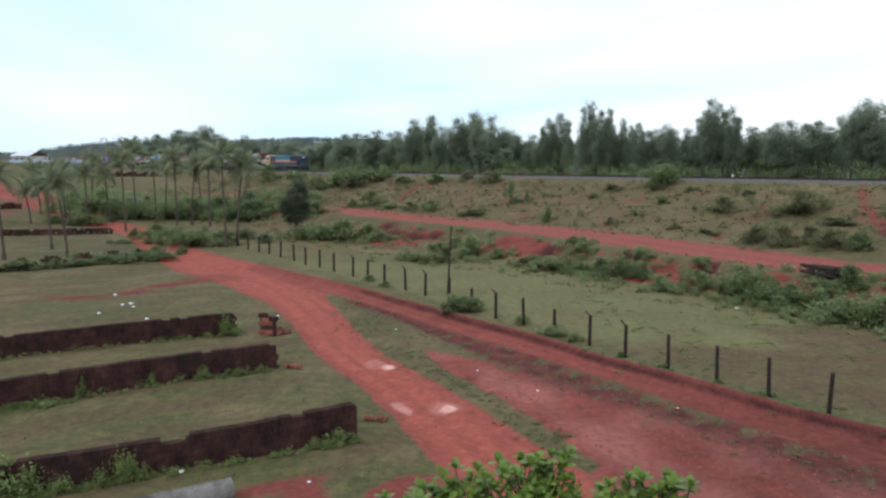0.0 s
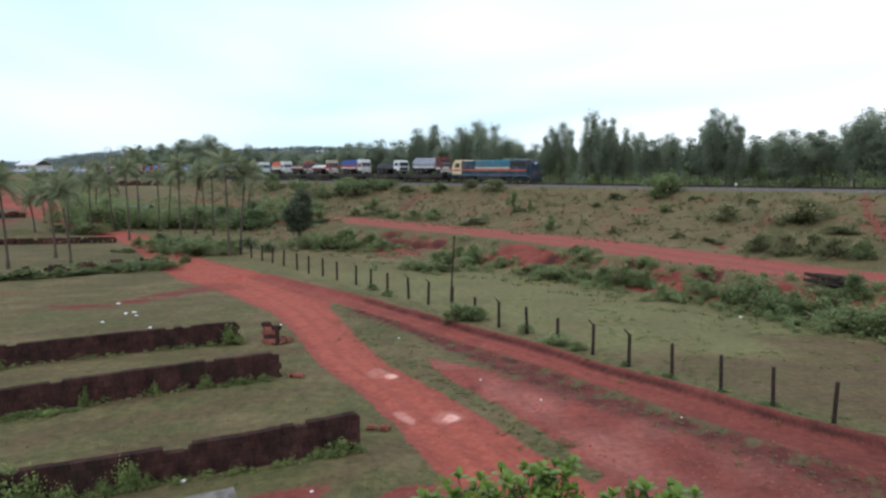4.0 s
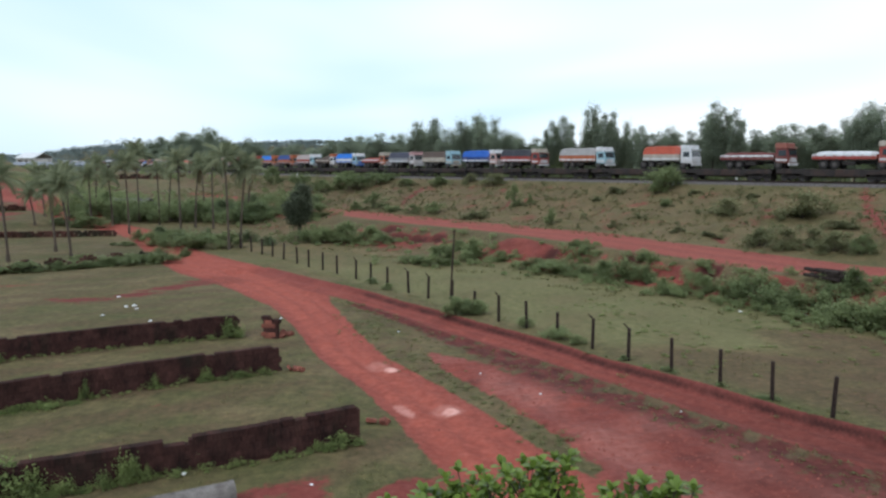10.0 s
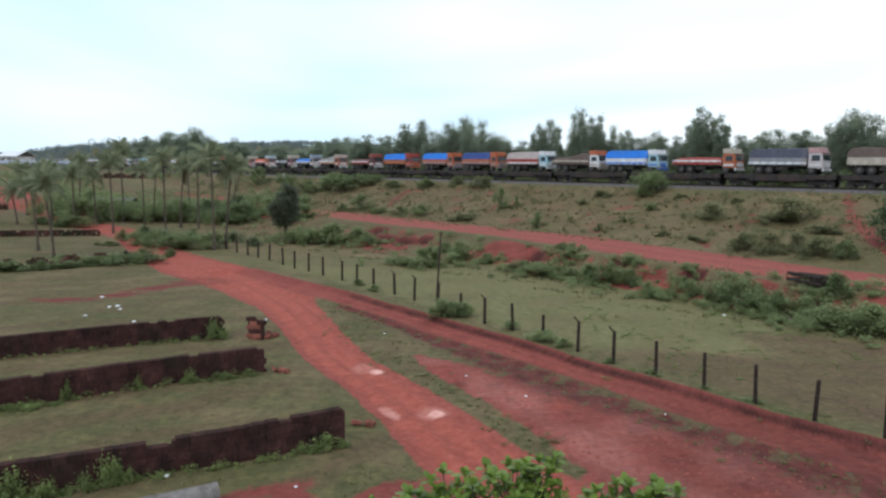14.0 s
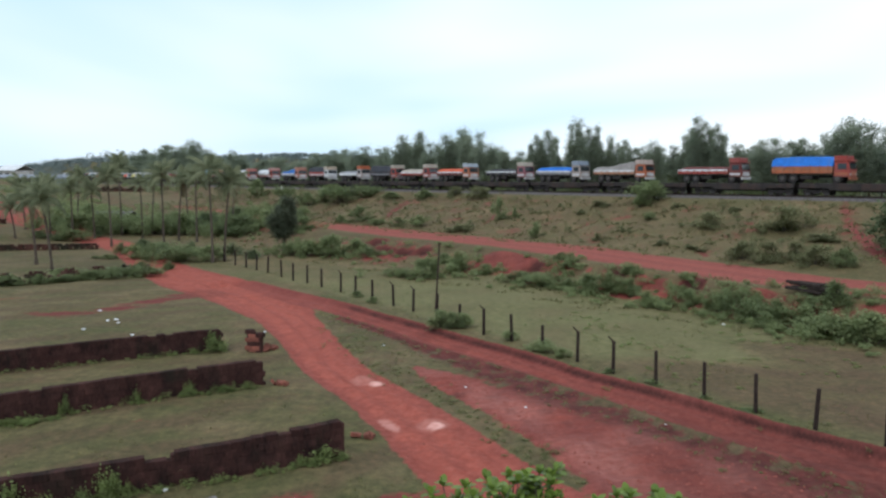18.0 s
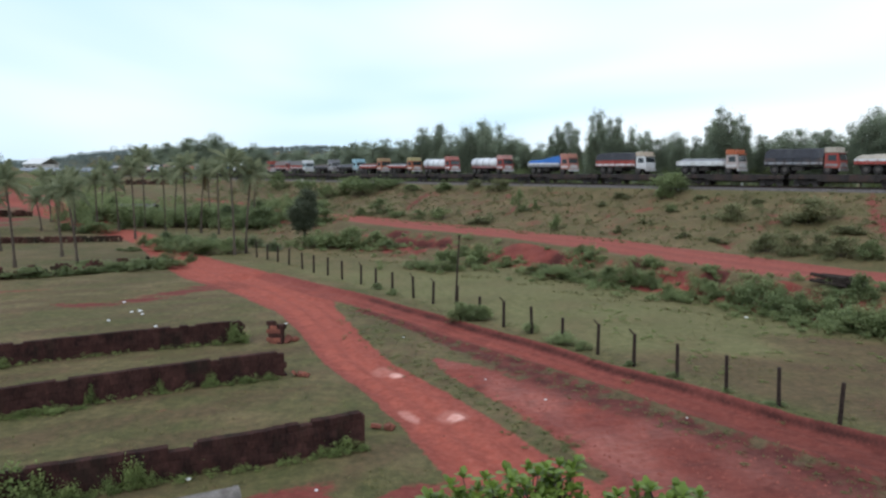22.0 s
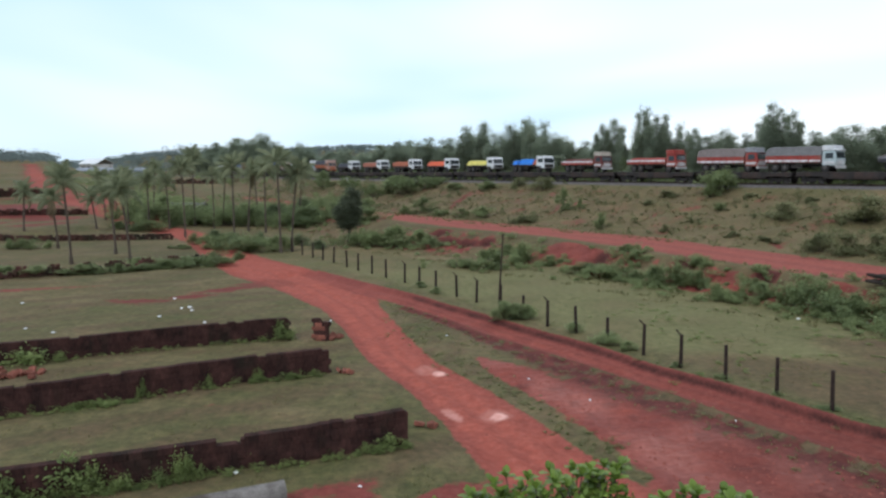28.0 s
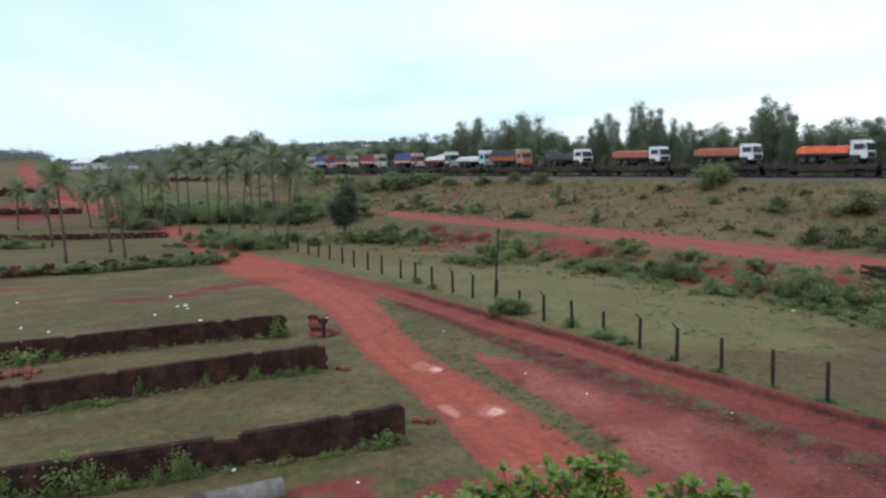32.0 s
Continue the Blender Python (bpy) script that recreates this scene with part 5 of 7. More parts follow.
def lumpy(x0, x1, half, z0, z1, z_front=None, seed=1, edge=0.75):
    """A tarpaulin drawn over a load: rounded, sagging between its ropes."""
    def build(bm):
        r = random.Random(seed)
        nx, ny = 15, 9
        zf = z1 if z_front is None else z_front
        grid = []
        for i in range(nx):
            row = []
            u = i / (nx - 1)
            top = z1 + (zf - z1) * max(0.0, (u - 0.35) / 0.65)
            for j in range(ny):
                w = j / (ny - 1) * 2 - 1
                round_off = (1 - abs(w) ** 4) * (1 - abs(2 * u - 1) ** 12)
                z = z0 + (top - z0) * (0.0 if abs(w) == 1 else edge + (1 - edge) * round_off)
                if abs(w) == 1:
                    z = z0
                if i in (0, nx - 1):
                    z = z0 if abs(w) == 1 else z0 + (z - z0) * 0.72
                z += r.uniform(-0.05, 0.05) * (abs(w) < 1)
                row.append(bm.verts.new((x0 + (x1 - x0) * u, half * w * (1.0 if abs(w) == 1 else 0.98), z)))
            grid.append(row)
        for i in range(nx - 1):
            for j in range(ny - 1):
                bm.faces.new((grid[i][j], grid[i + 1][j], grid[i + 1][j + 1], grid[i][j + 1]))
        for end in (grid[0], grid[-1]):
            low = [bm.verts.new((v.co.x, v.co.y, z0 - 0.01)) for v in end]
            for j in range(ny - 1):
                bm.faces.new((end[j], end[j + 1], low[j + 1], low[j]))
        bmesh.ops.recalc_face_normals(bm, faces=bm.faces)
    return build


def wheel_mesh(radius, width, material, sides=14):
    def build(bm):
        tube(bm, (0, -width / 2, 0), (0, width / 2, 0), radius, radius, sides)
        edges = [e for e in bm.edges if len(e.link_faces) == 2 and e.calc_face_angle(0) > 1.2]
        bmesh.ops.bevel(bm, geom=edges, offset=radius * 0.12, segments=1, affect="EDGES")
    return cached(("wheel", radius, width, sides), build, "wheel", material)


def prism(profile, half):
    """A solid with that outline in x and z, from side to side."""
    def build(bm):
        left = [bm.verts.new((x, half, z)) for x, z in profile]
        right = [bm.verts.new((x, -half, z)) for x, z in profile]
        n = len(profile)
        bm.faces.new(left)
        bm.faces.new(right[::-1])
        for i in range(n):
            bm.faces.new((left[i], right[i], right[(i + 1) % n], left[(i + 1) % n]))
        bmesh.ops.recalc_face_normals(bm, faces=bm.faces)
        bmesh.ops.bevel(bm, geom=list(bm.edges), offset=0.05, segments=2, affect="EDGES")
    return build


def slab(*boxes, bevel=0.02):
    def build(bm):
        for b in boxes:
            box(bm, *b, bevel=bevel)
    return build


def add(root, name, key, build, material, label="", smooth=False, at=None):
    ob = piece(name, cached(key, build, name, material, smooth), root, at or Matrix())
    if label:
        ob["label"] = label
    return ob


def lorry(style, side, stripe, top, cab, crown, label, seed, rear=-3.75):
    """A lorry with its parts; its front end lies at x = 4.6 and it stands on z = 0."""
    root = empty("lorry")
    tagged(root, label, "lorry", "lorries on the train")
    modern = style.startswith("flat")
    half = 1.2
    add(root, "chassis", "chassis", slab((-3.4, -0.45, 0.62, 4.2, 0.45, 0.92), (-3.2, -1.0, 0.55, -1.2, 1.0, 0.66), (-0.6, -1.1, 0.45, 0.7, -0.55, 0.9), (-0.6, 0.55, 0.45, 0.7, 1.1, 0.9)), FRAME)
    tyre, hub = wheel_mesh(0.52, 0.42, TYRE), wheel_mesh(0.26, 0.46, STEEL, 10)
    for x in (-2.55, -1.35, 3.35):
        for y in (-0.95, 0.95):
            w = piece("wheel", tyre, root, pose(x, y, 0.52))
            piece("rim", hub, w, Matrix())
    # cab
    if modern:
        outline = [(2.75, 0.72), (4.45, 0.62), (4.6, 0.75), (4.58, 1.45), (4.3, 2.48), (4.1, 2.64), (2.85, 2.66), (2.75, 2.5)]
        add(root, "cab", "cab_modern", prism(outline, 1.2), paint(cab, 0.4, 0.12))
        add(root, "grille", "grille_modern", slab((4.52, -0.95, 0.78, 4.63, 0.95, 1.32)), FRAME)
        add(root, "windscreen", "wind_modern", lambda bm: box(bm, -0.03, -1.02, -0.5, 0.03, 1.02, 0.5, 0.02, pose(4.48, 0, 1.93, 0, -14, 0) @ Matrix.Diagonal((1, 1, 0.8, 1))), GLASS)
        for y in (-1.2, 1.2):
            add(root, "side_window", ("side_modern", y), slab((3.15, y - 0.03, 1.6, 4.2, y + 0.03, 2.22)), GLASS)
            add(root, "mirror", ("mirror", y), slab((4.3, y * 1.12 - 0.05, 1.75, 4.42, y * 1.12 + 0.05, 2.2)), FRAME)
        add(root, "wheel_arch", "arch", slab((2.75, -1.215, 0.5, 3.95, 1.215, 1.02)), FRAME)
    else:
        outline = [(3.0, 0.75), (4.5, 0.7), (4.6, 0.85), (4.58, 1.55), (4.42, 2.3), (4.3, 2.42), (3.0, 2.45)]
        add(root, "cab", "cab_old", prism(outline, 1.17), paint(cab))
        add(root, "windscreen", "wind_old", lambda bm: box(bm, -0.03, -1.0, -0.34, 0.03, 1.0, 0.34, 0.02, pose(4.5, 0, 1.93, 0, -12, 0)), GLASS)
        add(root, "headboard", ("crown", crown), slab((2.95, -1.22, 2.42, 4.2, 1.22, 3.04), (4.1, -1.2, 2.42, 4.62, 1.2, 2.55), bevel=0.06), paint(crown))
        add(root, "bumper", "bumper", slab((4.5, -1.15, 0.42, 4.72, 1.15, 0.72)), paint(stripe))
        add(root, "grille", "grille", slab((4.55, -0.7, 0.85, 4.64, 0.7, 1.35)), paint(stripe))
        for y in (-1.17, 1.17):
            add(root, "side_window", ("side_old", y), slab((3.35, y - 0.03, 1.55, 4.25, y + 0.03, 2.2)), GLASS)
            add(root, "door_band", ("doorband", y), slab((3.1, y - 0.025, 0.95, 4.4, y + 0.025, 1.2)), paint(stripe))
            piece("headlamp", cached("headlamp", lambda bm: tube(bm, (0, 0, 0), (0.06, 0, 0), 0.11, 0.1, 10), "headlamp", LAMP), root, pose(4.57, y * 0.78, 1.0))
    # load bed
    front = 2.85 if not modern else 2.6
    if style == "tank":
        def barrel(bm):
            tube(bm, (rear + 0.25, 0, 1.72), (front - 0.05, 0, 1.72), 1.0, 1.0, 24)
            for v in bm.verts:
                v.co.y *= 1.12
                v.co.z = 1.72 + (v.co.z - 1.72) * 0.88
            bmesh.ops.bevel(bm, geom=[e for e in bm.edges if e.calc_face_angle(0) > 1.2], offset=0.12, segments=3, affect="EDGES")
        add(root, "tank", "tank", barrel, paint(top, 0.35, 0.1), "white painted steel tank", True)
        for x in (-2.2, -0.6, 1.0):
            add(root, "tank_band", ("band", x), lambda bm, x=x: [v for v in tube(bm, (x, 0, 1.72), (x + 0.1, 0, 1.72), 1.02, 1.02, 24) for _ in (setattr(v.co, "y", v.co.y * 1.12), setattr(v.co, "z", 1.72 + (v.co.z - 1.72) * 0.885))], paint(GREY))
        for x in (-2.4, -0.5, 1.4):
            add(root, "manhole", ("manhole", x), lambda bm, x=x: tube(bm, (x, 0, 2.55), (x, 0, 2.72), 0.28, 0.25, 12), paint(GREY))
        add(root, "walkway", "walkway", slab((rear + 0.3, -1.2, 0.95, front, 1.2, 1.04), (rear + 0.4, -1.16, 1.28, front - 0.2, -1.13, 1.33), (rear + 0.4, 1.13, 1.28, front - 0.2, 1.16, 1.33)), paint(side))
    elif modern:
        add(root, "flat_bed", "flat_bed", slab((rear, -1.25, 1.0, front, 1.25, 1.22), (rear, -1.27, 0.94, front, -1.19, 1.24), (rear, 1.19, 0.94, front, 1.27, 1.24)), DECK)
        if style == "flat_box":
            add(root, "load_side", ("flatbox", side), slab((rear + 0.1, -1.22, 1.22, front, -1.14, 2.0), (rear + 0.1, 1.14, 1.22, front, 1.22, 2.0), (rear + 0.1, -1.14, 1.22, rear + 0.18, 1.14, 2.0), (front - 0.08, -1.14, 1.22, front, 1.14, 2.0)), paint(side))
            add(root, "load", ("flatload", seed), lumpy(rear + 0.2, front - 0.1, 1.12, 1.75, 2.14, None, seed), cloth(top))
        elif style == "flat_gap":
            add(root, "tarpaulin", ("flatgap", seed), lumpy(rear + 2.2, front - 0.9, 1.15, 1.22, 2.15, None, seed), cloth(top))
            add(root, "small_bundle", ("flatgap2", seed), lumpy(rear + 0.4, rear + 1.5, 1.0, 1.22, 1.9, None, seed + 5), cloth(top))
            add(root, "front_bundle", ("flatgap3", seed), lumpy(front - 0.85, front - 0.05, 1.0, 1.22, 2.1, None, seed + 7), cloth(ORANGE))
        else:
            add(root, "tarpaulin", ("flat", seed), lumpy(rear + 0.5, front - 0.1, 1.17, 1.22, 2.05, None, seed, 0.82), cloth(top))
    else:
        add(root, "load_bed", ("bed", rear), slab((rear, -half, 0.98, front, half, 1.12)), FRAME)
        tall = 1.62 if style in ("low", "bundle", "hump") else 1.95
        wall = slab((rear, -half - 0.03, 1.1, front, -half + 0.04, tall), (rear, half - 0.04, 1.1, front, half + 0.03, tall), (rear, -half + 0.04, 1.1, rear + 0.07, half - 0.04, tall), (front - 0.07, -half + 0.04, 1.1, front, half - 0.04, tall))
        add(root, "cargo_body", ("boards", style in ("low", "bundle", "hump"), rear), wall, paint(side))
        for y in (-half - 0.03, half + 0.03):
            z = tall - 0.2 if style != "box" else 1.16
            add(root, "painted_stripe", ("stripe", y, z, rear), slab((rear + 0.02, y - 0.02, z, front - 0.02, y + 0.02, z + 0.24)), paint(stripe))
            for k in range(7):
                x = rear + 0.4 + k * (front - rear - 0.8) / 6
                piece("stake", cached(("stake", tall), slab((-0.04, -0.035, 1.05, 0.04, 0.035, tall)), "stake", paint(side)), root, pose(x, y * 1.025, 0))
        if style == "box":
            add(root, "tarpaulin", ("tarp", seed % 3, rear), lumpy(rear - 0.03, front + 0.02, half + 0.05, 1.9, 2.95, None, seed % 3, 0.88), cloth(top))
        elif style == "hump":
            add(root, "tarpaulin", ("hump", seed % 2), lumpy(rear + 0.05, front, half + 0.03, 1.55, 2.1, 2.92, seed % 2, 0.8), cloth(top))
        elif style == "bundle":
            add(root, "tarpaulin", ("bund", seed % 3), lumpy(rear + 0.1, front - 0.1, half - 0.02, 1.4, 2.15, None, seed % 3), cloth(top))
        else:
            add(root, "load", ("lowload", seed % 3), lumpy(rear + 0.1, front - 0.1, half - 0.08, 1.3, 1.95, None, seed % 3, 0.6), cloth(top))
    return root


# how far the front of each lorry is along the line at the start; kind; sides, stripe, load, cab, headboard; what it looks like
LORRIES = [
    (-101.1, "box", GREY, WHITE, (0.30, 0.30, 0.36), MAROON, MAROON, "lorry with dark red cab and grey tarpaulin load"),
    (-113.9, "flat", DARK, WHITE, DARK, WHITE, WHITE, "white-cab flatbed lorry with a low dark load"),
    (-127.3, "box", RED, WHITE, NAVY, (0.6, 0.5, 0.48), WHITE, "pale-cab lorry with red sides and dark blue tarpaulin"),
    (-140.7, "low", RED, WHITE, WHITE, RED, BEIGE, "red-cab lorry with white and red low sides"),
    (-151.6, "low", MAROON, WHITE, MAROON, MAROON, (0.33, 0.12, 0.09), "maroon lorry with a white-striped low body"),
    (-163.8, "box", BEIGE, WHITE, (0.46, 0.09, 0.05), WHITE, WHITE, "white-cab lorry under a brick-red tarpaulin"),
    (-177.2, "box", ORANGE, WHITE, (0.36, 0.34, 0.33), PALE_BLUE, WHITE, "pale blue cab lorry under a grey tarpaulin"),
    (-189.7, "box", RED, WHITE, DARK, RED, BEIGE, "red-cab lorry under a black tarpaulin"),
    (-199.1, "box", NAVY, WHITE, (0.03, 0.12, 0.48), (0.55, 0.35, 0.32), WHITE, "lorry with blue tarpaulin and pinkish cab"),
    (-210.4, "box", BEIGE, BEIGE, BROWN, PALE_BLUE, PALE_BLUE, "light blue cab lorry under a brown tarpaulin"),
    (-221.2, "box", GREY, WHITE, (0.07, 0.07, 0.10), (0.55, 0.5, 0.5), (0.5, 0.3, 0.3), "lorry under a charcoal tarpaulin with pale red cab"),
    (-231.2, "low", RED, WHITE, RED, ORANGE, BEIGE, "red low-sided lorry with orange cab and beige headboard"),
    (-241.6, "box", WHITE, BLUE, BLUE, PALE_BLUE, WHITE, "lorry under a bright blue tarpaulin with pale cab"),
    (-251.1, "hump", BROWN, BEIGE, BROWN, WHITE, ORANGE, "white-cab lorry heaped with a brown load"),
    (-260.5, "box", RED, WHITE, (0.44, 0.36, 0.34), PALE_BLUE, WHITE, "pale blue cab lorry under a faded pink tarpaulin"),
    (-271.0, "box", ORANGE, GREY, NAVY, ORANGE, ORANGE, "orange lorry under a navy tarpaulin"),
    (-281.6, "box", ORANGE, GREY, BLUE, ORANGE, ORANGE, "orange lorry under a bright blue tarpaulin"),
    (-293.5, "box", (0.36, 0.13, 0.06), ORANGE, BLUE, RED, RED, "red-cab lorry under a bright blue tarpaulin"),
    (-305.4, "low", RED, WHITE, MAROON, MAROON, (0.3, 0.07, 0.06), "dark red cab lorry with white-striped sides"),
    (-318.5, "hump", (0.4, 0.2, 0.12), WHITE, (0.30, 0.27, 0.25), ORANGE, (0.5, 0.4, 0.35), "orange-cab lorry with a sloping grey tarpaulin"),
    (-329.2, "bundle", GREY, WHITE, BLUE, (0.4, 0.33, 0.3), (0.3, 0.35, 0.42), "lorry with a low bright blue tarpaulin"),
    (-339.9, "low", DARK, WHITE, DARK, (0.33, 0.12, 0.14), BEIGE, "dark low lorry with red and beige cab"),
    (-352.4, "bundle", MAROON, WHITE, (0.66, 0.13, 0.06), (0.48, 0.16, 0.08), (0.45, 0.5, 0.55), "lorry with an orange-red load and rusty red cab"),
    (-363.0, "bundle", RED, WHITE, BEIGE, RED, BEIGE, "red-cab lorry with a beige load"),
    (-372.8, "box", DARK, GREY, DARK, RED, BEIGE, "red-cab lorry wrapped in a black tarpaulin"),
    (-384.4, "low", WHITE, WHITE, GREY, (0.5, 0.42, 0.4), ORANGE, "pale lorry with a grey load and orange headboard"),
    (-397.4, "box", RED, WHITE, DARK, WHITE, (0.55, 0.45, 0.35), "white-cab lorry with dark tarpaulin and red sides"),
    (-410.8, "hump", GREY, WHITE, (0.04, 0.15, 0.45), (0.5, 0.2, 0.16), (0.5, 0.24, 0.18), "red-cab lorry with a sloping blue tarpaulin"),
    (-424.6, "tank", RED, WHITE, (0.74, 0.74, 0.76), RED, (0.55, 0.30, 0.27), "tanker lorry with white tank and red cab"),
    (-438.1, "tank", RED, WHITE, (0.74, 0.74, 0.76), RED, (0.5, 0.2, 0.17), "tanker lorry with white tank and red cab"),
    (-449.5, "low", RED, WHITE, DARK, ORANGE, (0.5, 0.42, 0.22), "orange-cab lorry with dark load and red sides"),
    (-460.0, "low", RED, WHITE, MAROON, (0.42, 0.13, 0.06), (0.42, 0.28, 0.16), "red and white low lorry with rusty orange cab"),
    (-469.6, "low", DARK, GREY, DARK, PALE_BLUE, PALE_BLUE, "light blue cab lorry with a dark low body"),
    (-480.3, "low", DARK, GREY, BROWN, (0.42, 0.42, 0.43), GREY, "grey-cab lorry with a dark low body"),
    (-493.0, "box", RED, WHITE, (0.17, 0.16, 0.16), (0.5, 0.58, 0.6), WHITE, "pale-cab lorry with grey tarpaulin and red sides"),
    (-502.4, "box", RED, WHITE, (0.20, 0.16, 0.15), RED, (0.3, 0.3, 0.32), "red-cab lorry with brown tarpaulin and red sides"),
    (-514.0, "low", RED, WHITE, RED, RED, RED, "red lorry with white-striped low sides"),
    (-527.0, "low", RED, WHITE, MAROON, MAROON, BEIGE, "maroon-cab lorry with red and white low sides"),
    (-539.3, "flat_gap", DARK, WHITE, (0.04, 0.22, 0.72), WHITE, WHITE, "white-cab flatbed lorry with blue tarpaulin bundles"),
    (-552.2, "flat", DARK, WHITE, YELLOW, WHITE, WHITE, "white-cab flatbed lorry with a yellow tarpaulin"),
    (-565.3, "flat", DARK, WHITE, (0.70, 0.13, 0.06), WHITE, WHITE, "white-cab flatbed lorry with an orange-red tarpaulin"),
    (-578.4, "flat_box", (0.44, 0.13, 0.07), WHITE, (0.46, 0.15, 0.08), WHITE, WHITE, "white-cab flatbed lorry with orange side boards"),
    (-592.0, "flat_box", (0.40, 0.13, 0.08), WHITE, (0.38, 0.18, 0.13), WHITE, WHITE, "white-cab flatbed lorry with orange side boards"),
    (-606.1, "flat", DARK, WHITE, DARK, WHITE, WHITE, "white-cab flatbed lorry with a dark load"),
    (-619.6, "box", (0.3, 0.09, 0.04), ORANGE, DARK, (0.5, 0.25, 0.18), (0.5, 0.33, 0.28), "orange-brown lorry under a black tarpaulin"),
    (-629.5, "low", WHITE, WHITE, WHITE, PALE_BLUE, WHITE, "white low lorry with pale blue cab"),
    (-640.0, "hump", RED, WHITE, WHITE, GREEN, WHITE, "green-cab lorry with red body and white hump"),
    (-651.9, "box", RED, WHITE, NAVY, RED, BEIGE, "red lorry under a navy tarpaulin"),
    (-667.1, "box", RED, WHITE, MAROON, BEIGE, BEIGE, "beige-cab lorry with red sides"),
    (-680.6, "box", RED, WHITE, DARK, BEIGE, BEIGE, "beige-cab lorry with red sides and dark tarpaulin"),
    (-692.5, "box", GREY, WHITE, NAVY, RED, RED, "red-cab lorry under a navy tarpaulin"),
    (-704.5, "low", RED, WHITE, GREY, ORANGE, BEIGE, "orange-cab lorry with red low sides"),
    (-716.5, "box", GREY, WHITE, GREY, WHITE, WHITE, "white-cab lorry under a grey tarpaulin"),
]
FLOOR = 1.40
MOVING = []          # thing, where its middle is along the line at the start, height above the rail head
for k, (s, style, *looks) in enumerate(LORRIES):
    MOVING.append((lorry(style, *looks, seed=k, rear=-2.6 if k == 5 else -3.75), s - 5.15, FLOOR))


def flat_wagon():
    root = empty("flat_wagon")
    tagged(root, "long rusty dark flat wagon on two bogies", "wagon", "wagons of the train")
    part_mesh = [("deck", slab((-6.35, -1.42, 1.24, 6.35, 1.42, FLOOR)), DECK), ("centre_sill", slab((-6.5, -0.3, 0.78, 6.5, 0.3, 1.24), (-3.0, -0.22, 0.45, 3.0, 0.22, 0.75)), FRAME)]
    for name, build, m in part_mesh:
        add(root, name, name, build, m)
    for y in (-1.4, 1.4):
        add(root, "side_sill", ("sill", y), slab((-6.35, y - 0.05, 0.86, 6.35, y + 0.05, 1.3), (-3.2, y - 0.05, 0.62, 3.2, y + 0.05, 0.88)), DECK)
        for x in (-5.4, -2.7, 0.0, 2.7, 5.4):
            add(root, "stake_pocket", ("pocket", x, y), slab((x - 0.08, y * 1.03 - 0.05, 0.72, x + 0.08, y * 1.03 + 0.05, 1.5)), FRAME)
    for x in (-6.55, 6.55):
        add(root, "coupler", ("coupler", x), slab((x - 0.12, -0.18, 0.72, x + 0.1, 0.18, 1.0)), FRAME)
    wheel = wheel_mesh(0.46, 0.14, STEEL, 16)
    for x in (-4.6, 4.6):
        bogie = add(root, "bogie", ("bogie", x), slab((x - 1.35, -1.12, 0.38, x + 1.35, -0.95, 0.68), (x - 1.35, 0.95, 0.38, x + 1.35, 1.12, 0.68), (x - 0.3, -1.0, 0.4, x + 0.3, 1.0, 0.8), (x - 0.4, -1.13, 0.2, x + 0.4, -0.96, 0.4)), FRAME)
        for dx in (-1.0, 1.0):
            for y in (-0.84, 0.84):
                piece("wheel", wheel, bogie, pose(x + dx, y, 0.46))
    return root


WAGON = flat_wagon()
for k in range(47):
    MOVING.append((WAGON if k == 0 else copy_thing(WAGON, Matrix()), -107.3 - 13.25 * k, 0.0))


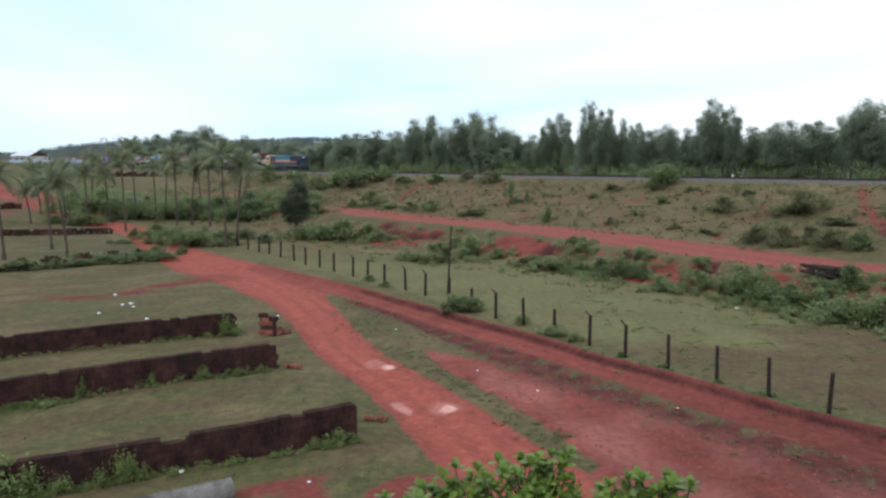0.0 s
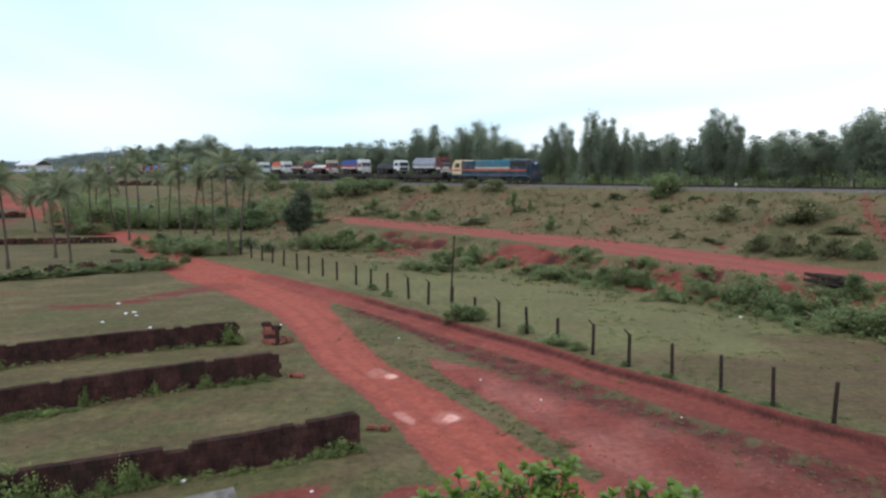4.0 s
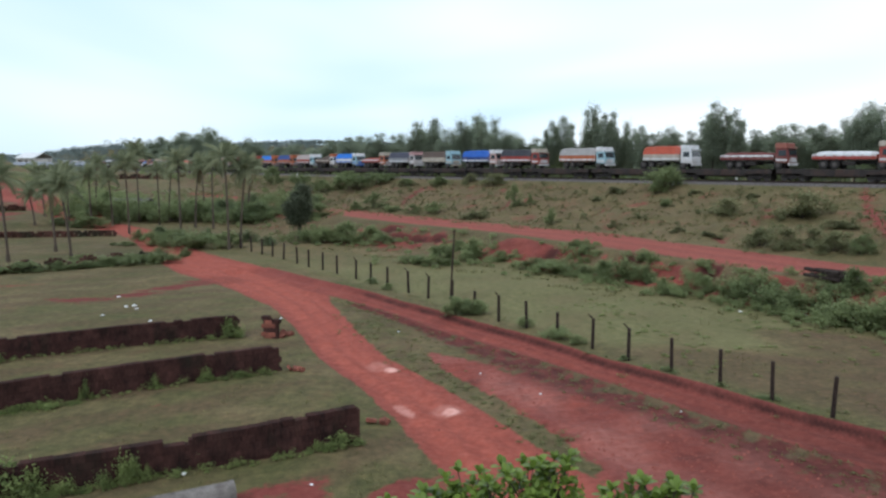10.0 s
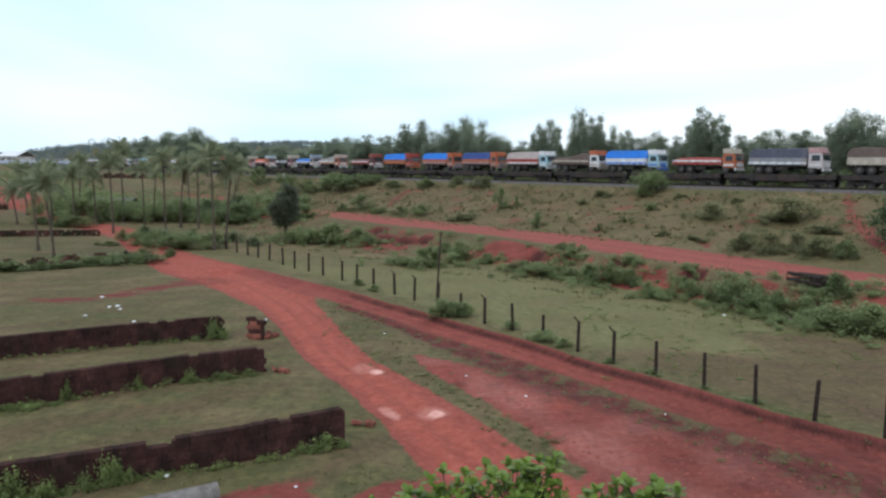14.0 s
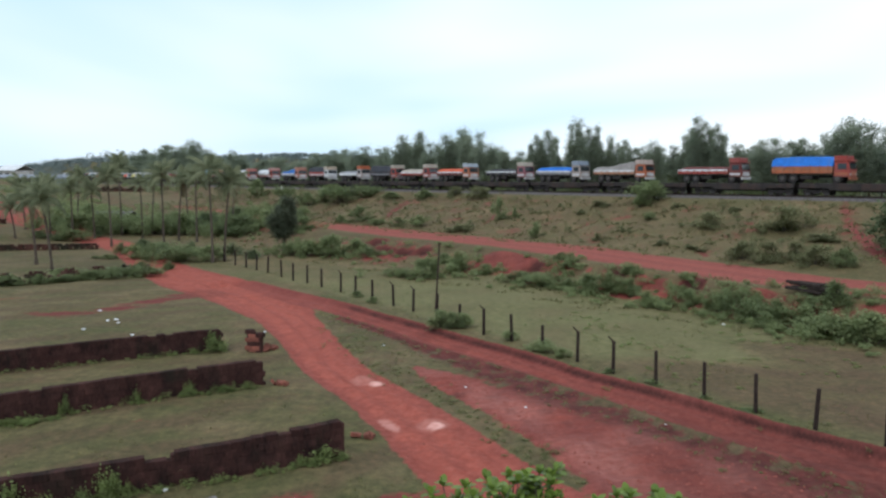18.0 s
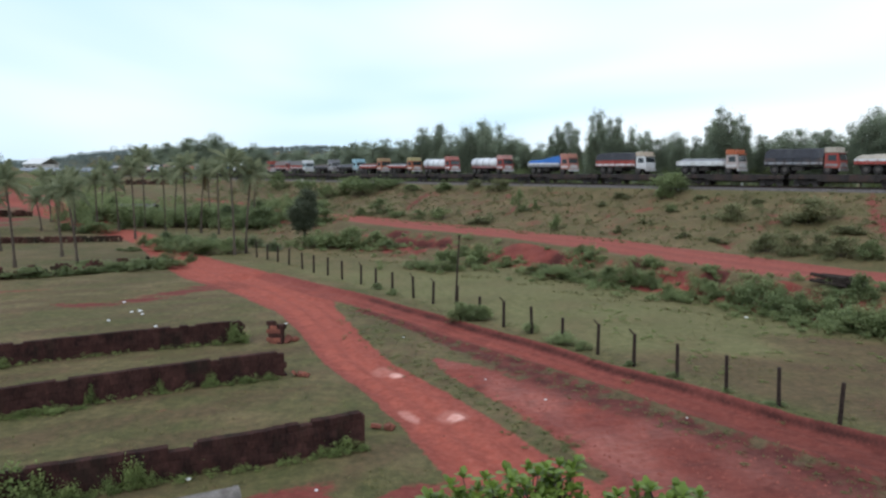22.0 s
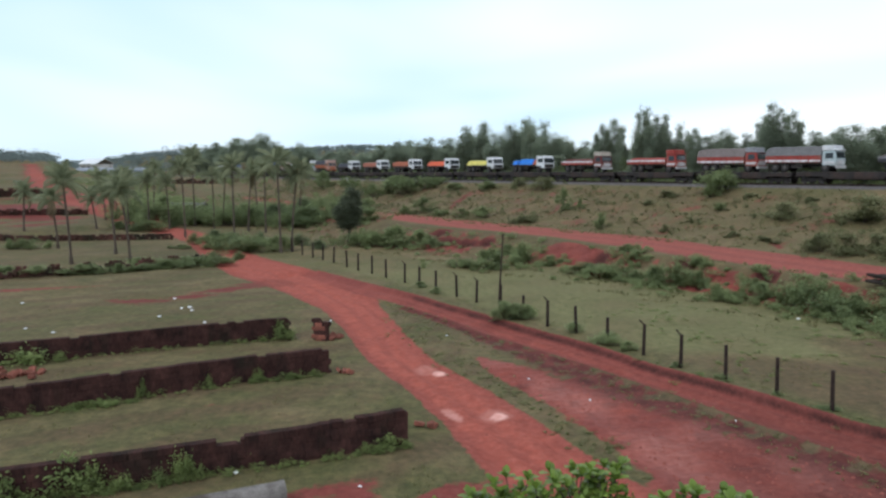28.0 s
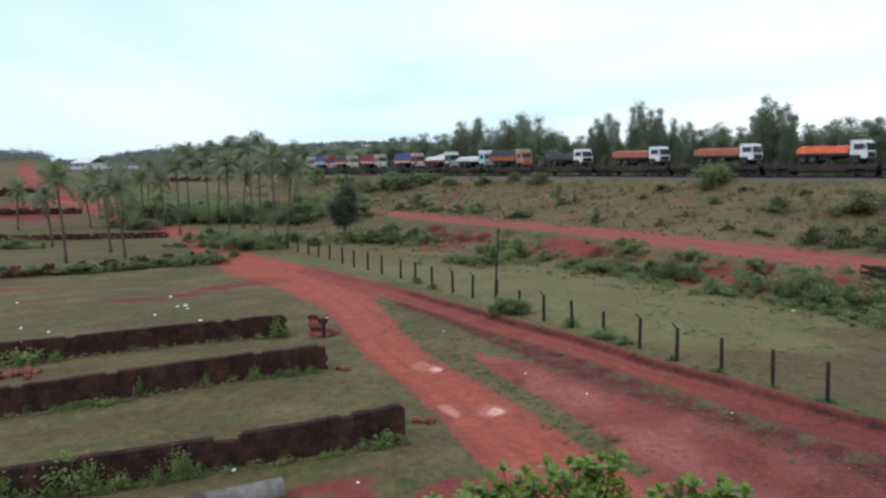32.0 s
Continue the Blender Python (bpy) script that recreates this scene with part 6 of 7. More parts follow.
def locomotive():
    root = empty("diesel_locomotive")
    tagged(root, "teal and dark blue diesel locomotive with cream cab and orange stripes", "locomotive")
    teal, deep, cream, orange, grey = paint((0.035, 0.15, 0.21)), paint((0.018, 0.038, 0.065)), paint((0.70, 0.55, 0.33)), paint((0.50, 0.10, 0.045)), paint((0.20, 0.23, 0.25))
    sky, pale = paint((0.12, 0.27, 0.34)), paint((0.55, 0.40, 0.31))
    add(root, "underframe", "l_frame", slab((-10.4, -1.45, 1.1, 10.4, 1.45, 1.5), (-10.45, -1.3, 0.55, -10.2, 1.3, 1.5), (10.2, -1.3, 0.55, 10.45, 1.3, 1.5)), deep)
    add(root, "fuel_tank", "l_tank", slab((-3.2, -1.35, 0.35, 3.2, 1.35, 1.1), bevel=0.12), FRAME)
    for y in (-1.47, 1.47):
        add(root, "sill_stripe", ("l_sill", y), slab((-10.3, y - 0.02, 1.38, 10.3, y + 0.02, 1.46)), sky)
        # walkway handrail
        def rail(bm, y=y):
            tube(bm, (-7.2, y * 0.97, 2.45), (10.1, y * 0.97, 2.45), 0.02, 0.02, 6)
            for i in range(12):
                x = -7.2 + i * 17.3 / 11
                tube(bm, (x, y * 0.97, 1.5), (x, y * 0.97, 2.45), 0.02, 0.02, 6)
        add(root, "handrail", ("l_rail", y), rail, deep)
    cab = prism([(-10.2, 1.5), (-7.6, 1.5), (-7.6, 4.05), (-7.9, 4.18), (-9.2, 4.18), (-9.75, 3.9), (-10.3, 2.7), (-10.35, 1.6)], 1.45)
    add(root, "cab", "l_cab", cab, cream, "cream painted cab")
    for y in (-1.46, 1.46):
        add(root, "cab_window", ("l_win", y), slab((-9.3, y - 0.03, 2.75, -8.0, y + 0.03, 3.55)), GLASS)
        add(root, "cab_stripe", ("l_cst", y), slab((-10.1, y - 0.02, 2.05, -7.7, y + 0.02, 2.4)), orange)
    add(root, "front_window", "l_fw", lambda bm: box(bm, -0.04, -1.1, -0.42, 0.04, 1.1, 0.42, 0.02, pose(-10.05, 0, 3.3, 0, 25, 0)), GLASS)
    # low hood behind the cab, main hood, radiator end
    add(root, "equipment_hood", "l_eq", slab((-7.55, -1.3, 1.5, -3.9, 1.3, 3.85), bevel=0.1), deep)
    add(root, "hood_roof", "l_eqr", slab((-7.55, -1.36, 3.8, -3.9, 1.36, 4.0), bevel=0.06), teal)
    add(root, "engine_hood", "l_hood", slab((-3.85, -1.32, 1.5, 5.4, 1.32, 4.12), bevel=0.14), teal, "teal painted engine hood")
    add(root, "radiator_hood", "l_rad", slab((5.45, -1.42, 1.5, 9.6, 1.42, 4.1), bevel=0.14), deep)
    add(root, "hood_end", "l_end", prism([(9.6, 1.5), (10.3, 1.5), (10.3, 3.5), (9.9, 4.0), (9.6, 4.05)], 1.0), deep)
    add(root, "headlamp", "l_hl", slab((10.2, -0.3, 3.3, 10.36, 0.3, 3.6)), LAMP)
    for y, half in ((-1, 1), (1, 1)):
        for name, key, x0, x1, w in (("stripe", "a", -7.5, -3.95, 1.3), ("stripe", "b", -3.8, 5.35, 1.32), ("stripe", "c", 5.5, 9.5, 1.42)):
            add(root, "orange_stripe", ("l_os", y, key), slab((x0, y * w - 0.02, 2.15, x1, y * w + 0.02, 2.45)), orange)
            add(root, "pale_stripe", ("l_cs", y, key), slab((x0, y * w - 0.02, 2.46, x1, y * w + 0.02, 2.85)), pale if key == "b" else deep)
            add(root, "lower_panel", ("l_lp", y, key), slab((x0, y * w - 0.015, 1.52, x1, y * w + 0.015, 2.1)), deep)
        for i in range(4):
            x = 5.75 + i * 0.95
            add(root, "radiator_grille", ("l_rg", y, i), slab((x, y * 1.42 - 0.03, 2.95, x + 0.85, y * 1.42 + 0.03, 3.75)), FRAME)
        for i in range(9):
            x = -3.6 + i * 1.0
            add(root, "hood_door", ("l_hd", y, i), slab((x, y * 1.32 - 0.025, 2.9, x + 0.94, y * 1.32 + 0.025, 3.75)), teal)
    for x in (6.2, 8.0):
        add(root, "roof_fan", ("l_fan", x), lambda bm, x=x: tube(bm, (x, 0, 4.05), (x, 0, 4.25), 0.75, 0.7, 18), grey)
    add(root, "exhaust", "l_ex", slab((0.2, -0.4, 4.08, 1.6, 0.4, 4.3)), FRAME)
    add(root, "plough", "l_pl", slab((10.3, -1.3, 0.25, 10.5, 1.3, 0.85)), FRAME)
    wheel = wheel_mesh(0.54, 0.16, STEEL, 18)
    for x in (-6.6, 6.6):
        bogie = add(root, "bogie", ("l_bg", x), slab((x - 2.6, -1.2, 0.5, x + 2.6, -1.0, 0.95), (x - 2.6, 1.0, 0.5, x + 2.6, 1.2, 0.95), (x - 0.5, -1.0, 0.5, x + 0.5, 1.0, 1.1)), FRAME)
        for dx in (-1.85, 0.0, 1.85):
            for y in (-0.84, 0.84):
                piece("wheel", wheel, bogie, pose(x + dx, y, 0.54))
    root.scale = (0.90, 1.0, 0.91)
    return root


MOVING.append((locomotive(), -78.75 - 10.3, 0.0))


def motions():
    """The train runs at about 67 km/h along the bend, all its things alike."""
    times = [2.0 * k for k in range(17)]
    for thing, s, up in MOVING:
        walk(thing, [(t, rail_pose(s + 18.579 * t + 0.008 * t * t, 0, up)) for t in times])

# ---- fence posts along the right-hand track ----
def fence_post(x, y, high, arm, seed):
    r = random.Random(seed)
    root = empty("fence_post", pose(x, y, at_ground(x, y), r.uniform(-2, 2), r.uniform(-2.5, 2.5), 62 + r.uniform(-6, 6)))
    bm = bmesh.new()
    for v in box(bm, -0.075, -0.075, -0.35, 0.075, 0.075, high, 0.018):
        v.co.x *= 1.0 - 0.12 * max(0, v.co.z) / high
        v.co.y *= 1.0 - 0.12 * max(0, v.co.z) / high
    part("shaft", bm, CONCRETE_DARK, root)
    if arm:
        bm = bmesh.new()
        tube(bm, (0, 0, high - 0.06), (0.0, 0.26, high + 0.2), 0.045, 0.03, 6)
        part("bent_arm", bm, CONCRETE_DARK, root)
    return tagged(root, "weathered dark concrete fence post" + (" with a bent top" if arm else ""), "fence post", "fence posts in a row")


POSTS = [(17.9, 20.0), (16.7, 22.0), (15.4, 23.9), (14.2, 25.8), (13.0, 27.6), (11.75, 29.55), (10.55, 31.6), (9.5, 33.8), (8.3, 36.1), (7.1, 38.2), (5.85, 40.1), (4.75, 42.6), (3.6, 45.1), (2.2, 47.2), (0.95, 49.3), (-0.5, 51.4), (-1.75, 53.6), (-2.95, 55.7), (-4.6, 58.3), (-5.95, 60.6), (-7.3, 62.2), (-8.55, 64.4), (-10.1, 66.9), (-11.5, 69.3), (-12.8, 71.2), (-14.2, 73.2), (-15.8, 75.9)]
for k, (x, y) in enumerate(POSTS):
    fence_post(x, y, 1.3 if k in (8, 11) else 1.5, k in (6, 7, 10, 13, 14, 17), 300 + k)

pole = empty("leaning_pole", pose(3.75, 46.9, at_ground(3.75, 46.9), 0, 0, 0))
bm = bmesh.new()
tube(bm, (-0.12, 0, -0.4), (0.0, 0, 2.2), 0.075, 0.06, 8)
tube(bm, (0.0, 0, 2.2), (0.13, 0, 4.55), 0.06, 0.045, 8)
part("shaft", bm, IRON, pole)
bm = bmesh.new()
tube(bm, (0.06, -0.05, 4.42), (0.2, 0.05, 4.5), 0.05, 0.05, 6)
part("cap", bm, IRON, pole)
tagged(pole, "thin dark iron pole leaning in the fence line", "pole")

# ---- ruined laterite walls, block by block ----
BLOCKS = []
for k in range(4):
    bm = bmesh.new()
    r = random.Random(k)
    for v in box(bm, -0.196, -0.2, -0.102, 0.196, 0.2, 0.102, 0.009):
        v.co += Vector((r.uniform(-1, 1), r.uniform(-1, 1), r.uniform(-1, 1))) * 0.006
    BLOCKS.append((mesh_of("brick", bm, LATERITE), None))
    BLOCKS[-1] = (BLOCKS[-1][0], BLOCKS[-1][0].copy())
    BLOCKS[-1][1].materials[0] = RED_BLOCK


def block_wall(name, a, b, high, label, seed, thick=0.3, red=0.0):
    """A dry-laid wall from a to b; high gives its height along the way. Its front face stands on the line a to b."""
    r = random.Random(seed)
    (ax, ay), (bx, by) = a, b
    long, turn = math.hypot(bx - ax, by - ay), math.atan2(by - ay, bx - ax)
    nx, ny = math.sin(turn), -math.cos(turn)
    if ny < 0:
        nx, ny = -nx, -ny
    root = empty(name, Matrix.Translation((ax + nx * thick / 2, ay + ny * thick / 2, 0)) @ pose(0, 0, 0, 0, 0, math.degrees(turn)))
    n = int(long / 0.395)
    core = bmesh.new()
    for i in range(n):
        u = (i + 0.5) / n
        x, y = ax + (bx - ax) * u, ay + (by - ay) * u
        g = at_ground(x, y, -0.12)
        top = high(u)
        rows = max(1, round((top + 0.12) / 0.215))
        lift = (top + 0.12) / rows
        for k in range(rows):
            if k == rows - 1 and r.random() < 0.05:
                continue
            shift = 0.2 if k % 2 else 0.0
            if i == 0 and k % 2 == 0 and r.random() < 0.3:
                continue
            mesh = r.choice(BLOCKS)[1 if r.random() < red else 0]
            piece("brick", mesh, root, pose((i + 0.5) * 0.395 + shift - 0.1, r.uniform(-0.018, 0.018), g + (k + 0.5) * lift, r.uniform(-1.0, 1.0), r.uniform(-0.7, 0.7), r.uniform(-1.5, 1.5)) @ Matrix.Diagonal((1, thick / 0.4, lift / 0.206, 1)))
        box(core, i * 0.395, -thick / 2 + 0.03, g - 0.2, (i + 1) * 0.395, thick / 2 - 0.03, g + rows * lift - 0.08)
    part("mortar_core", core, LATERITE, root)
    return tagged(root, label, "wall", "ruined walls")


def wall_top_near(u):
    return 1.16 - 0.45 * u if u < 0.43 else (0.80 if u < 0.5 else 0.98 - 0.06 * u)


block_wall("laterite_wall", (-1.1, 22.4), (-12.6, 18.0), wall_top_near, "ruined dark laterite block wall overgrown with weeds", 1)
block_wall("laterite_wall", (-4.9, 30.7), (-17.8, 24.1), lambda u: 1.06, "ruined dark laterite block wall in short grass", 2)
block_wall("laterite_wall", (-8.0, 37.2), (-21.8, 31.3), lambda u: 1.08 - 0.14 * u, "ruined dark laterite block wall in short grass", 3)
block_wall("laterite_pier", (-5.95, 36.6), (-7.0, 37.0), lambda u: 1.0 if u < 0.6 else 1.12, "broken pier of reddish laterite blocks", 4, red=0.75)


RUBBLE = mat("brown_laterite_rubble", (0.035, 0.018, 0.015), (0.115, 0.052, 0.040), 1.2, 12, 0.97, bump=0.8, dist=0.05, stain=(0.03, 0.026, 0.018), amount=0.4, spec=0.1)


def rubble_wall(a, b, high, broken, label, seed, step=0.34):
    """A far, broken wall of blocks in one mesh."""
    r = random.Random(seed)
    verts, faces = [], []
    (ax, ay), (bx, by) = a, b
    long, turn = math.hypot(bx - ax, by - ay), math.atan2(by - ay, bx - ax)
    n = int(long / step)
    levels = land(ax + (bx - ax) * (np.arange(n) + 0.5) / n, ay + (by - ay) * (np.arange(n) + 0.5) / n)
    for i in range(n):
        u = (i + 0.5) / n
        x, y = ax + (bx - ax) * u, ay + (by - ay) * u
        g = float(levels[i]) - 0.1
        rows = max(0, round((high * (1 - broken * (0.5 + 0.5 * math.sin(i * 0.9 + seed)) * r.uniform(0.6, 1.4)) + 0.1) / 0.21))
        for k in range(rows):
            b0 = len(verts)
            m = pose(x + r.uniform(-0.12, 0.12), y + r.uniform(-0.1, 0.1), g + 0.1 + 0.21 * k, r.uniform(-9, 9), r.uniform(-9, 9), math.degrees(turn) + r.uniform(-20, 20)) @ Matrix.Diagonal((step / 0.42 * r.uniform(0.8, 1.3), r.uniform(0.7, 1.1), r.uniform(0.8, 1.15), 1))
            for p in ((-0.2, -0.22, -0.1), (0.2, -0.22, -0.1), (0.2, 0.22, -0.1), (-0.2, 0.22, -0.1), (-0.19, -0.2, 0.1), (0.19, -0.2, 0.1), (0.19, 0.2, 0.1), (-0.19, 0.2, 0.1)):
                verts.append((m @ Vector(p))[:])
            faces += [tuple(b0 + j for j in q) for q in ((4, 5, 6, 7), (0, 1, 5, 4), (1, 2, 6, 5), (2, 3, 7, 6), (3, 0, 4, 7))]
    return tagged(new("rubble_wall", sheet("rubble_wall", verts, faces, RUBBLE)), label, "wall", "ruined walls")


rubble_wall((-33.4, 89.7), (-60.0, 85.0), 0.8, 0.2, "long dark laterite wall beyond the palms", 11)
rubble_wall((-21.0, 68.4), (-38.0, 54.5), 0.95, 0.6, "crumbled laterite wall under green scrub", 12)
rubble_wall((-57.0, 117.0), (-76.0, 92.0), 1.0, 0.3, "dark terrace wall on the red slope", 13)
rubble_wall((-62.0, 222.0), (-104.0, 226.0), 1.6, 0.35, "dark rubble bank behind the palm grove", 15, 0.6)
rubble_wall((-76.9, 143.0), (-80.0, 112.0), 1.5, 0.3, "dark terrace wall on the red slope", 14)


# ---- loose things in the near field ----
def concrete_pipe():
    root = empty("concrete_pipe", pose(-4.2, 18.45, at_ground(-4.2, 18.45), 0, 0, 25))
    bm = bmesh.new()
    n, outer, inner, long = 20, 0.31, 0.25, 4.2
    rings = []
    for x, rad in ((0, inner), (0, outer), (-long, outer), (-long, inner)):
        rings.append([bm.verts.new((x, rad * math.cos(6.2832 * k / n), 0.27 + rad * math.sin(6.2832 * k / n))) for k in range(n)])
    for i in range(4):
        a, b = rings[i], rings[(i + 1) % 4]
        for k in range(n):
            bm.faces.new((a[k], a[(k + 1) % n], b[(k + 1) % n], b[k]))
    bmesh.ops.recalc_face_normals(bm, faces=bm.faces)
    part("barrel", bm, PIPE_GREY, root)
    bm = bmesh.new()
    tube(bm, (-0.12, 0, 0.27), (0.01, 0, 0.27), outer + 0.02, outer + 0.02, 20, False)
    part("collar", bm, PIPE_GREY, root)
    return tagged(root, "pale grey concrete pipe lying on bare soil", "pipe")


concrete_pipe()

SCRAP = mat("white_plastic_scrap", (0.6, 0.6, 0.6), (0.8, 0.8, 0.8), 20, 80, 0.5, bump=0.2)
LITTER = [(-13.6, 40.9, 0.2), (-16.7, 42.3, 0.2), (-16.4, 45.1, 0.22), (-16.0, 45.4, 0.26), (-15.5, 44.3, 0.2), (-18.2, 48.8, 0.22), (-27.5, 47.0, 0.2), (-22.9, 39.3, 0.2), (-20.8, 38.2, 0.2), (-6.0, 20.3, 0.17), (-2.3, 19.4, 0.1), (0.2, 37.6, 0.16), (-6.5, 41.5, 0.16), (10.2, 24.6, 0.08), (20.8, 42.0, 0.22), (24.0, 40.5, 0.2), (5.6, 27.0, 0.1), (3.6, 29.8, 0.1)]
for k, (x, y, size) in enumerate(LITTER):
    r = random.Random(500 + k)
    bm = bmesh.new()
    bmesh.ops.create_icosphere(bm, subdivisions=2, radius=size * 0.5)
    for v in bm.verts:
        v.co *= r.uniform(0.7, 1.2)
        v.co.z = v.co.z * 0.45
    ob = obj("plastic_scrap", bm, SCRAP)
    ob.matrix_basis = pose(x, y, at_ground(x, y, size * 0.14), 0, 0, r.uniform(0, 360))
    tagged(ob, "crumpled white plastic scrap on the ground", "litter", "scraps of litter")


def brick_heap(x, y, wide, count, seed, label):
    r = random.Random(seed)
    root = empty("brick_heap", pose(x, y, at_ground(x, y), 0, 0, 20))
    for k in range(count):
        u = r.uniform(-1, 1)
        piece("brick", r.choice(BLOCKS)[1], root, pose(u * wide / 2, r.gauss(0, 0.22), 0.06 + 0.2 * r.random() * (1 - abs(u)), r.uniform(-40, 40), r.uniform(-40, 40), r.uniform(0, 360)) @ Matrix.Scale(r.uniform(0.4, 0.8), 4))
    tagged(root, label, "heap")


brick_heap(-18.6, 29.9, 3.0, 60, 21, "low heap of broken red laterite blocks")
brick_heap(-0.55, 23.9, 0.5, 6, 22, "few broken red laterite lumps in the grass")
brick_heap(-5.6, 37.2, 0.8, 10, 23, "scattered laterite lumps beside the pier")
brick_heap(-4.3, 30.6, 0.6, 5, 24, "scattered laterite lumps at the wall end")


CLOD = mat("laterite_clod", (0.17, 0.05, 0.038), (0.30, 0.10, 0.078), 3, 30, 0.95, bump=0.3, spec=0.1)


def clods():
    rnd = np.random.RandomState(15)
    n = 9000
    Y = rnd.uniform(17, 42, n)
    X = rnd.uniform(-0.2, 0.75, n) * Y
    soil = ground_shares(X, Y)[0]
    keep = (soil > 0.6) & (band(X, Y, BARE_PATCH, 0.8)[0] + rnd.uniform(0, 0.75, n) > 0.7)
    X, Y = X[keep], Y[keep]
    Z = land(X, Y)
    verts, faces = [], []
    for x, y, z in zip(X, Y, Z):
        s = 0.02 + 0.055 * rnd.uniform() ** 2
        b = len(verts)
        for dx, dy, dz in ((1, 0, 0), (0, 1, 0), (-1, 0, 0), (0, -1, 0), (0, 0, 0.9)):
            q = s * rnd.uniform(0.7, 1.4)
            verts.append((x + dx * q, y + dy * q, z - 0.01 + dz * q))
        faces += [(b, b + 1, b + 4), (b + 1, b + 2, b + 4), (b + 2, b + 3, b + 4), (b + 3, b, b + 4)]
    tagged(new("soil_clods", sheet("soil_clods", verts, faces, CLOD)), "small clods and pebbles of red laterite", "clods", kind="stuff")


clods()

# ---- old timbers thrown down on the bank ----
TIMBER = mat("rotten_dark_timber", (0.018, 0.014, 0.012), (0.055, 0.042, 0.036), 4, 40, 0.95, bump=0.6, dist=0.02, spec=0.1)
heap = empty("timber_heap", pose(26.6, 41.9, at_ground(26.6, 41.9), 0, 0, -58))
for k in range(11):
    r = random.Random(700 + k)
    bm = bmesh.new()
    box(bm, -1.1, -0.11, -0.09, 1.1, 0.11, 0.09, 0.02)
    ob = part("timber", bm, TIMBER, heap)
    ob.matrix_basis = pose(r.uniform(-0.9, 0.9), -0.45 + 0.3 * (k % 4) + r.uniform(-0.05, 0.05), 0.25 + 0.19 * (k // 4), r.uniform(-4, 4), r.uniform(-5, 5), r.uniform(-14, 14))
tagged(heap, "heap of old dark timbers on the bank", "timber")

# ---- by the railway ----
MARKER = mat("whitewashed_stone", (0.45, 0.44, 0.40), (0.7, 0.69, 0.65), 6, 40, 0.8, bump=0.2)
for s, d, h in ((21.8, 4.6, 1.0), (25.5, -4.4, 0.8), (-75, 5.0, 0.9)):
    p, _a = rail_at(s, d)
    bm = bmesh.new()
    box(bm, -0.14, -0.1, -0.2, 0.14, 0.1, h, 0.04)
    ob = obj("marker_post", bm, MARKER)
    ob.matrix_basis = pose(p.x, p.y, at_ground(p.x, p.y), 0, 0, 40)
    tagged(ob, "small whitewashed railway marker post", "marker post", "railway markers")


# ---- sheds far beyond the palms ----
def shed(x, y, long, deep, high, pitch, turn, roof_mat, wall_mat, label, openings=4):
    root = empty("shed", pose(x, y, at_ground(x, y) - 0.3, 0, 0, turn))
    bm = bmesh.new()
    t = 0.25
    for b in ((-long / 2, deep / 2 - t, 0, long / 2, deep / 2, high), (-long / 2, -deep / 2 + t, 0, -long / 2 + t, deep / 2 - t, high), (long / 2 - t, -deep / 2 + t, 0, long / 2, deep / 2 - t, high)):
        box(bm, *b)
    step = long / openings
    for k in range(openings):
        x0 = -long / 2 + k * step
        box(bm, x0, -deep / 2, 0, x0 + step * 0.3, -deep / 2 + t, high)
        box(bm, x0 + step * 0.3, -deep / 2, high * 0.78, x0 + step, -deep / 2 + t, high)
    part("wall", bm, wall_mat, root)
    bm = bmesh.new()
    for side in (-1, 1):
        a = [(-long / 2 - 0.6, side * (deep / 2 + 0.7), high), (long / 2 + 0.6, side * (deep / 2 + 0.7), high), (long / 2 + 0.6, 0, high + pitch), (-long / 2 - 0.6, 0, high + pitch)]
        vs = [bm.verts.new(p) for p in a] + [bm.verts.new((p[0], p[1], p[2] + 0.12)) for p in a]
        for q in ((0, 1, 2, 3), (7, 6, 5, 4), (0, 4, 5, 1), (1, 5, 6, 2), (2, 6, 7, 3), (3, 7, 4, 0)):
            bm.faces.new([vs[i] for i in q])
    bmesh.ops.recalc_face_normals(bm, faces=bm.faces)
    part("roof", bm, roof_mat, root)
    return tagged(root, label, "shed", "far sheds")


ROOF_PALE = mat("pale_sheet_roof", (0.5, 0.5, 0.5), (0.72, 0.72, 0.72), 1, 6, 0.6, bump=0.1)
HUT_ROOF = mat("weathered_hut_roof", (0.06, 0.055, 0.055), (0.15, 0.135, 0.13), 2, 8, 0.9, bump=0.2, spec=0.1)
ROOF_GREY = mat("grey_sheet_roof", (0.13, 0.14, 0.16), (0.26, 0.28, 0.32), 1, 6, 0.6, bump=0.1)
PLASTER = mat("stained_white_plaster", (0.4, 0.39, 0.37), (0.66, 0.65, 0.62), 2, 20, 0.9, bump=0.1, stain=(0.3, 0.27, 0.24))
shed(-170, 360, 13, 9, 4.2, 2.6, -30, ROOF_PALE, PLASTER, "pale gabled shed on the far rise", 3)
shed(-118, 262, 22, 7, 3.0, 1.0, 12, ROOF_GREY, PLASTER, "long low shed with a grey roof", 6)
shed(-43.5, 124, 5.0, 3.4, 1.9, 0.5, 5, HUT_ROOF, BARK, "small hut with a grey sheet roof among palms", 2)


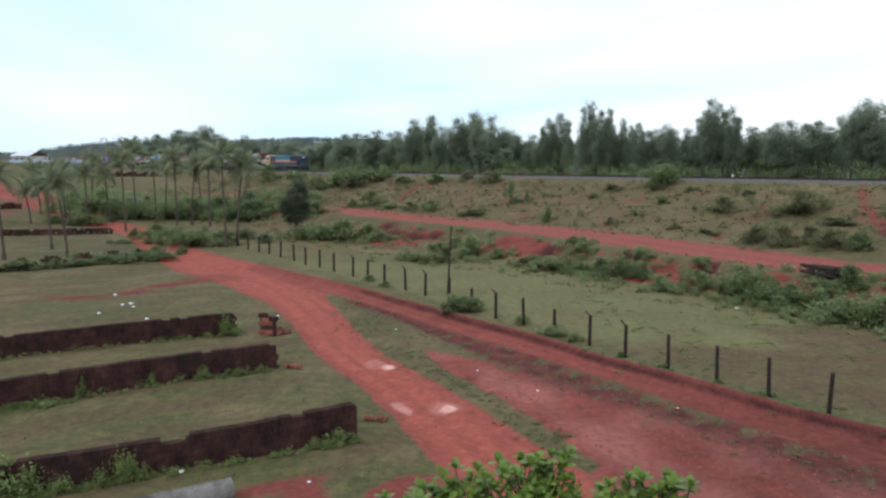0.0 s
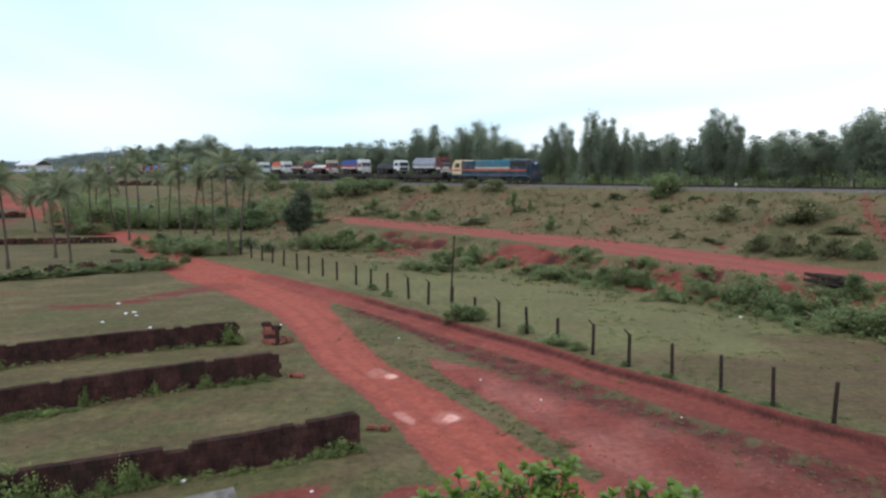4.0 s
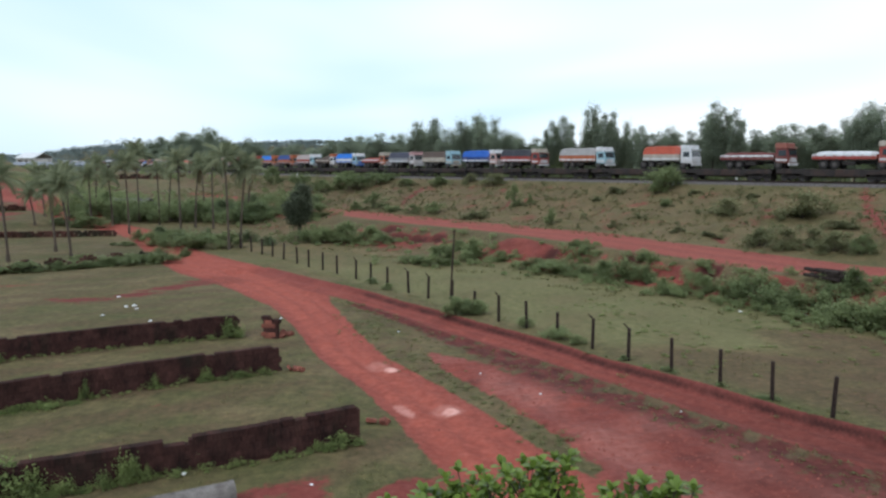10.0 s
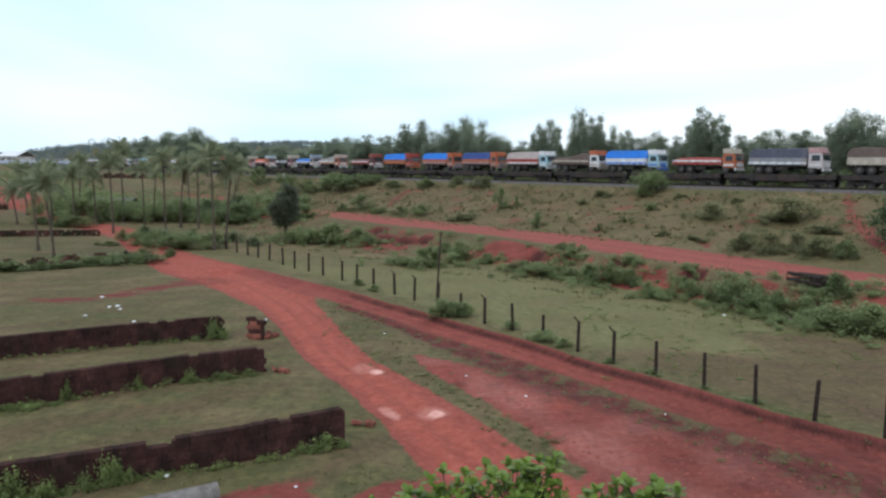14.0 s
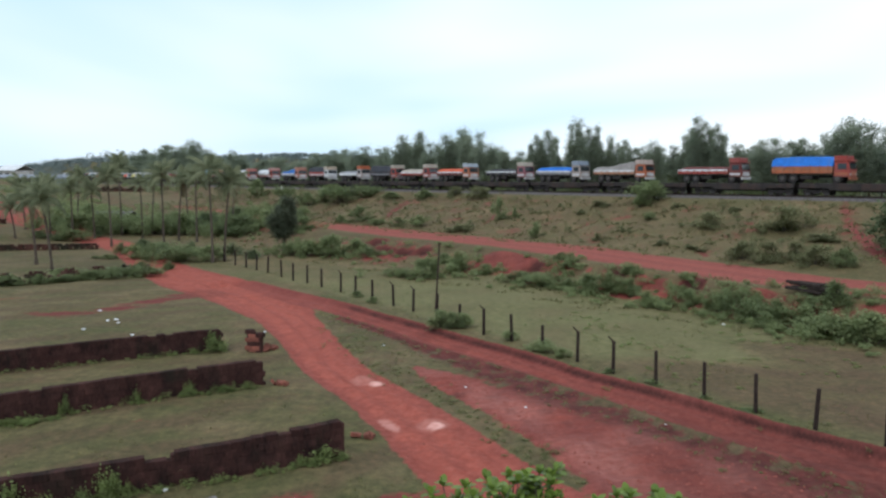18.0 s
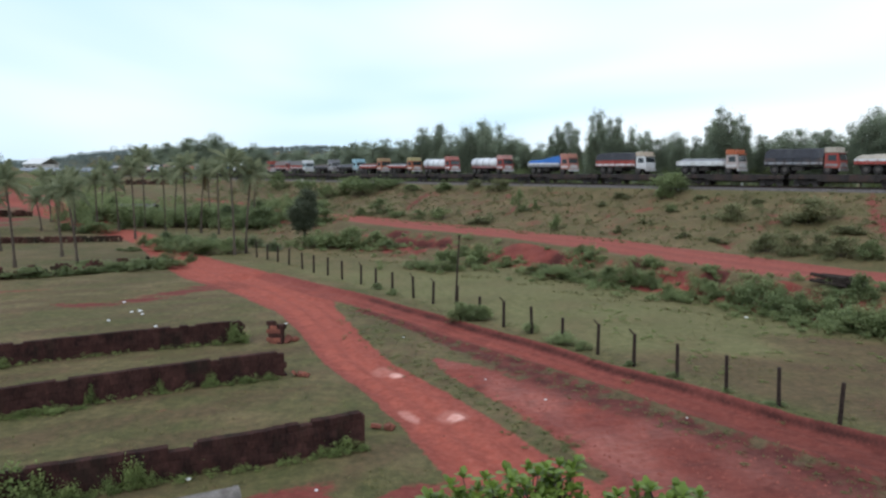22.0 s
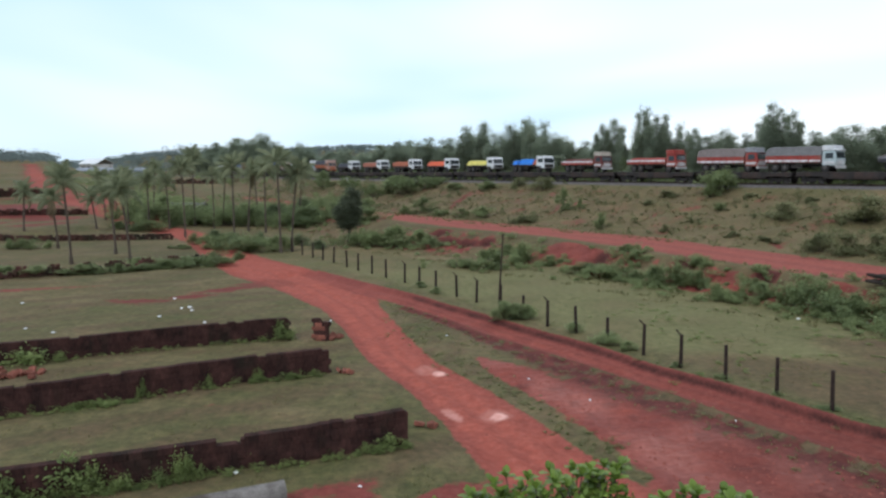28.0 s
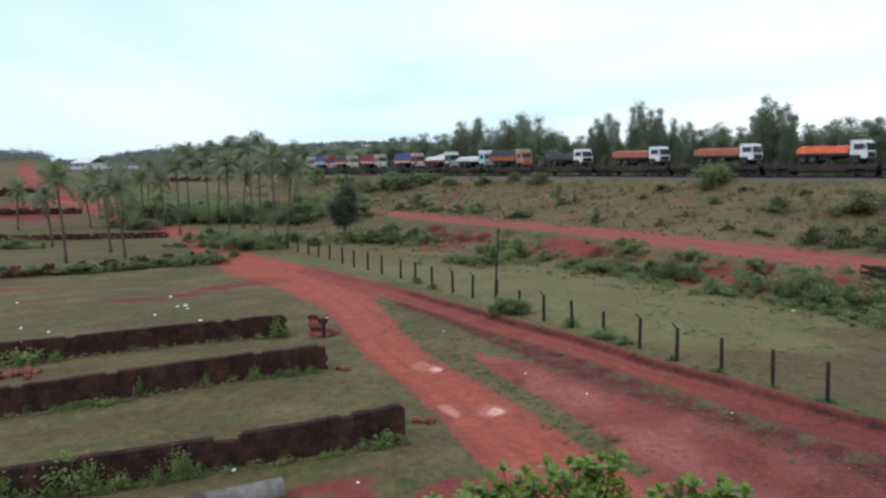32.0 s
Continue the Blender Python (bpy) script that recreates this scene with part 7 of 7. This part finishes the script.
# ---- the crown of a broad-leaved tree just below the camera ----
def near_tree():
    r = random.Random(91)
    root = empty("broadleaf_tree", pose(1.9, 7.3, at_ground(1.9, 7.3), 0, 0, 0))
    leaf = []
    for k in range(3):
        n = 6
        verts, faces = [], []
        for i in range(n + 1):
            u = i / n
            w = 0.40 * math.sin(math.pi * (0.05 + 0.86 * u ** 1.25))
            z = 0.16 * u - (0.22 + 0.12 * k) * u * u
            verts += [(u, -w * 0.8, z + 0.05 * w), (u, 0, z), (u, w * 0.8, z + 0.05 * w)]
        for i in range(n):
            a = i * 3
            faces += [(a, a + 3, a + 4, a + 1), (a + 1, a + 4, a + 5, a + 2)]
        leaf.append(sheet("leaf", verts, faces, FRESH_LEAF, True))
    wood = bmesh.new()
    tube(wood, (0, 0, -0.3), (-0.1, 0.05, 2.2), 0.13, 0.1, 8, False)
    tube(wood, (-0.1, 0.05, 2.2), (-0.2, 0.1, 4.2), 0.1, 0.06, 8, False)
    spots = []
    lobes = [(-1.85, 0.2, 5.06, 0.2, 4), (-1.5, 0.25, 5.16, 0.25, 6), (-1.1, 0.3, 5.32, 0.3, 8), (-0.85, 0.3, 5.48, 0.08, 1), (-0.45, 0.35, 5.38, 0.3, 9), (-0.1, 0.4, 5.42, 0.2, 7), (0.25, 0.3, 5.08, 0.2, 3), (0.45, 0.3, 5.04, 0.2, 5), (0.7, 0.3, 5.13, 0.25, 6), (1.05, 0.3, 5.17, 0.22, 7), (1.3, 0.3, 5.08, 0.2, 5)]
    for cx, cy, cz, w, n in lobes:
        tube(wood, (-0.2, 0.1, 3.9), (cx, cy, cz - 0.35), 0.04, 0.02, 6, False)
        for _ in range(int(n * 1.9)):
            spots.append((Vector((cx, cy, cz - 0.35)), Vector((cx + r.uniform(-1, 1) * w, cy + r.uniform(-1, 1) * w, cz + r.uniform(-0.24, 0.14)))))
    for base, tip in spots:
        tube(wood, base, tip, 0.012, 0.006, 5, False)
        a0 = r.uniform(0, 360)
        for k in range(8):
            size = r.uniform(0.10, 0.15)
            piece("leaf", r.choice(leaf), root, Matrix.Translation(tip) @ pose(0, 0, 0, 0, r.uniform(-82, -22) if k % 2 else r.uniform(-50, 5), a0 + k * 45 + r.uniform(-12, 12)) @ Matrix.Scale(size, 4))
    part("trunk", wood, BARK, root)
    rnd = np.random.RandomState(3)
    low = np.concatenate([blob(rnd, 420, (cx, cy + 0.1, cz - 0.85), (0.8, 0.7, 0.45)) for cx, cy, cz, w, n in lobes] + [blob(rnd, 150, (cx, cy, cz - 0.2), (0.32, 0.25, 0.2)) for cx, cy, cz, w, n in lobes if n > 3])
    ob = piece("lower_foliage", foliage("lower_foliage", low, rnd.uniform(0.045, 0.085, len(low)), rnd, FRESH_LEAF), root, Matrix())
    ob["kind"] = "stuff"
    tagged(root, "young tree top with glossy bright green leaves", "tree")


near_tree()

motions()
